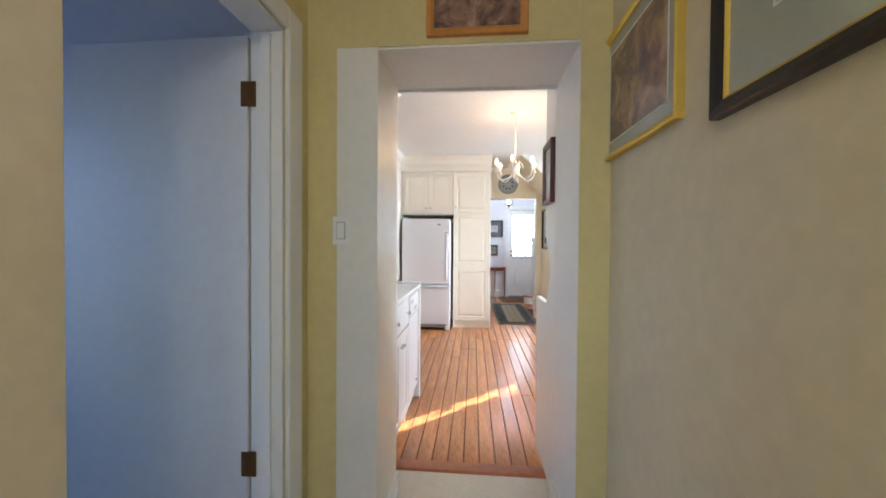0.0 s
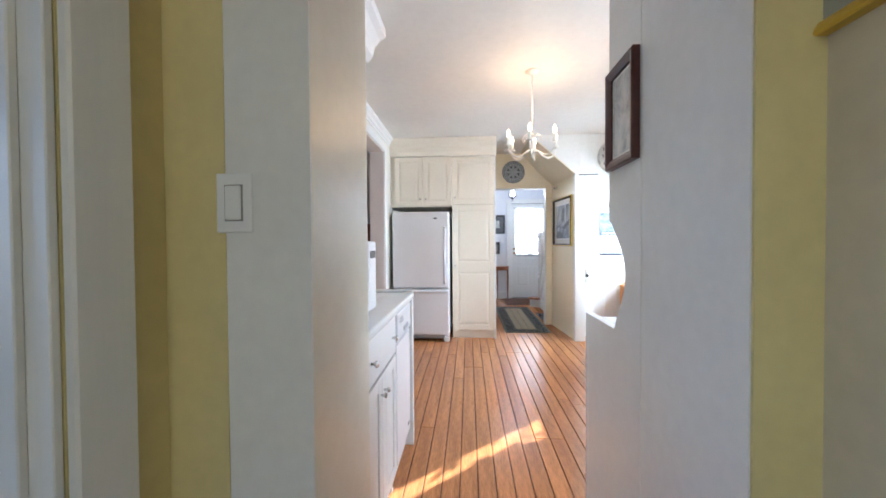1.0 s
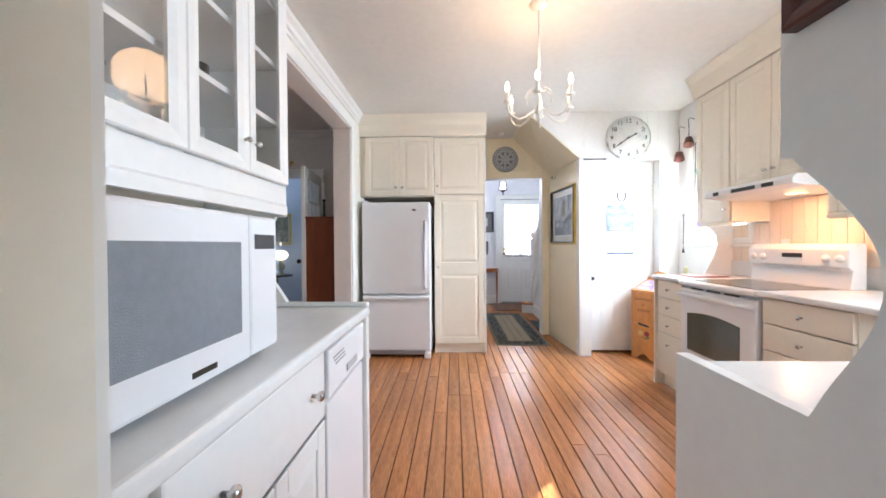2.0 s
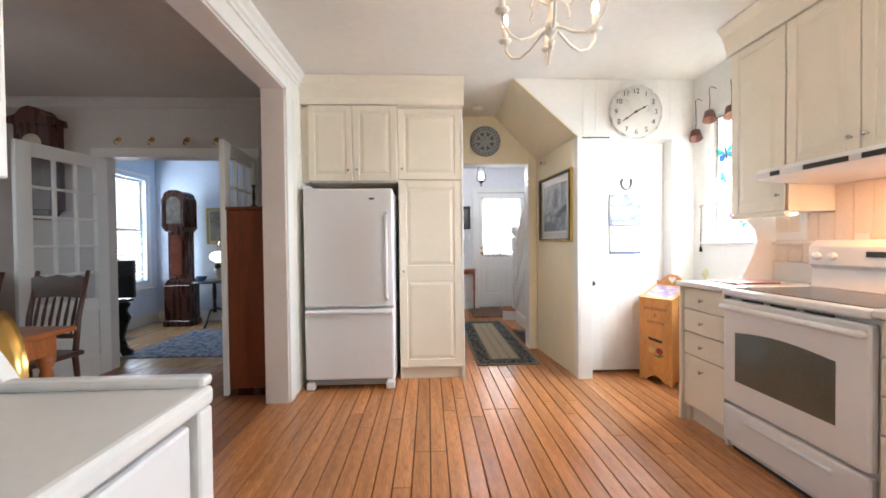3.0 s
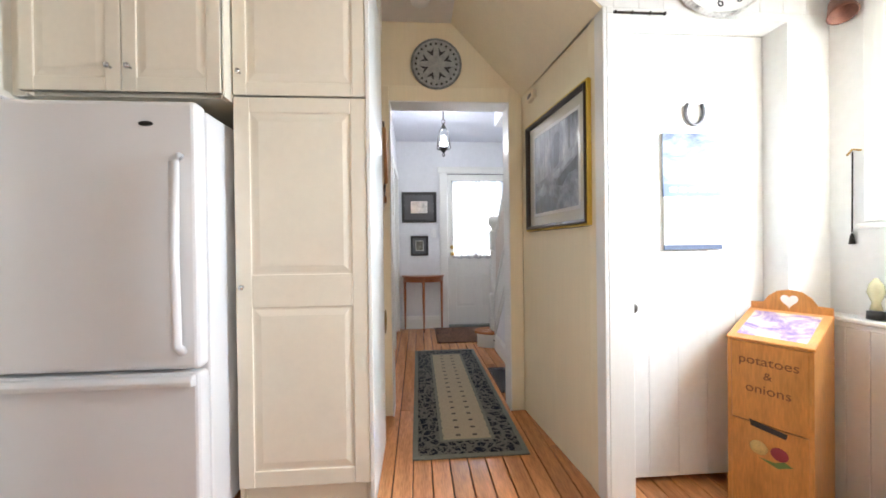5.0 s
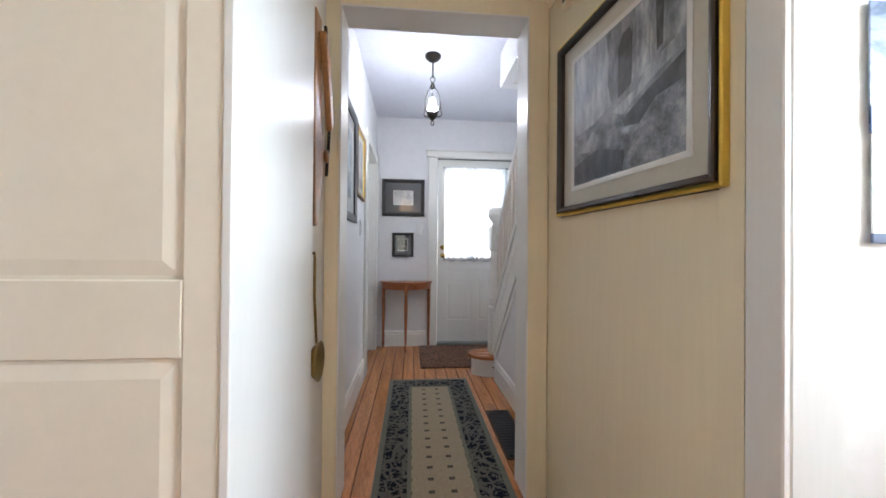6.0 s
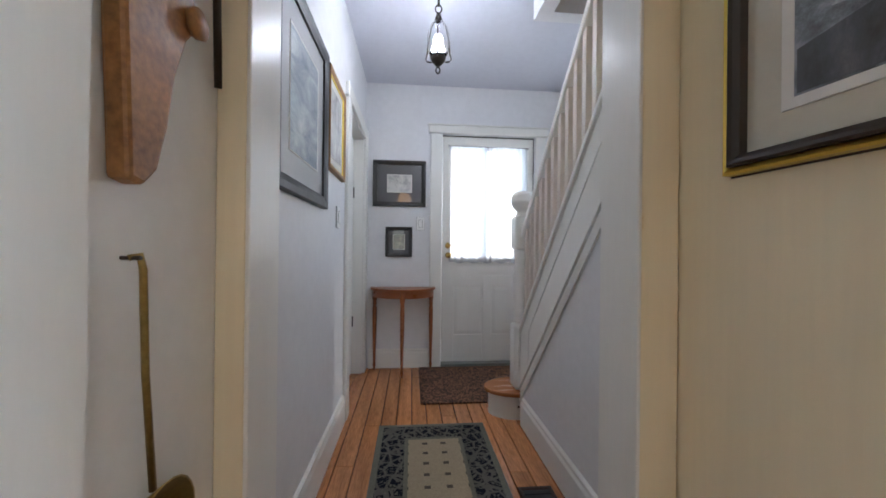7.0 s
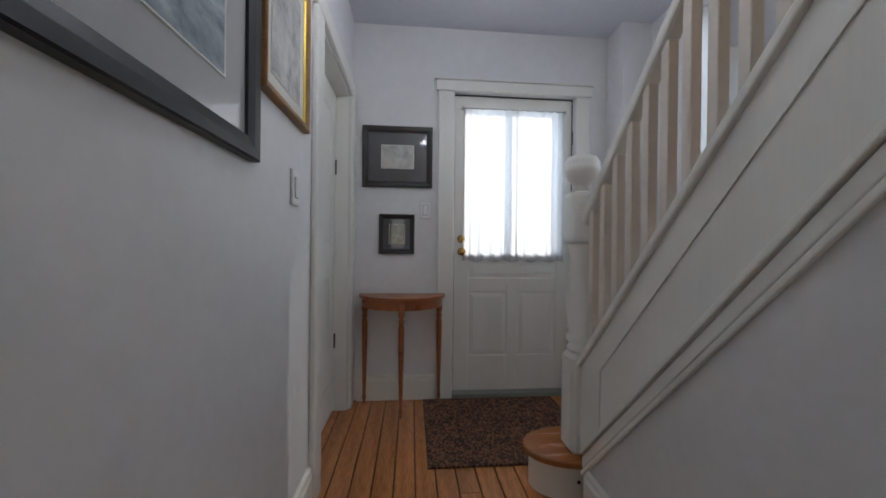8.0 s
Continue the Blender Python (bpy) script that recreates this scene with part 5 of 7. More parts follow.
# ---- kitchen: window with hanging decorations ----
def kitchen_window():
    w = thing("window_1", (2.75, 5.07, 1.26), "white-framed kitchen window hung with coloured glass butterflies", "window", kind="structure")
    part("window_frame", placed(ring_bm(0.70, 0.98, 0.03, 0, 0.04), pose(2.712, 5.07, 1.75, 0, 0, -90)), TRIM, w)
    part("casing", placed(ring_bm(0.83, 1.10, 0.06, 0, 0.018), pose(2.681, 5.07, 1.75, 0, 0, -90)), TRIM, w)
    part("window_sill", box_bm(2.66, 2.74, 4.62, 5.50, 1.175, 1.195, 0.006, seg=2), TRIM, w)
    g = part("pane", box_bm(2.722, 2.726, 4.75, 5.39, 1.29, 2.21), GLASS, w, "clear pane")
    g.visible_shadow = False
    part("lead_border", placed(ring_bm(0.64, 0.92, 0.007, 0, 0.006, bevel=0.001), pose(2.713, 5.07, 1.75, 0, 0, -90)), IRON, w, "thin dark lead border of the pane")


kitchen_window()


def butterfly(y, z, s, material, label, tilt=0):
    """A flat coloured glass butterfly against the pane."""
    ob = thing("glass_butterfly", (0, 0, 0), label, "window ornament", "window ornaments")
    for k in (-1, 1):
        up = [(0, 0), (k * 0.35 * s, 0.35 * s), (k * 0.9 * s, 0.75 * s), (k * 1.0 * s, 0.5 * s), (k * 0.75 * s, 0.05 * s)]
        lo = [(0, -0.02 * s), (k * 0.7 * s, -0.02 * s), (k * 0.75 * s, -0.4 * s), (k * 0.45 * s, -0.62 * s), (k * 0.12 * s, -0.3 * s)]
        part("upper_wing", prism_bm(up, "y", -0.003, 0), material[0], ob)
        part("lower_wing", prism_bm(lo, "y", -0.003, 0), material[1], ob)
    part("body", tube_bm([(0, -0.002, -0.5 * s), (0, -0.002, 0.45 * s)], 0.06 * s, 6), IRON, ob)
    ob.matrix_world = pose(2.718, y, z, 0, tilt, -90)


def stain(name, c):
    m = mat(name, c, 0.2, vary=0.15, scale=40)
    m.node_tree.nodes["Principled BSDF"].inputs["Transmission Weight"].default_value = 0.6
    return m


TEAL, VIOLET, AMBER, BLUEG = stain("teal_glass", (0.05, 0.75, 0.65)), stain("violet_glass", (0.25, 0.12, 0.85)), stain("amber_glass", (0.95, 0.6, 0.12)), stain("blue_glass", (0.08, 0.3, 0.85))
butterfly(5.31, 1.375, 0.07, (VIOLET, AMBER), "violet and amber glass butterfly on the window pane")
butterfly(5.10, 1.44, 0.075, (BLUEG, TEAL), "blue and teal glass butterfly on the window pane", 20)
butterfly(5.315, 1.70, 0.055, (TEAL, TEAL), "small teal glass butterfly on the window pane", 35)
butterfly(5.30, 1.90, 0.095, (TEAL, BLUEG), "large teal glass butterfly high on the window pane", -10)
butterfly(5.16, 1.76, 0.055, (AMBER, AMBER), "small amber glass butterfly on the window pane", 15)
butterfly(5.12, 1.34, 0.06, (TEAL, TEAL), "pale teal glass butterfly low on the window pane", -15)
branch = thing("window_branch", (2.717, 5.25, 1.5), "dark metal branch ornament with small leaves on the window pane", "window ornament", "window ornaments")
part("stem", tube_bm([(2.717, 5.385, 1.51), (2.716, 5.30, 1.505), (2.716, 5.25, 1.525), (2.716, 5.21, 1.55), (2.716, 5.16, 1.53), (2.717, 5.13, 1.47), (2.717, 5.11, 1.40)], 0.005, 6), IRON, branch)
for y, z, a in ((5.33, 1.52, 40), (5.27, 1.535, -30), (5.22, 1.565, 10), (5.18, 1.55, 65), (5.14, 1.50, -60)):
    part("leaf", placed(prism_bm([(-0.03, 0), (-0.01, 0.009), (0.03, 0), (-0.01, -0.009)], "y", -0.002, 0.001), pose(2.716, y, z, 0, a, -90)), IRON, branch)
COPPER = mat("dull_copper", (0.20, 0.085, 0.06), 0.5, 0.5, vary=0.2, scale=20)


def hanging_mug(x, y, z, hook_z):
    ob = thing("copper_cup", (x, y, z), "small copper cup hung from a wire hook over the window", "cup", "copper cups")
    part("bowl", lathe_bm([(0, -0.055), (0.034, -0.05), (0.046, 0.02), (0.05, 0.03), (0.044, 0.03), (0.03, -0.045), (0, -0.045)], sides=20, m=pose(x, y, z, 160, 14)), COPPER, ob)
    part("wire_hook", tube_bm([(x, y, z + 0.05), (x + 0.003, y, z + 0.14), (x, y, hook_z - 0.05), (x + 0.004, y + 0.01, hook_z), (x + 0.015, y, hook_z + 0.018), (2.699, y - 0.004, hook_z)], 0.003, 6), IRON, ob)


hanging_mug(2.645, 5.53, 2.10, 2.40)
hanging_mug(2.645, 5.38, 2.21, 2.44)
hanging_mug(2.645, 5.17, 2.17, 2.42)
dip = thing("candle_snuffer", (2.694, 5.53, 1.2), "slim metal candle snuffer hung on the wall", "candle snuffer")
part("rod", tube_bm([(2.692, 5.53, 1.50), (2.69, 5.53, 1.30), (2.688, 5.53, 1.16)], 0.003, 6), IRON, dip)
part("hook", tube_bm([(2.692, 5.50, 1.50), (2.692, 5.53, 1.51), (2.692, 5.55, 1.49)], 0.004, 6), BRASS, dip)
part("snuffer", lathe_bm([(0.0, 1.16), (0.006, 1.15), (0.012, 1.11), (0.0, 1.112)], (2.688, 5.53, 0), 10), IRON, dip)
led = thing("corner_shelf_cabinet", (2.63, 5.28, 0), "low white beadboard cabinet below the window", "cabinet")
part("body", box_bm(2.61, 2.698, 4.92, 5.60, 0.0, 0.79, 0.003), HUTCH, led)
part("top", box_bm(2.595, 2.698, 4.915, 5.61, 0.791, 0.812, 0.006, seg=2), HUTCH, led)
for i in range(8):
    part("board", box_bm(2.602, 2.6095, 4.93 + i * 0.08, 5.008 + i * 0.08, 0.08, 0.77, 0.002), HUTCH, led)
fig = thing("glass_figurine", (2.645, 5.42, 0.812), "small clear and gold figurine on a dark base", "ornament")
part("base", lathe_bm([(0, 0.8125), (0.028, 0.8125), (0.026, 0.845), (0, 0.846)], (2.645, 5.42, 0), 14), BLACK, fig)
part("figure", lathe_bm([(0, 0.8465), (0.018, 0.85), (0.012, 0.88), (0.026, 0.92), (0.02, 0.95), (0.006, 0.975), (0, 0.977)], (2.645, 5.42, 0), 14), mat("pale_gold_glass", (0.62, 0.58, 0.36), 0.15), fig)


# ---- passage to the hall ----
def plate_relief():
    ob = thing("decorative_plate", (0.99, 6.53, 2.335), "round slate-blue patterned plate over the hall opening", "plate")
    part("dish", lathe_bm([(0, 0.004), (0.12, 0.006), (0.135, 0.014), (0.165, 0.022), (0.17, 0.02), (0.14, 0.0), (0, 0.0)], sides=40, m=pose(0.99, 6.539, 2.335, 90)), mat("slate_blue_glaze", (0.18, 0.20, 0.205), 0.35, vary=0.3, scale=30), ob)
    pale = mat("pale_grey_glaze", (0.34, 0.36, 0.36), 0.4, vary=0.2, scale=30)
    dark = mat("dark_blue_glaze", (0.025, 0.03, 0.04), 0.4, vary=0.3, scale=30)
    for i in range(8):
        a = i * 45 + 22.5
        petal = prism_bm([(0, 0.055), (0.026, 0.105), (0.012, 0.098), (0, 0.085), (-0.012, 0.098), (-0.026, 0.105)], "y", -0.020, -0.006)
        part("petal", placed(petal, pose(0.99, 6.539, 2.335, 0, a)), dark, ob)
        leaf = prism_bm([(0, 0.02), (0.011, 0.05), (0, 0.075), (-0.011, 0.05)], "y", -0.017, -0.006)
        part("leaf", placed(leaf, pose(0.99, 6.539, 2.335, 0, a + 22.5)), dark, ob)
    for i in range(24):
        a = i * math.tau / 24
        part("bead", lathe_bm([(0, 0.027), (0.007, 0.024), (0.009, 0.014), (0, 0.013)], sides=6, m=pose(0.99 + 0.135 * math.cos(a), 6.539, 2.335 + 0.135 * math.sin(a), 90)), dark, ob)
    part("boss", lathe_bm([(0, 0.014), (0.02, 0.012), (0.03, 0.006)], sides=20, m=pose(0.99, 6.539, 2.335, 90)), pale, ob)
    part("ring", lathe_bm([(0.108, 0.006), (0.118, 0.012), (0.122, 0.012), (0.124, 0.006)], sides=40, m=pose(0.99, 6.539, 2.335, 90)), pale, ob)
    part("border", lathe_bm([(0.146, 0.016), (0.15, 0.021), (0.155, 0.0225), (0.156, 0.018)], sides=40, m=pose(0.99, 6.539, 2.335, 90)), pale, ob)


plate_relief()
det = thing("smoke_detector", (0.885, 6.35, KC), "round white smoke detector on the ceiling", "smoke detector")
part("cover", lathe_bm([(0, KC - 0.045), (0.035, KC - 0.044), (0.055, KC - 0.03), (0.06, KC - 0.012), (0.06, KC - 0.001), (0, KC - 0.001)], (0.885, 6.30, 0), 24), WHITE, det)
# big print on the splayed passage wall
ang = math.degrees(math.atan2(1.57 - 1.65, 6.54 - 5.74))
ruin = picture(0.70, 0.67, 0.032, mat("black_gold_frame", (0.035, 0.026, 0.02), 0.3), MAT_BEIGE, 0.075, GREYPRINT, pose(1.6155, 6.065, 1.545, 0, 0, -90 - ang), "large grey print with beige mount in a black gilt frame", rim=GOLD, depth=0.034, fillet=0.02)
INK_DARK = print_mat("dark_ink_wash", [(0.012, 0.013, 0.016), (0.05, 0.055, 0.065), (0.12, 0.13, 0.15)], 14, (1.5, 1, 0.8), detail=12, warp=0.2)
INK_PALE = print_mat("pale_ink_wash", [(0.12, 0.13, 0.16), (0.32, 0.35, 0.40), (0.60, 0.61, 0.63)], 12, (2.4, 1, 0.7), detail=12, warp=0.2)
for ink, outline in (
        (INK_PALE, [(-0.242, 0.228), (-0.06, 0.228), (-0.045, 0.15), (-0.05, 0.06), (-0.03, -0.01), (-0.13, -0.04), (-0.242, -0.05)]),
        (INK_DARK, [(0.0, 0.15), (0.02, 0.185), (0.05, 0.19), (0.062, 0.16), (0.058, 0.02), (0.0, -0.005)]),
        (INK_PALE, [(0.075, 0.228), (0.13, 0.228), (0.125, 0.12), (0.135, 0.04), (0.085, 0.015)]),
        (INK_DARK, [(0.15, 0.228), (0.18, 0.228), (0.175, 0.07), (0.155, 0.06)]),
        (INK_PALE, [(-0.03, -0.035), (0.08, -0.005), (0.16, 0.045), (0.243, 0.07), (0.243, 0.03), (0.12, -0.01), (0.02, -0.06)]),
        (INK_DARK, [(0.02, -0.075), (0.12, -0.03), (0.243, 0.015), (0.243, -0.05), (0.15, -0.06), (0.09, -0.11), (0.03, -0.10)]),
        (INK_PALE, [(-0.20, -0.12), (-0.13, -0.065), (-0.11, -0.08), (-0.15, -0.13)]),
        (INK_DARK, [(-0.242, -0.16), (-0.10, -0.13), (0.03, -0.17), (0.02, -0.228), (-0.242, -0.228)])):
    patch = link_bm("print_shape", prism_bm(outline, "y", -0.0106, -0.0101), ink, Vector((0, 0, 0)))
    patch.parent = ruin
structure("hall_opening_casing", boxes((1.478, 1.567, 6.527, 6.5395, 0, 2.19, 0.003), (0.674, 1.477, 6.527, 6.5395, 2.09, 2.19, 0.003), (0.6155, 0.673, 6.527, 6.5395, 0, 2.19, 0.003)), CREAM, "cream painted casing round the hall opening", "trim")
structure("hall_opening_liner", boxes((0.674, 0.682, 6.52, 6.675, 0, 2.08, 0.002), (1.47, 1.478, 6.52, 6.675, 0, 2.08, 0.002), (0.674, 1.478, 6.52, 6.675, 2.081, 2.0895, 0.002)), TRIM, "glossy white lining of the hall opening", "trim")
chime = thing("door_chime", (1.585, 6.33, 2.04), "small cream door chime box with a dark grille", "door chime")
part("box", box_bm(1.56, 1.59, 6.29, 6.39, 2.03, 2.08, 0.004), CREAM, chime)
part("grille", box_bm(1.5575, 1.5598, 6.31, 6.37, 2.045, 2.065), BLACK, chime)
# things hung behind the pantry
ORIGIN.xy = (0.015, HALL)
structure("wall_passage_west", box_bm(0.50, 0.60, 6.06, 6.39, 0, KC), WHITE, "white passage wall behind the pantry", "wall")
LEATHER = mat("tan_carved_wood", (0.36, 0.165, 0.05), 0.4, vary=0.3, scale=10)
st = thing("carved_wooden_ornament", (0.64, 6.2, 1.3), "tan carved wooden ornament hung on the passage wall", "wall ornament")
prof = [(6.112, 1.9), (6.19, 1.9), (6.20, 1.62), (6.21, 1.52), (6.255, 1.46), (6.265, 1.42), (6.235, 1.385), (6.21, 1.32), (6.195, 1.24), (6.175, 1.175), (6.15, 1.15), (6.125, 1.155), (6.112, 1.4)]
part("slab", prism_bm(prof, "x", 0.602, 0.632, 0.006), LEATHER, st)
part("strip", prism_bm([(6.15, 1.84), (6.20, 1.84), (6.30, 1.56), (6.265, 1.52)], "x", 0.6325, 0.655, 0.004), LEATHER, st)
part("knob", lathe_bm([(0, 0), (0.022, 0.002), (0.024, 0.012), (0, 0.016)], sides=14, m=pose(0.6325, 6.245, 1.42, 90, 0, 90)), LEATHER, st)
poker = whole("iron_poker", tube_bm([(0.635, 6.225, 1.90), (0.638, 6.26, 1.75), (0.638, 6.30, 1.58), (0.612, 6.36, 1.37)], 0.007, 8), IRON, "thin dark iron rod hung on the passage wall", "rod")
OLDBRASS2 = mat("dull_brass", (0.30, 0.21, 0.07), 0.35, 0.9, vary=0.2, scale=12)
lad = thing("brass_ladle", (0.66, 6.19, 0.75), "long-handled brass ladle hung from a nail", "ladle")
part("handle", tube_bm([(0.61, 6.155, 1.056), (0.620, 6.16, 1.060), (0.622, 6.163, 1.04), (0.620, 6.172, 0.90), (0.626, 6.18, 0.735)], 0.0048, 8), OLDBRASS2, lad)
part("bowl", lathe_bm([(0, 0.012), (0.048, 0.016), (0.068, 0.034), (0.072, 0.034), (0.052, 0.010), (0, 0.004)], sides=24, m=pose(0.603, 6.187, 0.668, 90, 0, 90)), OLDBRASS2, lad)
part("nail", tube_bm([(0.598, 6.155, 1.056), (0.625, 6.155, 1.056)], 0.003, 6), IRON, lad)
ORIGIN.xy = (0, 0)


# ---- front hall ----
ORIGIN.xy = (0.015, HALL)
def front_door():
    d = thing("door_3", (1.69, 8.97, 0.03), "white half-glazed front door with a sheer curtain and brass knob", "door", kind="structure")
    w, h, x0, z0, y = 0.855, 2.087, 1.259, 0.035, 8.955
    gx0, gx1, gz0, gz1 = 0.09, w - 0.09, 0.98, 2.0
    leaf = boxes((0, gx0, 0, 0.045, gz0, gz1, 0.003), (gx1, w, 0, 0.045, gz0, gz1, 0.003), (0, w, 0, 0.045, gz1, h, 0.003), (0, w, 0.015, 0.045, 0, gz0))
    merge(leaf, door_bm(w, gz0, [(0.11, w - 0.11, 0.80, 0.92), (0.11, 0.385, 0.25, 0.70), (w - 0.385, w - 0.11, 0.25, 0.70)]))
    part("leaf", placed(leaf, pose(x0, y, z0)), TRIM, d)
    g = part("pane", placed(box_bm(gx0, gx1, 0.022, 0.026, gz0, gz1), pose(x0, y, z0)), GLASS, d)
    g.visible_shadow = False
    part("muntin", placed(box_bm(w / 2 - 0.018, w / 2 + 0.018, 0.012, 0.036, gz0, gz1, 0.003), pose(x0, y, z0)), TRIM, d)
    for z in (1.02, 1.11):
        part("knob", lathe_bm([(0, 0), (0.028, 0), (0.026, 0.006), (0.012, 0.012), (0.012, 0.03), (0.027, 0.042), (0.024, 0.056), (0, 0.06)] if z < 1.05 else [(0, 0), (0.03, 0), (0.027, 0.014), (0.012, 0.016), (0.01, 0.026), (0, 0.027)], sides=18, m=pose(x0 + 0.055, y, z, 90)), BRASS, d, "polished brass knob and lock")
    part("weatherstrip", boxes((1.2505, 1.2535, 8.935, 8.99, 0.035, 2.125), (2.1165, 2.1195, 8.956, 8.99, 0.035, 2.125), (1.2535, 2.1165, 8.95, 8.99, 2.1245, 2.1295)), IRON, d, "dark weatherstrip in the gap round the leaf")
    for z in (0.3, 1.85):
        part("hinge", box_bm(2.1165, 2.122, 8.945, 8.954, z - 0.05, z + 0.05), IRON, d)
    c = thing("sheer_curtain", (1.69, 8.94, 0.96), "gathered white sheer curtain hung over the door glass", "curtain")
    own = bmesh.new()
    nx, nz = 90, 8
    grid = []
    for i in range(nx + 1):
        u = i / nx
        col = []
        for k in range(nz + 1):
            v = k / nz
            gather = 1 + 0.5 * max(0, abs(u - 0.5) * -8 + 1)
            fold = 0.007 * math.sin(u * 70 + 1.5 * math.sin(u * 13)) * (0.5 + 0.5 * (1 - v)) * gather
            col.append(own.verts.new((1.318 + 0.735 * u, 8.935 + fold, 0.955 + 0.008 * math.sin(u * 35) * (1 - v) + 1.08 * v)))
        grid.append(col)
    for i in range(nx):
        for k in range(nz):
            own.faces.new((grid[i][k], grid[i + 1][k], grid[i + 1][k + 1], grid[i][k + 1])).smooth = True
    part("cloth", own, SHEER, c)
    part("rod", tube_bm([(1.31, 8.936, 2.03), (2.06, 8.936, 2.03)], 0.005, 8), CHROME, c)
    for x in (1.312, 2.058):
        part("bracket", box_bm(x - 0.008, x + 0.008, 8.93, 8.955, 2.02, 2.04, 0.002), CHROME, c)
    structure("door_casing_front", boxes((1.14, 1.25, 8.896, 8.92, 0, 2.13, 0.005), (2.12, 2.22, 8.896, 8.92, 0, 2.13, 0.005), (1.12, 2.24, 8.89, 8.92, 2.131, 2.205, 0.006), (1.11, 2.25, 8.884, 8.92, 2.206, 2.216, 0.003)), TRIM, "off-white casing round the front door", "trim")
    structure("door_sill", box_bm(1.25, 2.12, 8.90, 9.06, -0.012, 0.03, 0.005), mat("grey_green_sill", (0.22, 0.24, 0.22), 0.6), "grey metal sill of the front door", "sill")


def sheer():
    m = bpy.data.materials.new("sheer_white_cloth")
    m.use_nodes = True
    nt = m.node_tree
    nt.nodes.remove(nt.nodes["Principled BSDF"])
    tr, df, tp, mix, mix2 = (nt.nodes.new("ShaderNode" + k) for k in ("BsdfTranslucent", "BsdfDiffuse", "BsdfTransparent", "MixShader", "MixShader"))
    for n in (tr, df):
        n.inputs["Color"].default_value = (0.52, 0.52, 0.535, 1)
    mix.inputs[0].default_value = 0.4
    nz = nt.nodes.new("ShaderNodeTexNoise")
    nz.inputs["Scale"].default_value = 60
    rng = nt.nodes.new("ShaderNodeMapRange")
    rng.inputs["To Min"].default_value, rng.inputs["To Max"].default_value = 0.015, 0.07
    nt.links.new(nz.outputs["Fac"], rng.inputs["Value"])
    nt.links.new(rng.outputs[0], mix2.inputs[0])
    nt.links.new(tr.outputs[0], mix.inputs[1])
    nt.links.new(df.outputs[0], mix.inputs[2])
    nt.links.new(mix.outputs[0], mix2.inputs[1])
    nt.links.new(tp.outputs[0], mix2.inputs[2])
    nt.links.new(mix2.outputs[0], nt.nodes["Material Output"].inputs["Surface"])
    return m


SHEER = sheer()
front_door()


def demilune_table():
    cx, y = 0.905, 8.89
    ob = thing("demilune_table", (cx, y, 0), "orange-brown half-moon console table against the wall", "table")
    half = lambda r, dy: [(cx + r * math.cos(a), y - dy * math.sin(a)) for a in [math.pi * i / 24 for i in range(25)]]
    part("tabletop", prism_bm(half(0.29, 0.27), "z", 0.715, 0.735, 0.004), TABLEWOOD, ob)
    part("apron", prism_bm(half(0.268, 0.248), "z", 0.655, 0.7145), TABLEWOOD, ob)
    for x, yy in ((cx - 0.25, y - 0.02), (cx + 0.25, y - 0.02), (cx, y - 0.243)):
        part("leg", lathe_bm([(0, 0), (0.009, 0.001), (0.010, 0.03), (0.016, 0.045), (0.010, 0.06), (0.017, 0.35), (0.019, 0.55), (0.013, 0.575), (0.021, 0.59), (0.013, 0.605), (0.021, 0.63), (0.021, 0.713), (0, 0.714)], (x, yy, 0), 14), TABLEWOOD, ob)


TABLEWOOD = mat("orange_table_wood", (0.33, 0.10, 0.03), 0.3, vary=0.2, scale=3, stretch=(1, 6, 6))
demilune_table()
picture(0.475, 0.415, 0.04, BLACK, MAT_DARK, 0.095, PALEPRINT, pose(0.862, 8.918, 1.665), "black-framed small sketch with a dark mount")
picture(0.24, 0.27, 0.03, BLACK, MAT_DARK, 0.045, print_mat("sepia_print", [(0.02, 0.02, 0.015), (0.10, 0.09, 0.06), (0.34, 0.31, 0.24)], 14), pose(0.861, 8.918, 1.137), "small black-framed sepia print")
wall_switch(pose(1.055, 8.92, 1.305), "white toggle switch beside the front door")
wall_switch(pose(0.56, 7.70, 1.245, 0, 0, 90), "white rocker switch on the hall wall")
picture(0.64, 0.72, 0.052, mat("charcoal_frame", (0.014, 0.014, 0.015), 0.4, vary=0.2, scale=20), mat("pale_grey_mount_board", (0.42, 0.42, 0.43), 0.4, vary=0.02, coat=0.9), 0.10, BLUEPRINT, pose(0.56, 7.055, 1.615, 0, 0, 90), "large charcoal-framed seascape print with a white mount")
picture(0.40, 0.50, 0.028, mat("oak_frame", (0.26, 0.125, 0.035), 0.4, vary=0.25, scale=14), MAT_WHITE, 0.05, PALEPRINT, pose(0.56, 7.605, 1.712, 0, 0, 90), "oak-framed print with two oval sketches", inner=GOLD)
# doorway on the hall's west wall
structure("door_casing_hall", boxes((0.56, 0.584, 7.91, 8.02, 0, 2.02, 0.005), (0.56, 0.584, 8.78, 8.885, 0, 2.02, 0.005), (0.56, 0.586, 7.90, 8.90, 2.021, 2.11, 0.005)), TRIM, "white painted casing of the side doorway", "trim")
structure("door_jamb_hall", boxes((0.43, 0.559, 8.02, 8.032, 0, 2.008, 0.002), (0.43, 0.559, 8.768, 8.78, 0, 2.008, 0.002), (0.43, 0.559, 8.02, 8.78, 2.009, 2.0195, 0.002)), TRIM, "white painted jamb of the side doorway", "trim")
sd = thing("door_4", (0.45, 8.4, 0), "white panelled side door, closed, with dark hinges", "door", kind="structure")
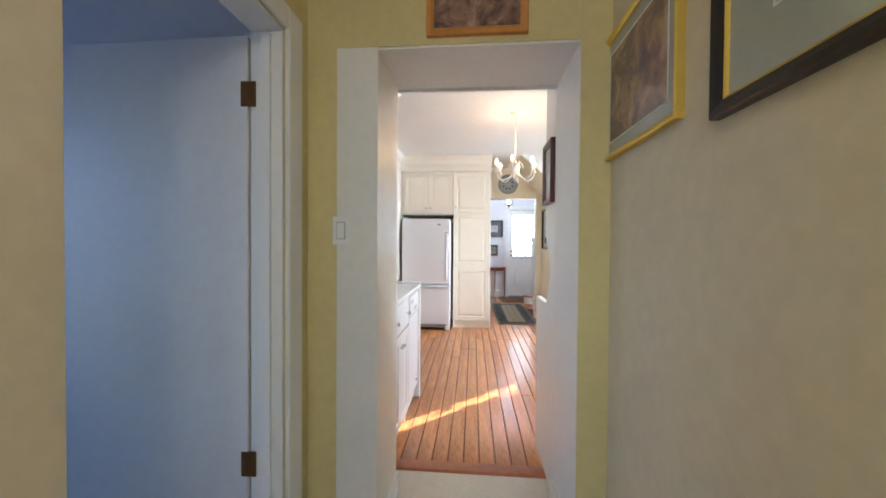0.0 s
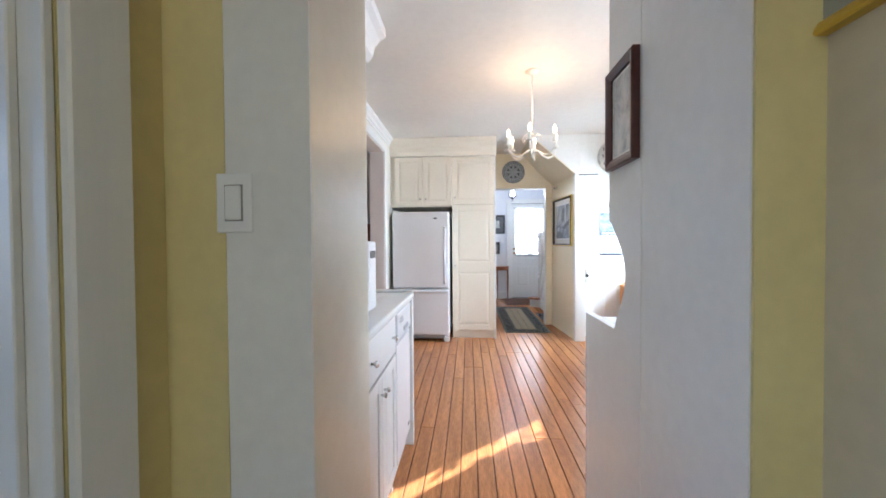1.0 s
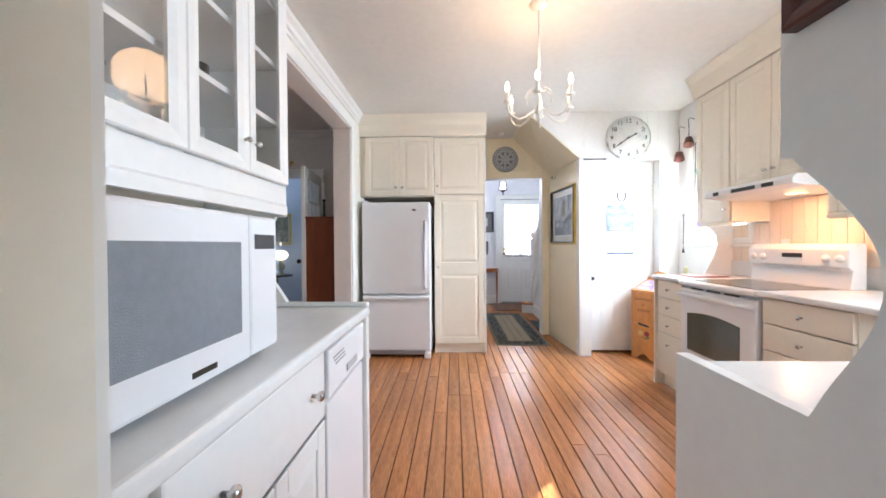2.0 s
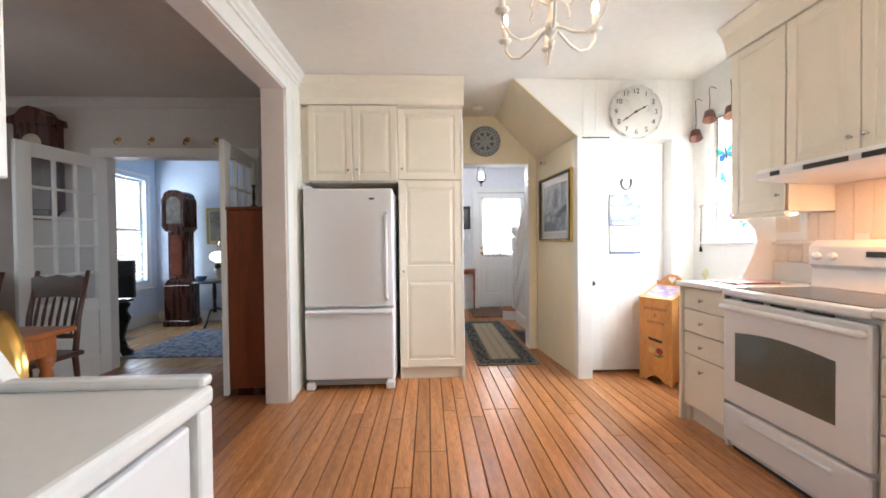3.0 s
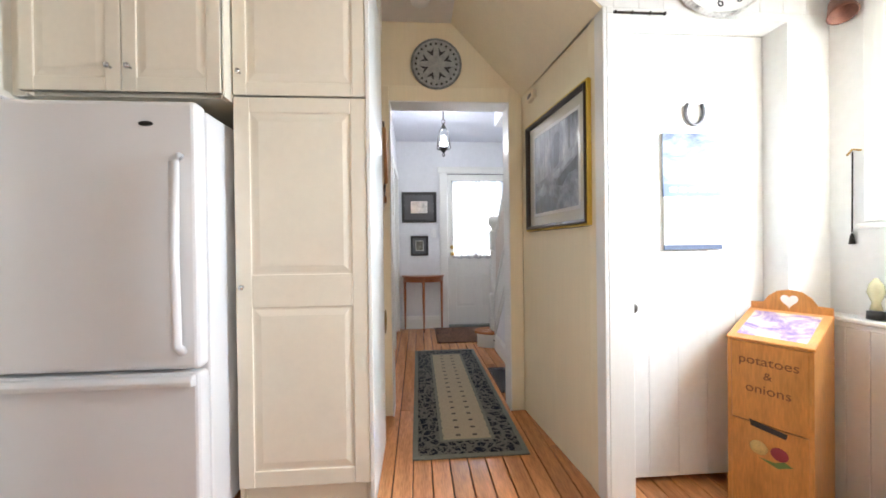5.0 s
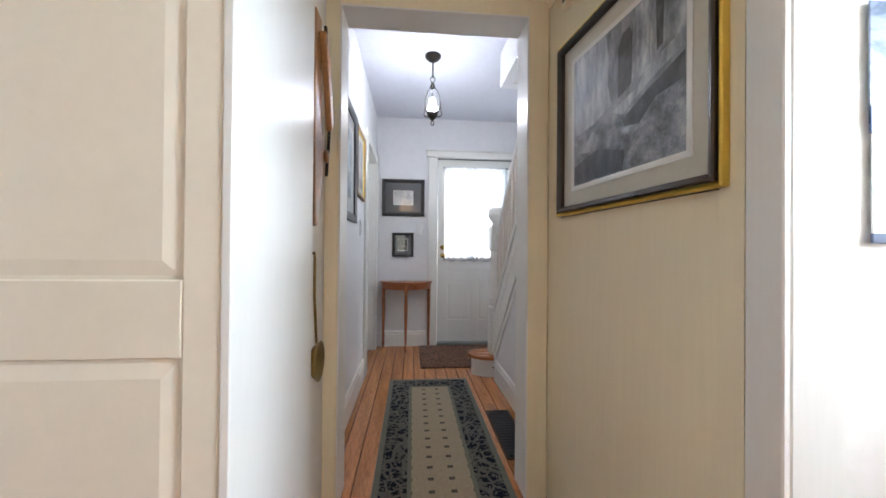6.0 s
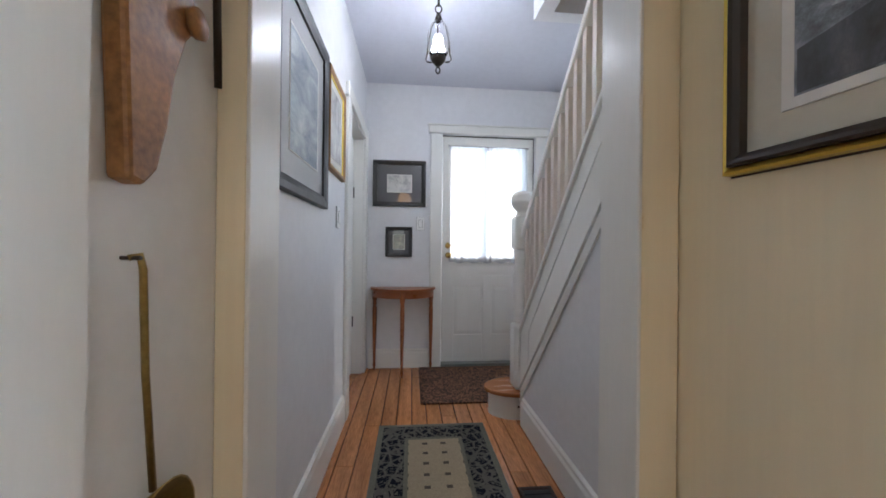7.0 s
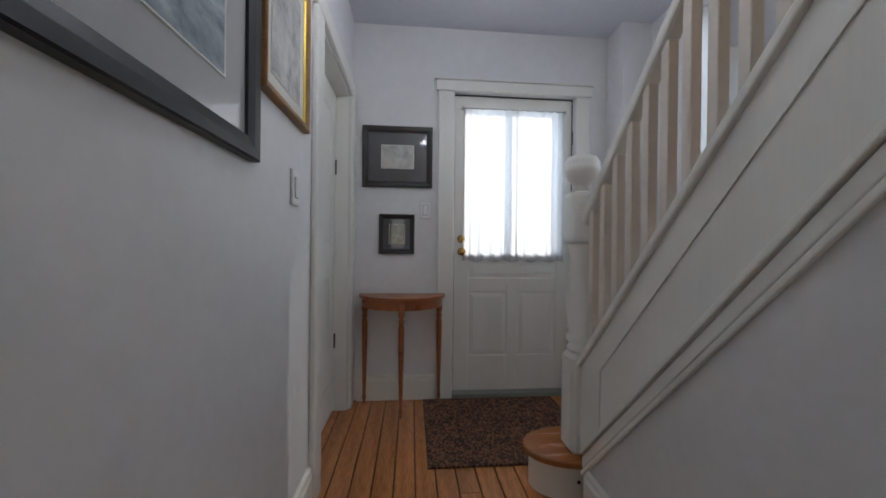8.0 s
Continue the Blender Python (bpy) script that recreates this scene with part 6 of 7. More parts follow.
part("leaf", placed(door_bm(0.73, 1.99, [(0.1, 0.33, 0.2, 0.85), (0.4, 0.63, 0.2, 0.85), (0.1, 0.33, 1.05, 1.85), (0.4, 0.63, 1.05, 1.85)], th=0.035), pose(0.475, 8.035, 0.012, 0, 0, 90)), TRIM, sd)
for z in (0.45, 1.55):
    part("hinge", box_bm(0.474, 0.484, 8.757, 8.767, z - 0.045, z + 0.045), IRON, sd)


def hall_baseboard():
    prof = [(0, 0), (0.018, 0), (0.018, 0.13), (0.012, 0.145), (0.012, 0.16), (0, 0.17)]
    structure("baseboard_hall_west", prism_bm([(0.56 + a, b) for a, b in prof], "y", 6.525, 7.905), TRIM, "tall white baseboard along the hall wall", "baseboard")
    structure("baseboard_hall_north", prism_bm([(8.92 - a, b) for a, b in prof], "x", 0.60, 1.135), TRIM, "tall white baseboard behind the console table", "baseboard")
    structure("baseboard_hall_east", prism_bm([(1.67 - a, b) for a, b in prof], "y", 6.525, 7.80), TRIM, "tall white baseboard under the stair", "baseboard")


hall_baseboard()

SLOPE = 1.06
Y_FOOT = 7.87


def staircase():
    z_at = lambda y, z0: z0 + (Y_FOOT - y) * SLOPE
    structure("wall_under_stair", prism_bm([(6.521, 0), (7.84, 0), (7.84, 0.14), (6.521, z_at(6.521, 0.165))], "x", 1.67, 1.76), HALL_WALL, "pale wall panel under the staircase", "wall")
    ob = thing("staircase", (1.95, 7.3, 0), "white painted staircase with turned newel post and balustrade", "staircase")
    part("stringer", prism_bm([(7.90, 0.17), (7.90, 0.535), (6.53, 0.535 + 1.37 * 1.10), (6.53, z_at(6.53, 0.17))], "x", 1.676, 1.72, 0.003), TRIM, ob)
    part("stringer_cap", prism_bm([(7.90, 0.536), (7.90, 0.572), (6.53, 0.572 + 1.37 * 1.10), (6.53, 0.536 + 1.37 * 1.10)], "x", 1.66, 1.735, 0.006), TRIM, ob)
    part("panel_moulding", prism_bm([(7.74, 0.574), (7.74, 0.594), (6.53, 0.594 + 1.21 * 1.10), (6.53, 0.574 + 1.21 * 1.10)], "x", 1.671, 1.6755, 0.001), TRIM, ob)
    part("panel_stop", box_bm(1.671, 1.6755, 7.726, 7.741, 0.33, 0.594, 0.002), TRIM, ob)
    for dz, dx, hh in ((0.086, 0.016, 0.026), (0.03, 0.008, 0.05), (0.0, 0.013, 0.024)):
        z0 = 0.122 + dz
        part("skirt_moulding", prism_bm([(7.84, z0), (7.84, z0 + hh), (6.53, z0 + hh + 1.31 * 1.092), (6.53, z0 + 1.31 * 1.092)], "x", 1.67 - dx, 1.6755 if dz > 0.02 else 1.6695, 0.004), TRIM, ob)
    # newel post
    nx, ny = 1.70, 7.945
    n = part("newel_post", box_bm(nx - 0.062, nx + 0.062, ny - 0.062, ny + 0.062, 0.176, 0.60, 0.020), TRIM, ob)
    part("turned_shaft", lathe_bm([(0, 0.60), (0.05, 0.601), (0.056, 0.62), (0.044, 0.635), (0.058, 0.655), (0.058, 0.67), (0.044, 0.685), (0.055, 0.705), (0.05, 0.72), (0.06, 0.80), (0.056, 0.90), (0.046, 1.02), (0.054, 1.035), (0.05, 1.045), (0.057, 1.06), (0.05, 1.075), (0, 1.076)], (nx, ny, 0), 24), TRIM, n)
    part("square_block", box_bm(nx - 0.062, nx + 0.062, ny - 0.062, ny + 0.062, 1.076, 1.295, 0.022, seg=2), TRIM, n)
    part("ball_cap", lathe_bm([(0, 1.295), (0.045, 1.296), (0.036, 1.315), (0.04, 1.33), (0.062, 1.35), (0.074, 1.38), (0.0755, 1.40), (0.073, 1.402), (0.074, 1.42), (0.06, 1.445), (0.03, 1.458), (0, 1.46)], (nx, ny, 0), 24), TRIM, n)
    part("handrail", prism_bm([(7.895, 1.135), (7.895, 1.195), (6.60, z_at(6.60, 1.215)), (6.60, z_at(6.60, 1.155))], "x", 1.672, 1.728, 0.012), TRIM, ob)
    for i in range(15):
        y = 7.83 - i * 0.083
        part("baluster", box_bm(1.684, 1.716, y - 0.016, y + 0.016, 0.572 + (7.90 - y) * 1.10 - 0.004, z_at(y, 1.165), 0.002), BALUSTER, ob)
    # steps climbing towards the kitchen
    for i in range(6):
        y1 = 7.93 - i * 0.20
        z = 0.176 + i * 0.21
        part("riser", box_bm(1.725, 2.555, y1 - 0.02, y1, z - (0.176 if i == 0 else 0.21) + 0.0005, z - 0.026), TRIM, ob)
        part("tread", box_bm(1.725, 2.555, y1 - 0.22, y1 + 0.03, z - 0.025, z, 0.006, seg=2), STEPWOOD, ob)
    # bullnose bottom step round the newel
    arc = [(1.70 + 0.235 * math.cos(a), 7.99 + 0.155 * math.sin(a)) for a in [math.radians(90 + 9 * i) for i in range(21)]]
    arc2 = [(1.70 + 0.205 * math.cos(a), 7.99 + 0.13 * math.sin(a)) for a in [math.radians(90 + 9 * i) for i in range(21)]]
    s = part("bullnose_step", prism_bm(arc2 + [(1.72, 7.86), (2.555, 7.86), (2.555, 8.12)], "z", 0.0, 0.146), TRIM, ob, "rounded white step base")
    part("tread", prism_bm(arc + [(1.72, 7.835), (2.555, 7.835), (2.555, 8.145)], "z", 0.147, 0.176, 0.008), STEPWOOD, s, "orange-brown rounded wooden tread")
    part("bolt", lathe_bm([(0, 0), (0.008, 0), (0.006, 0.004), (0, 0.005)], sides=8, m=pose(1.66, 7.8575, 0.085, 90)), IRON, s)


STEPWOOD = mat("varnished_tread_wood", (0.40, 0.15, 0.05), 0.25, vary=0.2, scale=3, stretch=(1, 7, 7))
BALUSTER = mat("beige_white_baluster_paint", (0.70, 0.63, 0.56), 0.4, vary=0.03)
staircase()


def pendant(cx, cy):
    ob = thing("pendant_lamp", (cx, cy, 2.0), "dark bronze pendant lamp with a lit clear ribbed glass globe", "pendant lamp")
    part("canopy", lathe_bm([(0, 2.569), (0.062, 2.569), (0.062, 2.555), (0.045, 2.535), (0.012, 2.515), (0, 2.514)], (cx, cy, 0), 20), IRON, ob)
    part("stem", tube_bm([(cx, cy, 2.52), (cx, cy, 2.40)], 0.007, 8), IRON, ob)
    part("ring", tube_bm([(cx + 0.018 * math.cos(a), cy, 2.385 + 0.022 * math.sin(a)) for a in [i * math.tau / 12 for i in range(13)]], 0.004, 6), IRON, ob)
    part("neck", lathe_bm([(0, 2.36), (0.012, 2.355), (0.02, 2.33), (0.01, 2.32), (0, 2.319)], (cx, cy, 0), 14), IRON, ob)
    for i in range(3):
        a = i * math.tau / 3 + 0.4
        c, s = math.cos(a), math.sin(a)
        part("arm", tube_bm([(cx + r * c, cy + r * s, z) for r, z in ((0.012, 2.34), (0.05, 2.30), (0.068, 2.22), (0.072, 2.16), (0.082, 2.13), (0.07, 2.115), (0.045, 2.105))], 0.0045, 6), IRON, ob)
    g = part("globe", lathe_bm([(0.022, 2.318), (0.045, 2.29), (0.06, 2.24), (0.062, 2.19), (0.052, 2.14), (0.035, 2.118), (0.033, 2.118), (0.05, 2.14), (0.0595, 2.19), (0.0575, 2.24), (0.043, 2.288), (0.02, 2.318)], (cx, cy, 0), 20), GLOBE, ob, "clear ribbed glass globe")
    g.visible_shadow = False
    b = part("bulb", lathe_bm([(0, 2.135), (0.012, 2.14), (0.014, 2.165), (0.027, 2.19), (0.03, 2.215), (0.02, 2.24), (0, 2.248)], (cx, cy, 0), 14), glow("lit_white_bulb", (0.95, 0.95, 1.0), 2.1), ob, "lit bulb")
    b.visible_shadow = False
    part("cup", lathe_bm([(0, 2.07), (0.014, 2.075), (0.035, 2.098), (0.044, 2.118), (0, 2.12)], (cx, cy, 0), 16), IRON, ob)
    part("finial", tube_bm([(cx + 0.011 * math.cos(a), cy, 2.05 + 0.018 * math.sin(a)) for a in [i * math.tau / 10 for i in range(11)]], 0.0045, 6), IRON, ob)


GLOBE = glass("clear_lamp_glass")
pendant(1.11, 7.6)


def rug_mat(name, hw, hl, field, border, dark, edge):
    """A woven runner: a plain edge, a busy floral border and a pale field with small motifs; hw, hl are half its size."""
    m = bpy.data.materials.new(name)
    m.use_nodes = True
    nt = m.node_tree
    b = nt.nodes["Principled BSDF"]
    b.inputs["Roughness"].default_value = 0.95
    b.inputs["Specular IOR Level"].default_value = 0.1
    L = nt.links.new
    co, sep = nt.nodes.new("ShaderNodeTexCoord"), nt.nodes.new("ShaderNodeSeparateXYZ")
    L(co.outputs["Object"], sep.inputs[0])

    def math_node(op, a, bb):
        n = nt.nodes.new("ShaderNodeMath")
        n.operation = op
        for i, v in enumerate((a, bb)):
            if isinstance(v, (int, float)):
                n.inputs[i].default_value = v
            elif v is not None:
                L(v, n.inputs[i])
        return n.outputs[0]

    def mixc(f, a, c):
        n = nt.nodes.new("ShaderNodeMix")
        n.data_type = "RGBA"
        L(f, n.inputs["Factor"])
        for key, v in (("A", a), ("B", c)):
            s = [i for i in n.inputs if i.name == key and i.type == "RGBA"][0]
            if isinstance(v, tuple):
                s.default_value = (*v, 1)
            else:
                L(v, s)
        return [o for o in n.outputs if o.type == "RGBA"][0]
    ax, ay = math_node("ABSOLUTE", sep.outputs[0], None), math_node("ABSOLUTE", sep.outputs[1], None)
    inset = math_node("MINIMUM", math_node("SUBTRACT", hw, ax), math_node("SUBTRACT", hl, ay))
    vor = nt.nodes.new("ShaderNodeTexVoronoi")
    vor.inputs["Scale"].default_value = 17
    vor.feature = "DISTANCE_TO_EDGE"
    L(co.outputs["Object"], vor.inputs["Vector"])
    vor2 = nt.nodes.new("ShaderNodeTexVoronoi")
    vor2.inputs["Scale"].default_value = 30
    L(co.outputs["Object"], vor2.inputs["Vector"])
    swirl = nt.nodes.new("ShaderNodeTexNoise")
    swirl.inputs["Scale"].default_value, swirl.inputs["Distortion"].default_value = 26, 2.5
    L(co.outputs["Object"], swirl.inputs["Vector"])
    lines = math_node("LESS_THAN", vor.outputs["Distance"], 0.09)
    dots = math_node("LESS_THAN", vor2.outputs["Distance"], 0.22)
    flo = math_node("GREATER_THAN", swirl.outputs["Fac"], 0.56)
    bord = mixc(math_node("MAXIMUM", math_node("MULTIPLY", lines, 0.75), math_node("MULTIPLY", flo, 0.8)), dark, border)
    bord = mixc(math_node("MULTIPLY", dots, 0.6), bord, edge)
    # field motifs on a regular grid
    gx = math_node("PINGPONG", math_node("ADD", sep.outputs[0], 0.0), 0.05)
    gy = math_node("PINGPONG", sep.outputs[1], 0.045)
    mot = math_node("MULTIPLY", math_node("GREATER_THAN", gx, 0.036), math_node("GREATER_THAN", gy, 0.034))
    fld = mixc(math_node("MULTIPLY", mot, 0.75), field, dark)
    inner = math_node("GREATER_THAN", inset, 0.175)
    stripe = math_node("MULTIPLY", math_node("GREATER_THAN", inset, 0.155), math_node("LESS_THAN", inset, 0.175))
    col = mixc(inner, bord, fld)
    col = mixc(stripe, col, edge)
    col = mixc(math_node("LESS_THAN", inset, 0.03), col, edge)
    fine = nt.nodes.new("ShaderNodeTexNoise")
    fine.inputs["Scale"].default_value = 160
    L(co.outputs["Object"], fine.inputs["Vector"])
    wear = nt.nodes.new("ShaderNodeHueSaturation")
    L(math_node("ADD", math_node("MULTIPLY", fine.outputs["Fac"], 0.7), 0.65), wear.inputs["Value"])
    L(col, wear.inputs["Color"])
    L(wear.outputs[0], b.inputs["Base Color"])
    bp = nt.nodes.new("ShaderNodeBump")
    bp.inputs["Strength"].default_value, bp.inputs["Distance"].default_value = 0.5, 0.004
    L(fine.outputs["Fac"], bp.inputs["Height"])
    L(bp.outputs[0], b.inputs["Normal"])
    return m


whole("runner_rug", box_bm(0.795, 1.425, 5.86, 7.83, 0.0005, 0.010, 0.003), rug_mat("navy_beige_runner", 0.315, 0.985, (0.38, 0.31, 0.21), (0.17, 0.16, 0.13), (0.012, 0.014, 0.022), (0.18, 0.172, 0.135)), "navy and beige patterned runner rug on the hall boards", "rug")
whole("door_mat", box_bm(1.05, 1.95, 8.12, 8.885, 0.0005, 0.011, 0.003), print_mat("brown_leafy_mat", [(0.035, 0.018, 0.012), (0.045, 0.022, 0.014), (0.22, 0.10, 0.05), (0.26, 0.13, 0.07)], 24, (1.4, 1, 1), rough=0.95, coat=0.0, detail=2, warp=2.0), "dark brown leaf-patterned door mat by the front door", "door mat")
vent = thing("floor_register", (1.54, 6.95, 0), "dark brown metal floor register beside the runner", "floor register")
part("frame", placed(ring_bm(0.155, 0.56, 0.02, -0.006, 0.0, bevel=0.002), pose(1.54, 6.95, 0.0005, -90, 0, 0)), mat("brown_register_metal", (0.045, 0.025, 0.018), 0.5, 0.5), vent)
part("base", box_bm(1.475, 1.605, 6.69, 7.21, 0.0005, 0.002), BLACK, vent)
for i in range(16):
    part("slat", box_bm(1.478, 1.602, 6.70 + i * 0.032, 6.709 + i * 0.032, 0.0021, 0.005), vent.children[0].data.materials[0], vent)
ORIGIN.xy = (0, 0)


# ---- dining room ----
def french_door(hinge, free, label, lock):
    """A glazed door leaf from its hinge to its free edge, both in plan; 15 panes over a low panel."""
    hv, fv = Vector(hinge), Vector(free)
    w, h = 0.68, 2.03
    ob = thing("french_door", (0, 0, 0), label, "door", "french doors")
    st, zb, zt = 0.10, 0.72, h - 0.11
    part("frame", boxes((0, st, 0, 0.04, 0, h, 0.003), (w - st, w, 0, 0.04, 0, h, 0.003), (st, w - st, 0, 0.04, zt, h, 0.003), (st, w - st, 0, 0.04, 0, 0.2, 0.003), (st, w - st, 0, 0.04, zb - 0.12, zb, 0.003)), TRIM, ob)
    part("panel", boxes((st, w - st, 0.012, 0.028, 0.2, zb - 0.12), (st + 0.04, w - st - 0.04, 0.004, 0.036, 0.25, zb - 0.17, 0.004)), TRIM, ob)
    cols, rows = 3, 5
    pw, ph = (w - 2 * st) / cols, (zt - zb) / rows
    for i in range(1, cols):
        part("muntin", box_bm(st + i * pw - 0.01, st + i * pw + 0.01, 0.006, 0.034, zb, zt, 0.002), TRIM, ob)
    for k in range(1, rows):
        part("muntin", box_bm(st, w - st, 0.008, 0.032, zb + k * ph - 0.01, zb + k * ph + 0.01, 0.002), TRIM, ob)
    for i in range(cols):
        for k in range(rows):
            g = part("pane", box_bm(st + i * pw + 0.01, st + (i + 1) * pw - 0.01, 0.018, 0.021, zb + k * ph + 0.01, zb + (k + 1) * ph - 0.01), GLASS, ob)
            g.visible_shadow = False
    if lock:
        k = part("lock_plate", box_bm(w - 0.075, w - 0.025, -0.004, 0.044, 0.93, 1.10, 0.002), IRON, ob)
        for y0, s in ((-0.004, -1), (0.044, 1)):
            part("knob", lathe_bm([(0, 0), (0.01, 0.0), (0.01, 0.02), (0.026, 0.035), (0.02, 0.055), (0, 0.058)], sides=14, m=pose(w - 0.05, y0, 1.03, 90 if s < 0 else -90)), IRON, k)
    d = fv - hv
    ob.matrix_world = pose(hv.x, hv.y, 0.012, 0, 0, math.degrees(math.atan2(d.y, d.x)))


french_door((-2.75, 6.10), (-2.85, 5.43), "white fifteen-pane glazed door standing open into the dining room", False)
french_door((-1.37, 6.10), (-1.29, 5.42), "white fifteen-pane glazed door with a dark lock, standing open", True)
structure("door_casing_dining", boxes((-2.86, -2.76, 6.10, 6.12, 0, 2.06, 0.004), (-1.40, -1.30, 6.10, 6.12, 0, 2.06, 0.004), (-2.87, -1.29, 6.098, 6.12, 2.061, 2.15, 0.004)), TRIM, "off-white casing of the double doorway", "trim")
structure("crown_dining", prism_bm([(6.12, 2.54), (6.105, 2.545), (6.09, 2.58), (6.06, 2.60), (6.055, 2.618), (6.12, 2.618)], "x", -4.28, -0.91), DINING_WALL, "plain crown moulding of the dining room", "trim")
for i, x in enumerate((-2.62, -2.31, -1.98, -1.70)):
    hk = thing("wall_hook", (x, 6.09, 2.2), "small brass coat hook over the double doors", "hook", "brass hooks")
    part("plate", lathe_bm([(0, 0), (0.026, 0), (0.02, 0.008), (0, 0.01)], sides=14, m=pose(x, 6.119, 2.235, 90)), BRASS, hk)
    part("hook", tube_bm([(x, 6.112, 2.235), (x, 6.075, 2.215), (x, 6.065, 2.195), (x, 6.075, 2.178), (x, 6.09, 2.185)], 0.007, 8), BRASS, hk)


def dresser():
    x0, x1, y0, y1 = -1.27, -0.905, 5.45, 6.09
    ob = thing("wooden_cabinet", (-1.09, 5.77, 0), "tall red-brown wooden cabinet beside the opening, shadow in its colour", "cabinet")
    part("carcass", box_bm(x0, x1, y0, y1, 0.06, 1.485, 0.004), SHADED_CABWOOD, ob)
    part("top", box_bm(x0 - 0.02, x1 + 0.0, y0 - 0.02, y1, 1.486, 1.512, 0.008, seg=2), SHADED_CABWOOD, ob)
    part("plinth", box_bm(x0 + 0.006, x1, y0 + 0.006, y1, 0, 0.0595), DARKWOOD, ob)
    cabinet_door(ob, x0 - 0.021, y1 - 0.01, 0.08, 0.30, 1.38, -90, SHADED_CABWOOD, None, (0.27, 0.7), IRON)
    cabinet_door(ob, x0 - 0.021, y1 - 0.32, 0.08, 0.30, 1.38, -90, SHADED_CABWOOD, None, (0.03, 0.7), IRON)


# the orange-brown wood again, darkened for the shadow the cabinet stands in
SHADED_CABWOOD = mat("shaded_red_brown_wood", (0.20, 0.055, 0.02), 0.34, vary=0.22, scale=3, stretch=(6, 6, 0.7))
dresser()
jug = thing("candlestick", (-1.12, 5.62, 1.512), "dark candlestick with a white candle on the cabinet", "candlestick")
part("stem", lathe_bm([(0, 1.513), (0.045, 1.513), (0.03, 1.53), (0.01, 1.55), (0.014, 1.62), (0.008, 1.68), (0.02, 1.71), (0, 1.712)], (-1.12, 5.62, 0), 14), IRON, jug)
part("candle", lathe_bm([(0, 1.7125), (0.011, 1.713), (0.010, 1.90), (0, 1.902)], (-1.12, 5.62, 0), 10), WHITE, jug)


def dining_table():
    ob = thing("dining_table", (-2.4, 4.3, 0), "orange-brown wooden dining table", "table")
    x0, x1, y0, y1 = -3.1, -1.72, 3.75, 4.72
    part("tabletop", box_bm(x0, x1, y0, y1, 0.715, 0.745, 0.008, seg=2), WOOD, ob)
    part("apron", boxes((x0 + 0.06, x1 - 0.06, y1 - 0.085, y1 - 0.06, 0.60, 0.7145), (x0 + 0.06, x1 - 0.06, y0 + 0.06, y0 + 0.085, 0.60, 0.7145), (x1 - 0.085, x1 - 0.06, y0 + 0.086, y1 - 0.086, 0.60, 0.7145), (x0 + 0.06, x0 + 0.085, y0 + 0.086, y1 - 0.086, 0.60, 0.7145)), WOOD, ob)
    for x in (x0 + 0.09, x1 - 0.09):
        for y in (y0 + 0.09, y1 - 0.09):
            part("leg", lathe_bm([(0, 0), (0.02, 0.001), (0.028, 0.05), (0.02, 0.09), (0.034, 0.25), (0.038, 0.45), (0.024, 0.52), (0.04, 0.56), (0.04, 0.599), (0, 0.6)], (x, y, 0), 14), WOOD, ob)


def dining_chair(m):
    ob = thing("dining_chair", (0, 0, 0), "dark wooden pressed-back chair with turned spindles", "chair", "dining chairs")
    part("seat", box_bm(-0.22, 0.22, -0.22, 0.21, 0.43, 0.465, 0.014, seg=3), CHAIRWOOD, ob)
    for x in (-0.185, 0.185):
        part("front_leg", lathe_bm([(0, 0), (0.014, 0.001), (0.02, 0.12), (0.014, 0.2), (0.024, 0.3), (0.018, 0.4295), (0, 0.43)], (x, -0.18, 0), 12), CHAIRWOOD, ob)
        part("back_post", tube_bm([(x * 0.95, 0.21, 0.0), (x * 0.97, 0.175, 0.43), (x, 0.20, 0.7), (x * 1.04, 0.27, 1.03)], 0.017, 10, taper=[0.014, 0.018, 0.017, 0.013]), CHAIRWOOD, ob)
    crest = [(-0.2, 0.83), (-0.2, 0.98), (-0.15, 1.0), (-0.1, 0.985), (0, 1.005), (0.1, 0.985), (0.15, 1.0), (0.2, 0.98), (0.2, 0.83), (0, 0.845)]
    part("crest_rail", placed(prism_bm(crest, "y", 0.228, 0.248, 0.004), pose(0, 0, 0)), CHAIRWOOD, ob)
    part("lower_rail", box_bm(-0.18, 0.18, 0.175, 0.195, 0.55, 0.585, 0.005), CHAIRWOOD, ob)
    for i in range(6):
        x = -0.14 + i * 0.056
        part("spindle", tube_bm([(x, 0.185, 0.58), (x, 0.205, 0.7), (x, 0.236, 0.84)], 0.008, 8, taper=[0.006, 0.011, 0.007]), CHAIRWOOD, ob)
    for z, y in ((0.2, -0.18), (0.26, 0.195)):
        part("stretcher", tube_bm([(-0.18, y, z), (0, y, z), (0.18, y, z)], 0.01, 8), CHAIRWOOD, ob)
    for x in (-0.18, 0.18):
        part("stretcher", tube_bm([(x, -0.18, 0.16), (x, 0.195, 0.16)], 0.01, 8), CHAIRWOOD, ob)
    ob.matrix_world = m
    return ob


CHAIRWOOD = mat("dark_chair_wood", (0.07, 0.025, 0.014), 0.3, vary=0.25, scale=5)
dining_table()
c0 = dining_chair(pose(-2.38, 5.03, 0.0, 0, 0, -4))
copy_thing(c0, pose(-2.95, 5.0, 0.0, 0, 0, -8))


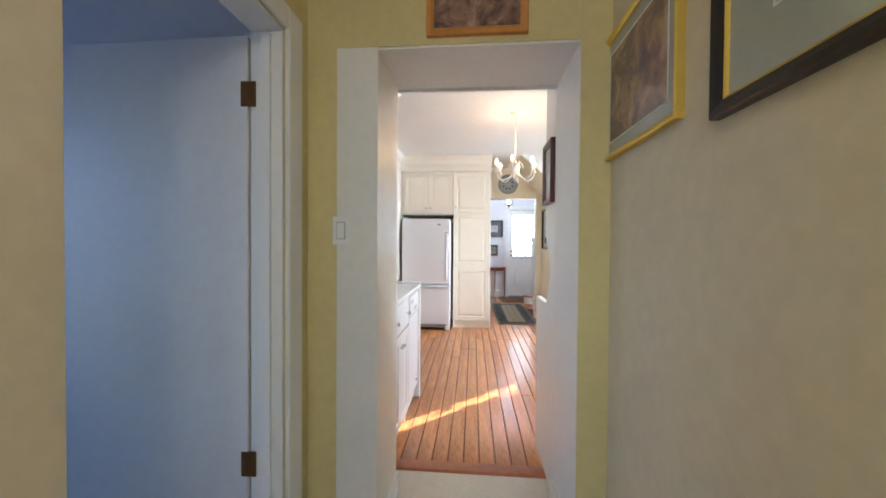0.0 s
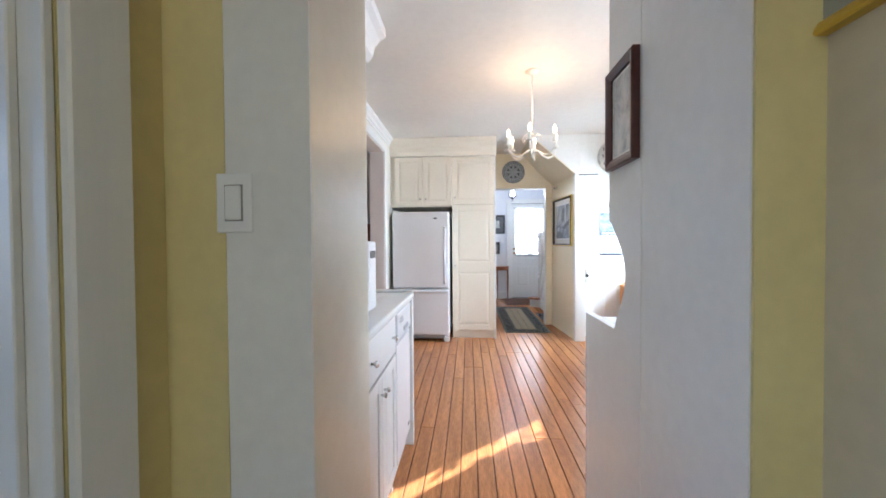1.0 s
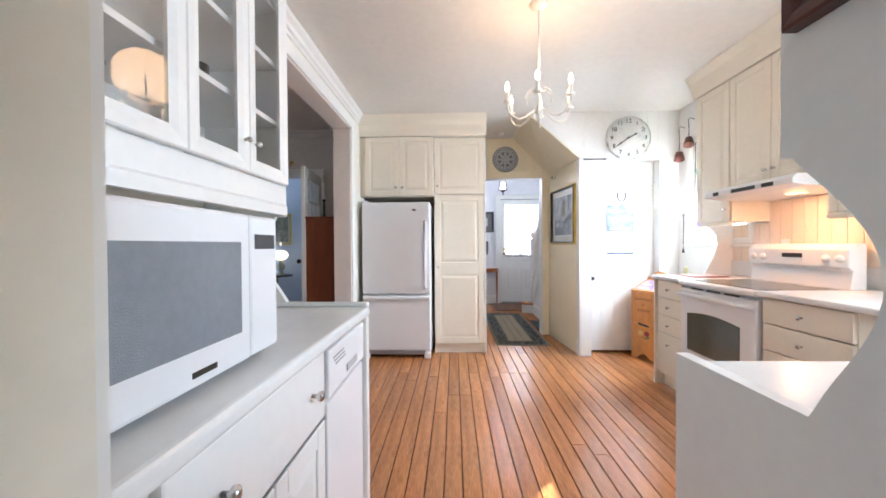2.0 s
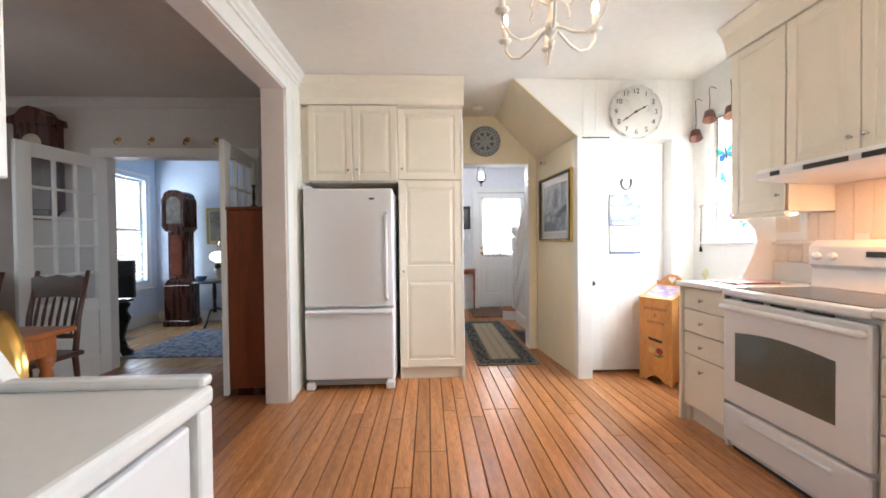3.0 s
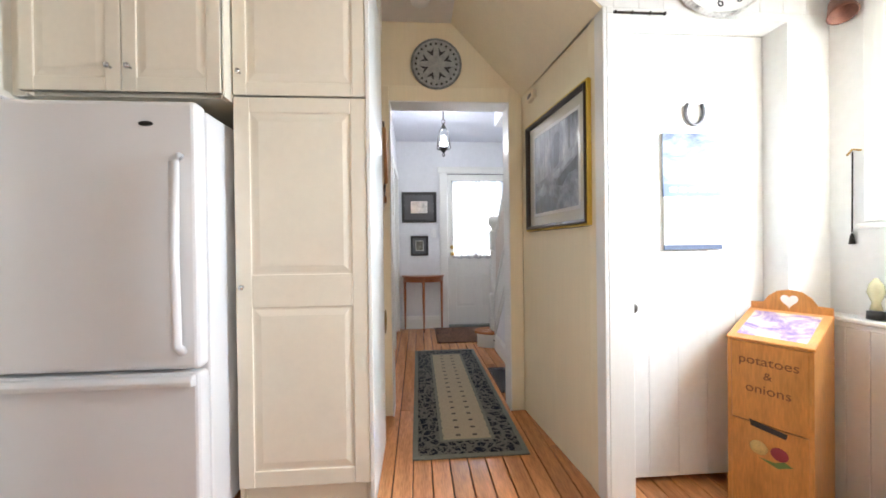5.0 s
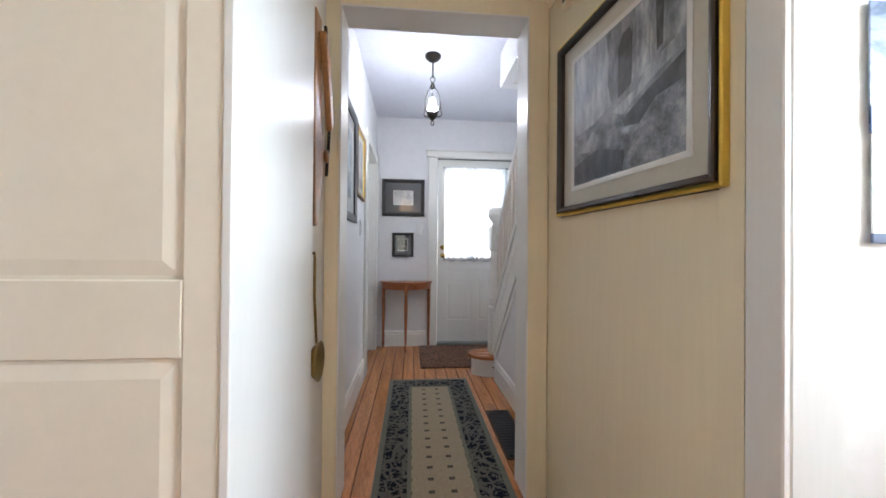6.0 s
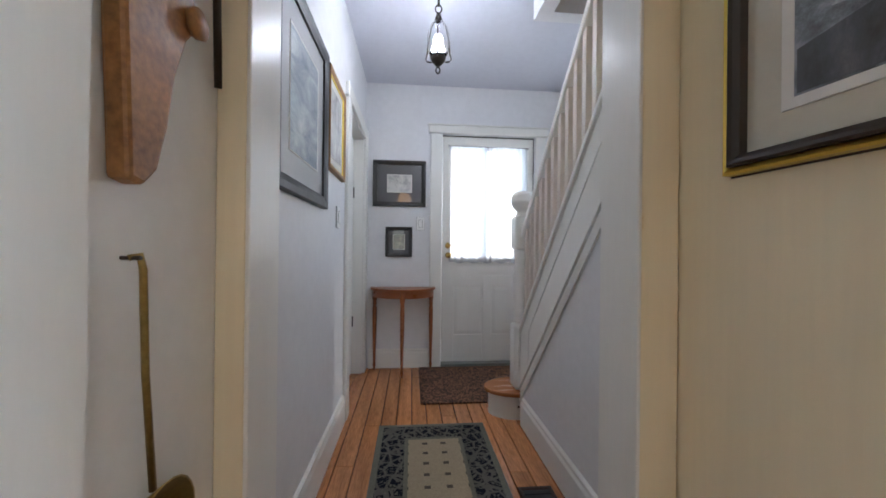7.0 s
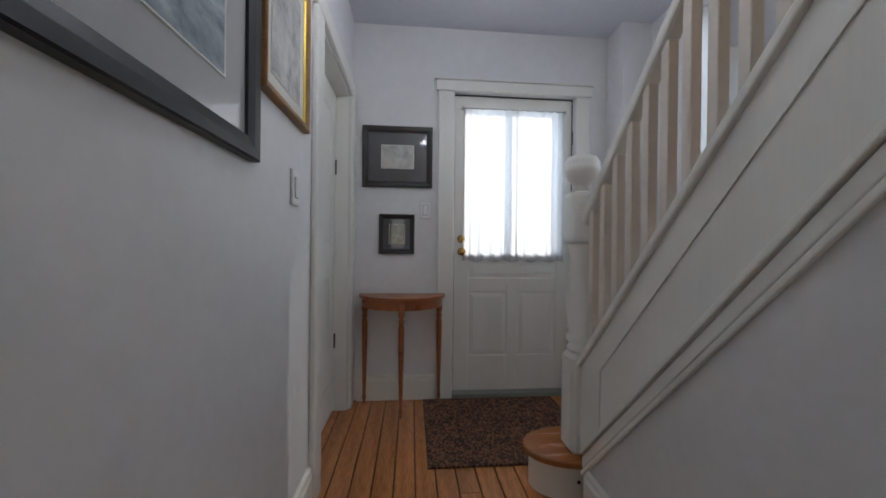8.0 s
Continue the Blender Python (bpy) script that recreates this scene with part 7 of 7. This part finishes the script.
def regulator():
    ob = thing("regulator_clock", (-3.28, 6.1, 1.5), "dark carved wooden wall clock beside the double doors", "clock")
    part("case", box_bm(-3.44, -3.12, 5.98, 6.119, 1.55, 2.34, 0.006), DARKWOOD, ob)
    part("pediment", prism_bm([(-3.48, 2.34), (-3.08, 2.34), (-3.09, 2.40), (-3.16, 2.42), (-3.21, 2.48), (-3.28, 2.50), (-3.35, 2.48), (-3.40, 2.42), (-3.47, 2.40)], "y", 5.96, 6.119, 0.004), DARKWOOD, ob)
    part("dial", lathe_bm([(0, 0), (0.09, 0), (0.085, 0.004), (0, 0.005)], sides=28, m=pose(-3.28, 5.979, 2.16, 90)), MAT_BEIGE, ob)
    part("foot", prism_bm([(-3.42, 1.5495), (-3.14, 1.5495), (-3.2, 1.49), (-3.28, 1.46), (-3.36, 1.49)], "y", 6.0, 6.119, 0.004), DARKWOOD, ob)


regulator()
side = thing("sideboard", (-3.9, 5.7, 0), "dark wooden sideboard in the dining room corner", "sideboard")
part("carcass", box_bm(-4.27, -3.75, 4.95, 6.08, 0.08, 0.92, 0.006), DARKWOOD, side)
part("top", box_bm(-4.27, -3.73, 4.93, 6.09, 0.921, 0.95, 0.006), DARKWOOD, side)
for y in (5.0, 6.0):
    for x in (-4.22, -3.8):
        part("foot", box_bm(x - 0.03, x + 0.03, y - 0.03, y + 0.03, 0, 0.0795), DARKWOOD, side)


# ---- living room ----
def sash_window(name, x, y0, y1, z0, z1, label):
    w = thing(name, (x, (y0 + y1) / 2, z0), label, "window", kind="structure")
    cy, cz, ww, hh = (y0 + y1) / 2, (z0 + z1) / 2, y1 - y0, z1 - z0
    part("window_frame", placed(ring_bm(ww, hh, 0.045, 0, 0.05), pose(x, cy, cz, 0, 0, 90)), TRIM, w)
    part("meeting_rail", box_bm(x - 0.04, x - 0.005, y0 + 0.04, y1 - 0.04, cz - 0.02, cz + 0.02, 0.003), TRIM, w)
    part("casing", placed(ring_bm(ww + 0.18, hh + 0.18, 0.085, 0, 0.02), pose(x + 0.062, cy, cz, 0, 0, 90)), TRIM, w)
    part("window_sill", box_bm(x, x + 0.11, y0 - 0.12, y1 + 0.12, z0 - 0.125, z0 - 0.095, 0.006), TRIM, w)
    g = part("pane", box_bm(x - 0.03, x - 0.027, y0 + 0.04, y1 - 0.04, z0 + 0.04, z1 - 0.04), GLASS, w)
    g.visible_shadow = False
    return w


w2 = sash_window("window_2", -4.06, 7.58, 8.24, 0.68, 2.22, "white sash window with a slatted blind over its lower half")
for i in range(14):
    part("blind_slat", placed(box_bm(-0.29, 0.29, -0.02, 0.02, -0.0015, 0.0015), pose(-4.035, 7.91, 0.75 + i * 0.05, 0, 0, 90) @ pose(0, 0, 0, 38)), WHITE, w2)
w3 = sash_window("window_3", -4.34, 3.6, 4.8, 0.85, 2.15, "white dining room sash window")


def tall_clock():
    cx, cy = -3.42, 8.15
    ob = thing("longcase_clock", (cx, cy, 0), "dark mahogany longcase clock with an arched hood", "clock")
    part("base", box_bm(cx - 0.25, cx + 0.25, cy - 0.14, cy + 0.14, 0.09, 0.62, 0.008), DARKWOOD, ob)
    part("plinth", box_bm(cx - 0.27, cx + 0.27, cy - 0.155, cy + 0.155, 0.0, 0.089, 0.01), DARKWOOD, ob)
    part("base_moulding", prism_bm([(cx - 0.25, 0.62), (cx + 0.25, 0.62), (cx + 0.18, 0.70), (cx - 0.18, 0.70)], "y", cy - 0.13, cy + 0.13), DARKWOOD, ob)
    t = part("trunk", box_bm(cx - 0.175, cx + 0.175, cy - 0.11, cy + 0.11, 0.70, 1.42, 0.006), DARKWOOD, ob)
    part("trunk_door", box_bm(cx - 0.12, cx + 0.12, cy - 0.122, cy - 0.1105, 0.76, 1.36, 0.005), mat("figured_mahogany", (0.15, 0.04, 0.02), 0.2, vary=0.3, scale=4, coat=0.4), t)
    part("neck_moulding", prism_bm([(cx - 0.18, 1.421), (cx + 0.18, 1.421), (cx + 0.25, 1.49), (cx - 0.25, 1.49)], "y", cy - 0.15, cy + 0.12), DARKWOOD, ob)
    hood = [(cx - 0.235, 1.49), (cx + 0.235, 1.49), (cx + 0.235, 1.90), (cx + 0.20, 1.95)] + [(cx + 0.2 * math.cos(a), 1.95 + 0.09 * math.sin(a)) for a in [math.pi * i / 12 for i in range(1, 12)]] + [(cx - 0.2, 1.95), (cx - 0.235, 1.90)]
    h = part("hood", prism_bm(hood, "y", cy - 0.17, cy + 0.12, 0.005), DARKWOOD, ob)
    part("dial", prism_bm([(cx - 0.14, 1.54), (cx + 0.14, 1.54), (cx + 0.14, 1.82)] + [(cx + 0.14 * math.cos(a), 1.82 + 0.12 * math.sin(a)) for a in [math.pi * i / 10 for i in range(1, 10)]] + [(cx - 0.14, 1.82)], "y", cy - 0.176, cy - 0.1705), mat("silvered_dial", (0.26, 0.24, 0.21), 0.25, vary=0.25, scale=12), h)
    for x in (cx - 0.205, cx + 0.205):
        part("column", lathe_bm([(0, 1.50), (0.018, 1.50), (0.014, 1.55), (0.014, 1.83), (0.018, 1.88), (0, 1.881)], (x, cy - 0.188, 0), 12), DARKWOOD, h)
    ob.matrix_world = Matrix.Translation((cx, cy, 0)) @ Matrix.Diagonal((0.74, 0.9, 1, 1))


tall_clock()
tvs = thing("tv_stand", (-3.2, 6.48, 0), "dark scroll-footed side stand", "stand")
part("top", box_bm(-3.50, -2.94, 6.30, 6.66, 0.60, 0.63, 0.008), BLACK, tvs)
for y in (6.33, 6.60):
    part("scroll_leg", prism_bm([(-3.00, 0.60), (-2.95, 0.58), (-2.99, 0.50), (-2.95, 0.42), (-2.99, 0.33), (-3.03, 0.20), (-2.99, 0.10), (-2.93, 0.06), (-2.93, 0.0), (-3.04, 0.0), (-3.11, 0.15), (-3.08, 0.35), (-3.11, 0.60)], "y", y, y + 0.03, 0.004), BLACK, tvs)
part("back_leg", box_bm(-3.48, -3.44, 6.33, 6.64, 0, 0.599), BLACK, tvs)
tv = thing("flat_television", (-3.2, 6.48, 0.63), "small black flat television on the stand", "television")
part("screen", box_bm(-3.24, -2.79, 6.47, 6.50, 0.66, 1.06, 0.006), BLACK, tv)
part("stand", box_bm(-3.11, -2.945, 6.40, 6.56, 0.6305, 0.645, 0.004), BLACK, tv)
part("neck", box_bm(-3.05, -2.99, 6.478, 6.496, 0.6455, 0.665), BLACK, tv)
st = thing("side_table", (-2.9, 8.1, 0), "small black tripod side table", "table")
part("tabletop", lathe_bm([(0, 0.655), (0.27, 0.656), (0.28, 0.668), (0.27, 0.68), (0, 0.68)], (-2.9, 8.08, 0), 28), BLACK, st)
part("column", lathe_bm([(0, 0.2), (0.03, 0.2), (0.02, 0.35), (0.03, 0.5), (0.02, 0.6545), (0, 0.655)], (-2.9, 8.08, 0), 14), BLACK, st)
for i in range(3):
    a = i * math.tau / 3 + 0.5
    part("leg", tube_bm([(-2.9 + r * math.cos(a), 8.08 + r * math.sin(a), z) for r, z in ((0.02, 0.26), (0.12, 0.22), (0.2, 0.08), (0.26, 0.012))], 0.014, 8), BLACK, st)
lmp = thing("table_lamp", (-2.83, 8.1, 0.68), "white glass globe table lamp with a painted urn base, lit", "lamp")
part("urn", lathe_bm([(0, 0.6805), (0.06, 0.681), (0.05, 0.71), (0.03, 0.73), (0.075, 0.81), (0.07, 0.87), (0.03, 0.92), (0.045, 0.945), (0, 0.946)], (-2.83, 8.1, 0), 20), mat("painted_porcelain", (0.55, 0.52, 0.40), 0.2, vary=0.3, scale=14), lmp)
part("shade", lathe_bm([(0, 0.9465), (0.05, 0.947), (0.12, 1.0), (0.13, 1.05), (0.10, 1.10), (0.045, 1.12), (0, 1.121)], (-2.83, 8.1, 0), 24), glow("milk_glass_lit", (1.0, 0.86, 0.62), 0.49), lmp, "glowing milk glass shade")
part("chimney", lathe_bm([(0.03, 1.1215), (0.022, 1.16), (0.022, 1.27), (0.02, 1.27), (0.02, 1.16), (0.028, 1.1215)], (-2.83, 8.1, 0), 14), GLOBE, lmp)
bowl = whole("blue_bowl", lathe_bm([(0.03, 0), (0.06, 0.02), (0.075, 0.07), (0.07, 0.07), (0.055, 0.025), (0, 0.012)], (-3.04, 8.0, 0.6805), 18), BLUECHINA, "blue glazed bowl on the side table", "bowl")
picture(0.42, 0.58, 0.025, GOLD, MAT_BEIGE, 0.03, print_mat("muted_green_print", [(0.12, 0.13, 0.10), (0.30, 0.30, 0.24), (0.48, 0.46, 0.38)], 5), pose(-3.0, 8.449, 1.52), "thin gold-framed muted picture on the blue wall")
rug2 = print_mat("blue_oriental_rug", [(0.03, 0.05, 0.11), (0.06, 0.10, 0.20), (0.30, 0.30, 0.30), (0.08, 0.12, 0.22)], 16, rough=0.95, coat=0.0)
whole("blue_rug", box_bm(-3.0, -1.2, 6.5, 7.75, 0.0005, 0.010, 0.003), rug2, "blue patterned rug on the living room floor", "rug")
reg = whole("floor_vent", boxes((-3.78, -3.52, 7.30, 7.42, 0.0005, 0.006, 0.001)), mat("brown_vent_metal", (0.07, 0.04, 0.025), 0.5, 0.4), "brown metal floor vent near the window", "floor vent")
structure("baseboard_living", boxes((-4.0, -3.982, 6.25, 8.45, 0, 0.16, 0.004), (-3.982, -0.85, 8.432, 8.45, 0, 0.16, 0.004)), TRIM, "white baseboard of the living room", "baseboard")


# ---- floorboards, last ----
def boards(parent_name, label, x0, x1, y0, y1, width, length, seed, material):
    rnd = random.Random(seed)
    ob = thing(parent_name, ((x0 + x1) / 2, (y0 + y1) / 2, 0), label, "floor", kind="structure")
    meshes = {}
    n = round((x1 - x0) / width)
    width = (x1 - x0) / n
    for i in range(n):
        y = y0
        first = rnd.uniform(0.3, 1.0) * length
        while y < y1 - 0.01:
            ln = first if y == y0 else length * rnd.choice((0.6, 0.8, 1.0, 1.2))
            first = length
            if y + ln > y1 - 0.25:
                ln = y1 - y
            ln = round(ln, 1) if y + ln < y1 - 1e-6 else ln
            key = round(ln, 3)
            if key not in meshes:
                bm = box_bm(0.0026, width - 0.0026, 0.001, ln - 0.001, -0.0135, 0.0, 0.0026)
                me = bpy.data.meshes.new("board")
                bm.to_mesh(me)
                bm.free()
                me.materials.append(material)
                meshes[key] = me
            b = new("board", meshes[key])
            b.parent = ob
            b.location = (x0 + i * width - ob.location.x, y - ob.location.y, rnd.uniform(-0.0008, 0.0))
            y += ln
    return ob


boards("floor_kitchen", "orange varnished pine floorboards with dark worn gaps", -0.886, 2.705, 2.295, 6.60, 0.0945, 3.0, 3, BOARD)
boards("floor_hall", "honey varnished pine floorboards of the front hall", 0.437, 1.76, 6.60, 9.07, 0.0945, 3.0, 5, BOARD)
boards("floor_stair", "honey varnished pine floorboards beside the stair", 1.76, 2.61, 8.25, 9.07, 0.0945, 3.0, 6, BOARD)
boards("floor_dining", "varnished pine floorboards of the dining room, shade in their colour", -4.288, -0.886, 2.03, 6.18, 0.0945, 3.0, 7, SHADED_BOARD)
boards("floor_living", "pale varnished floorboards of the living room", -4.0, -0.90, 6.18, 8.45, 0.13, 2.4, 8, mat("pale_pine_floorboard", (0.50, 0.30, 0.14), 0.25, vary=0.15, scale=2.2, stretch=(9, 0.8, 1), per_object=0.1, coat=0.2))
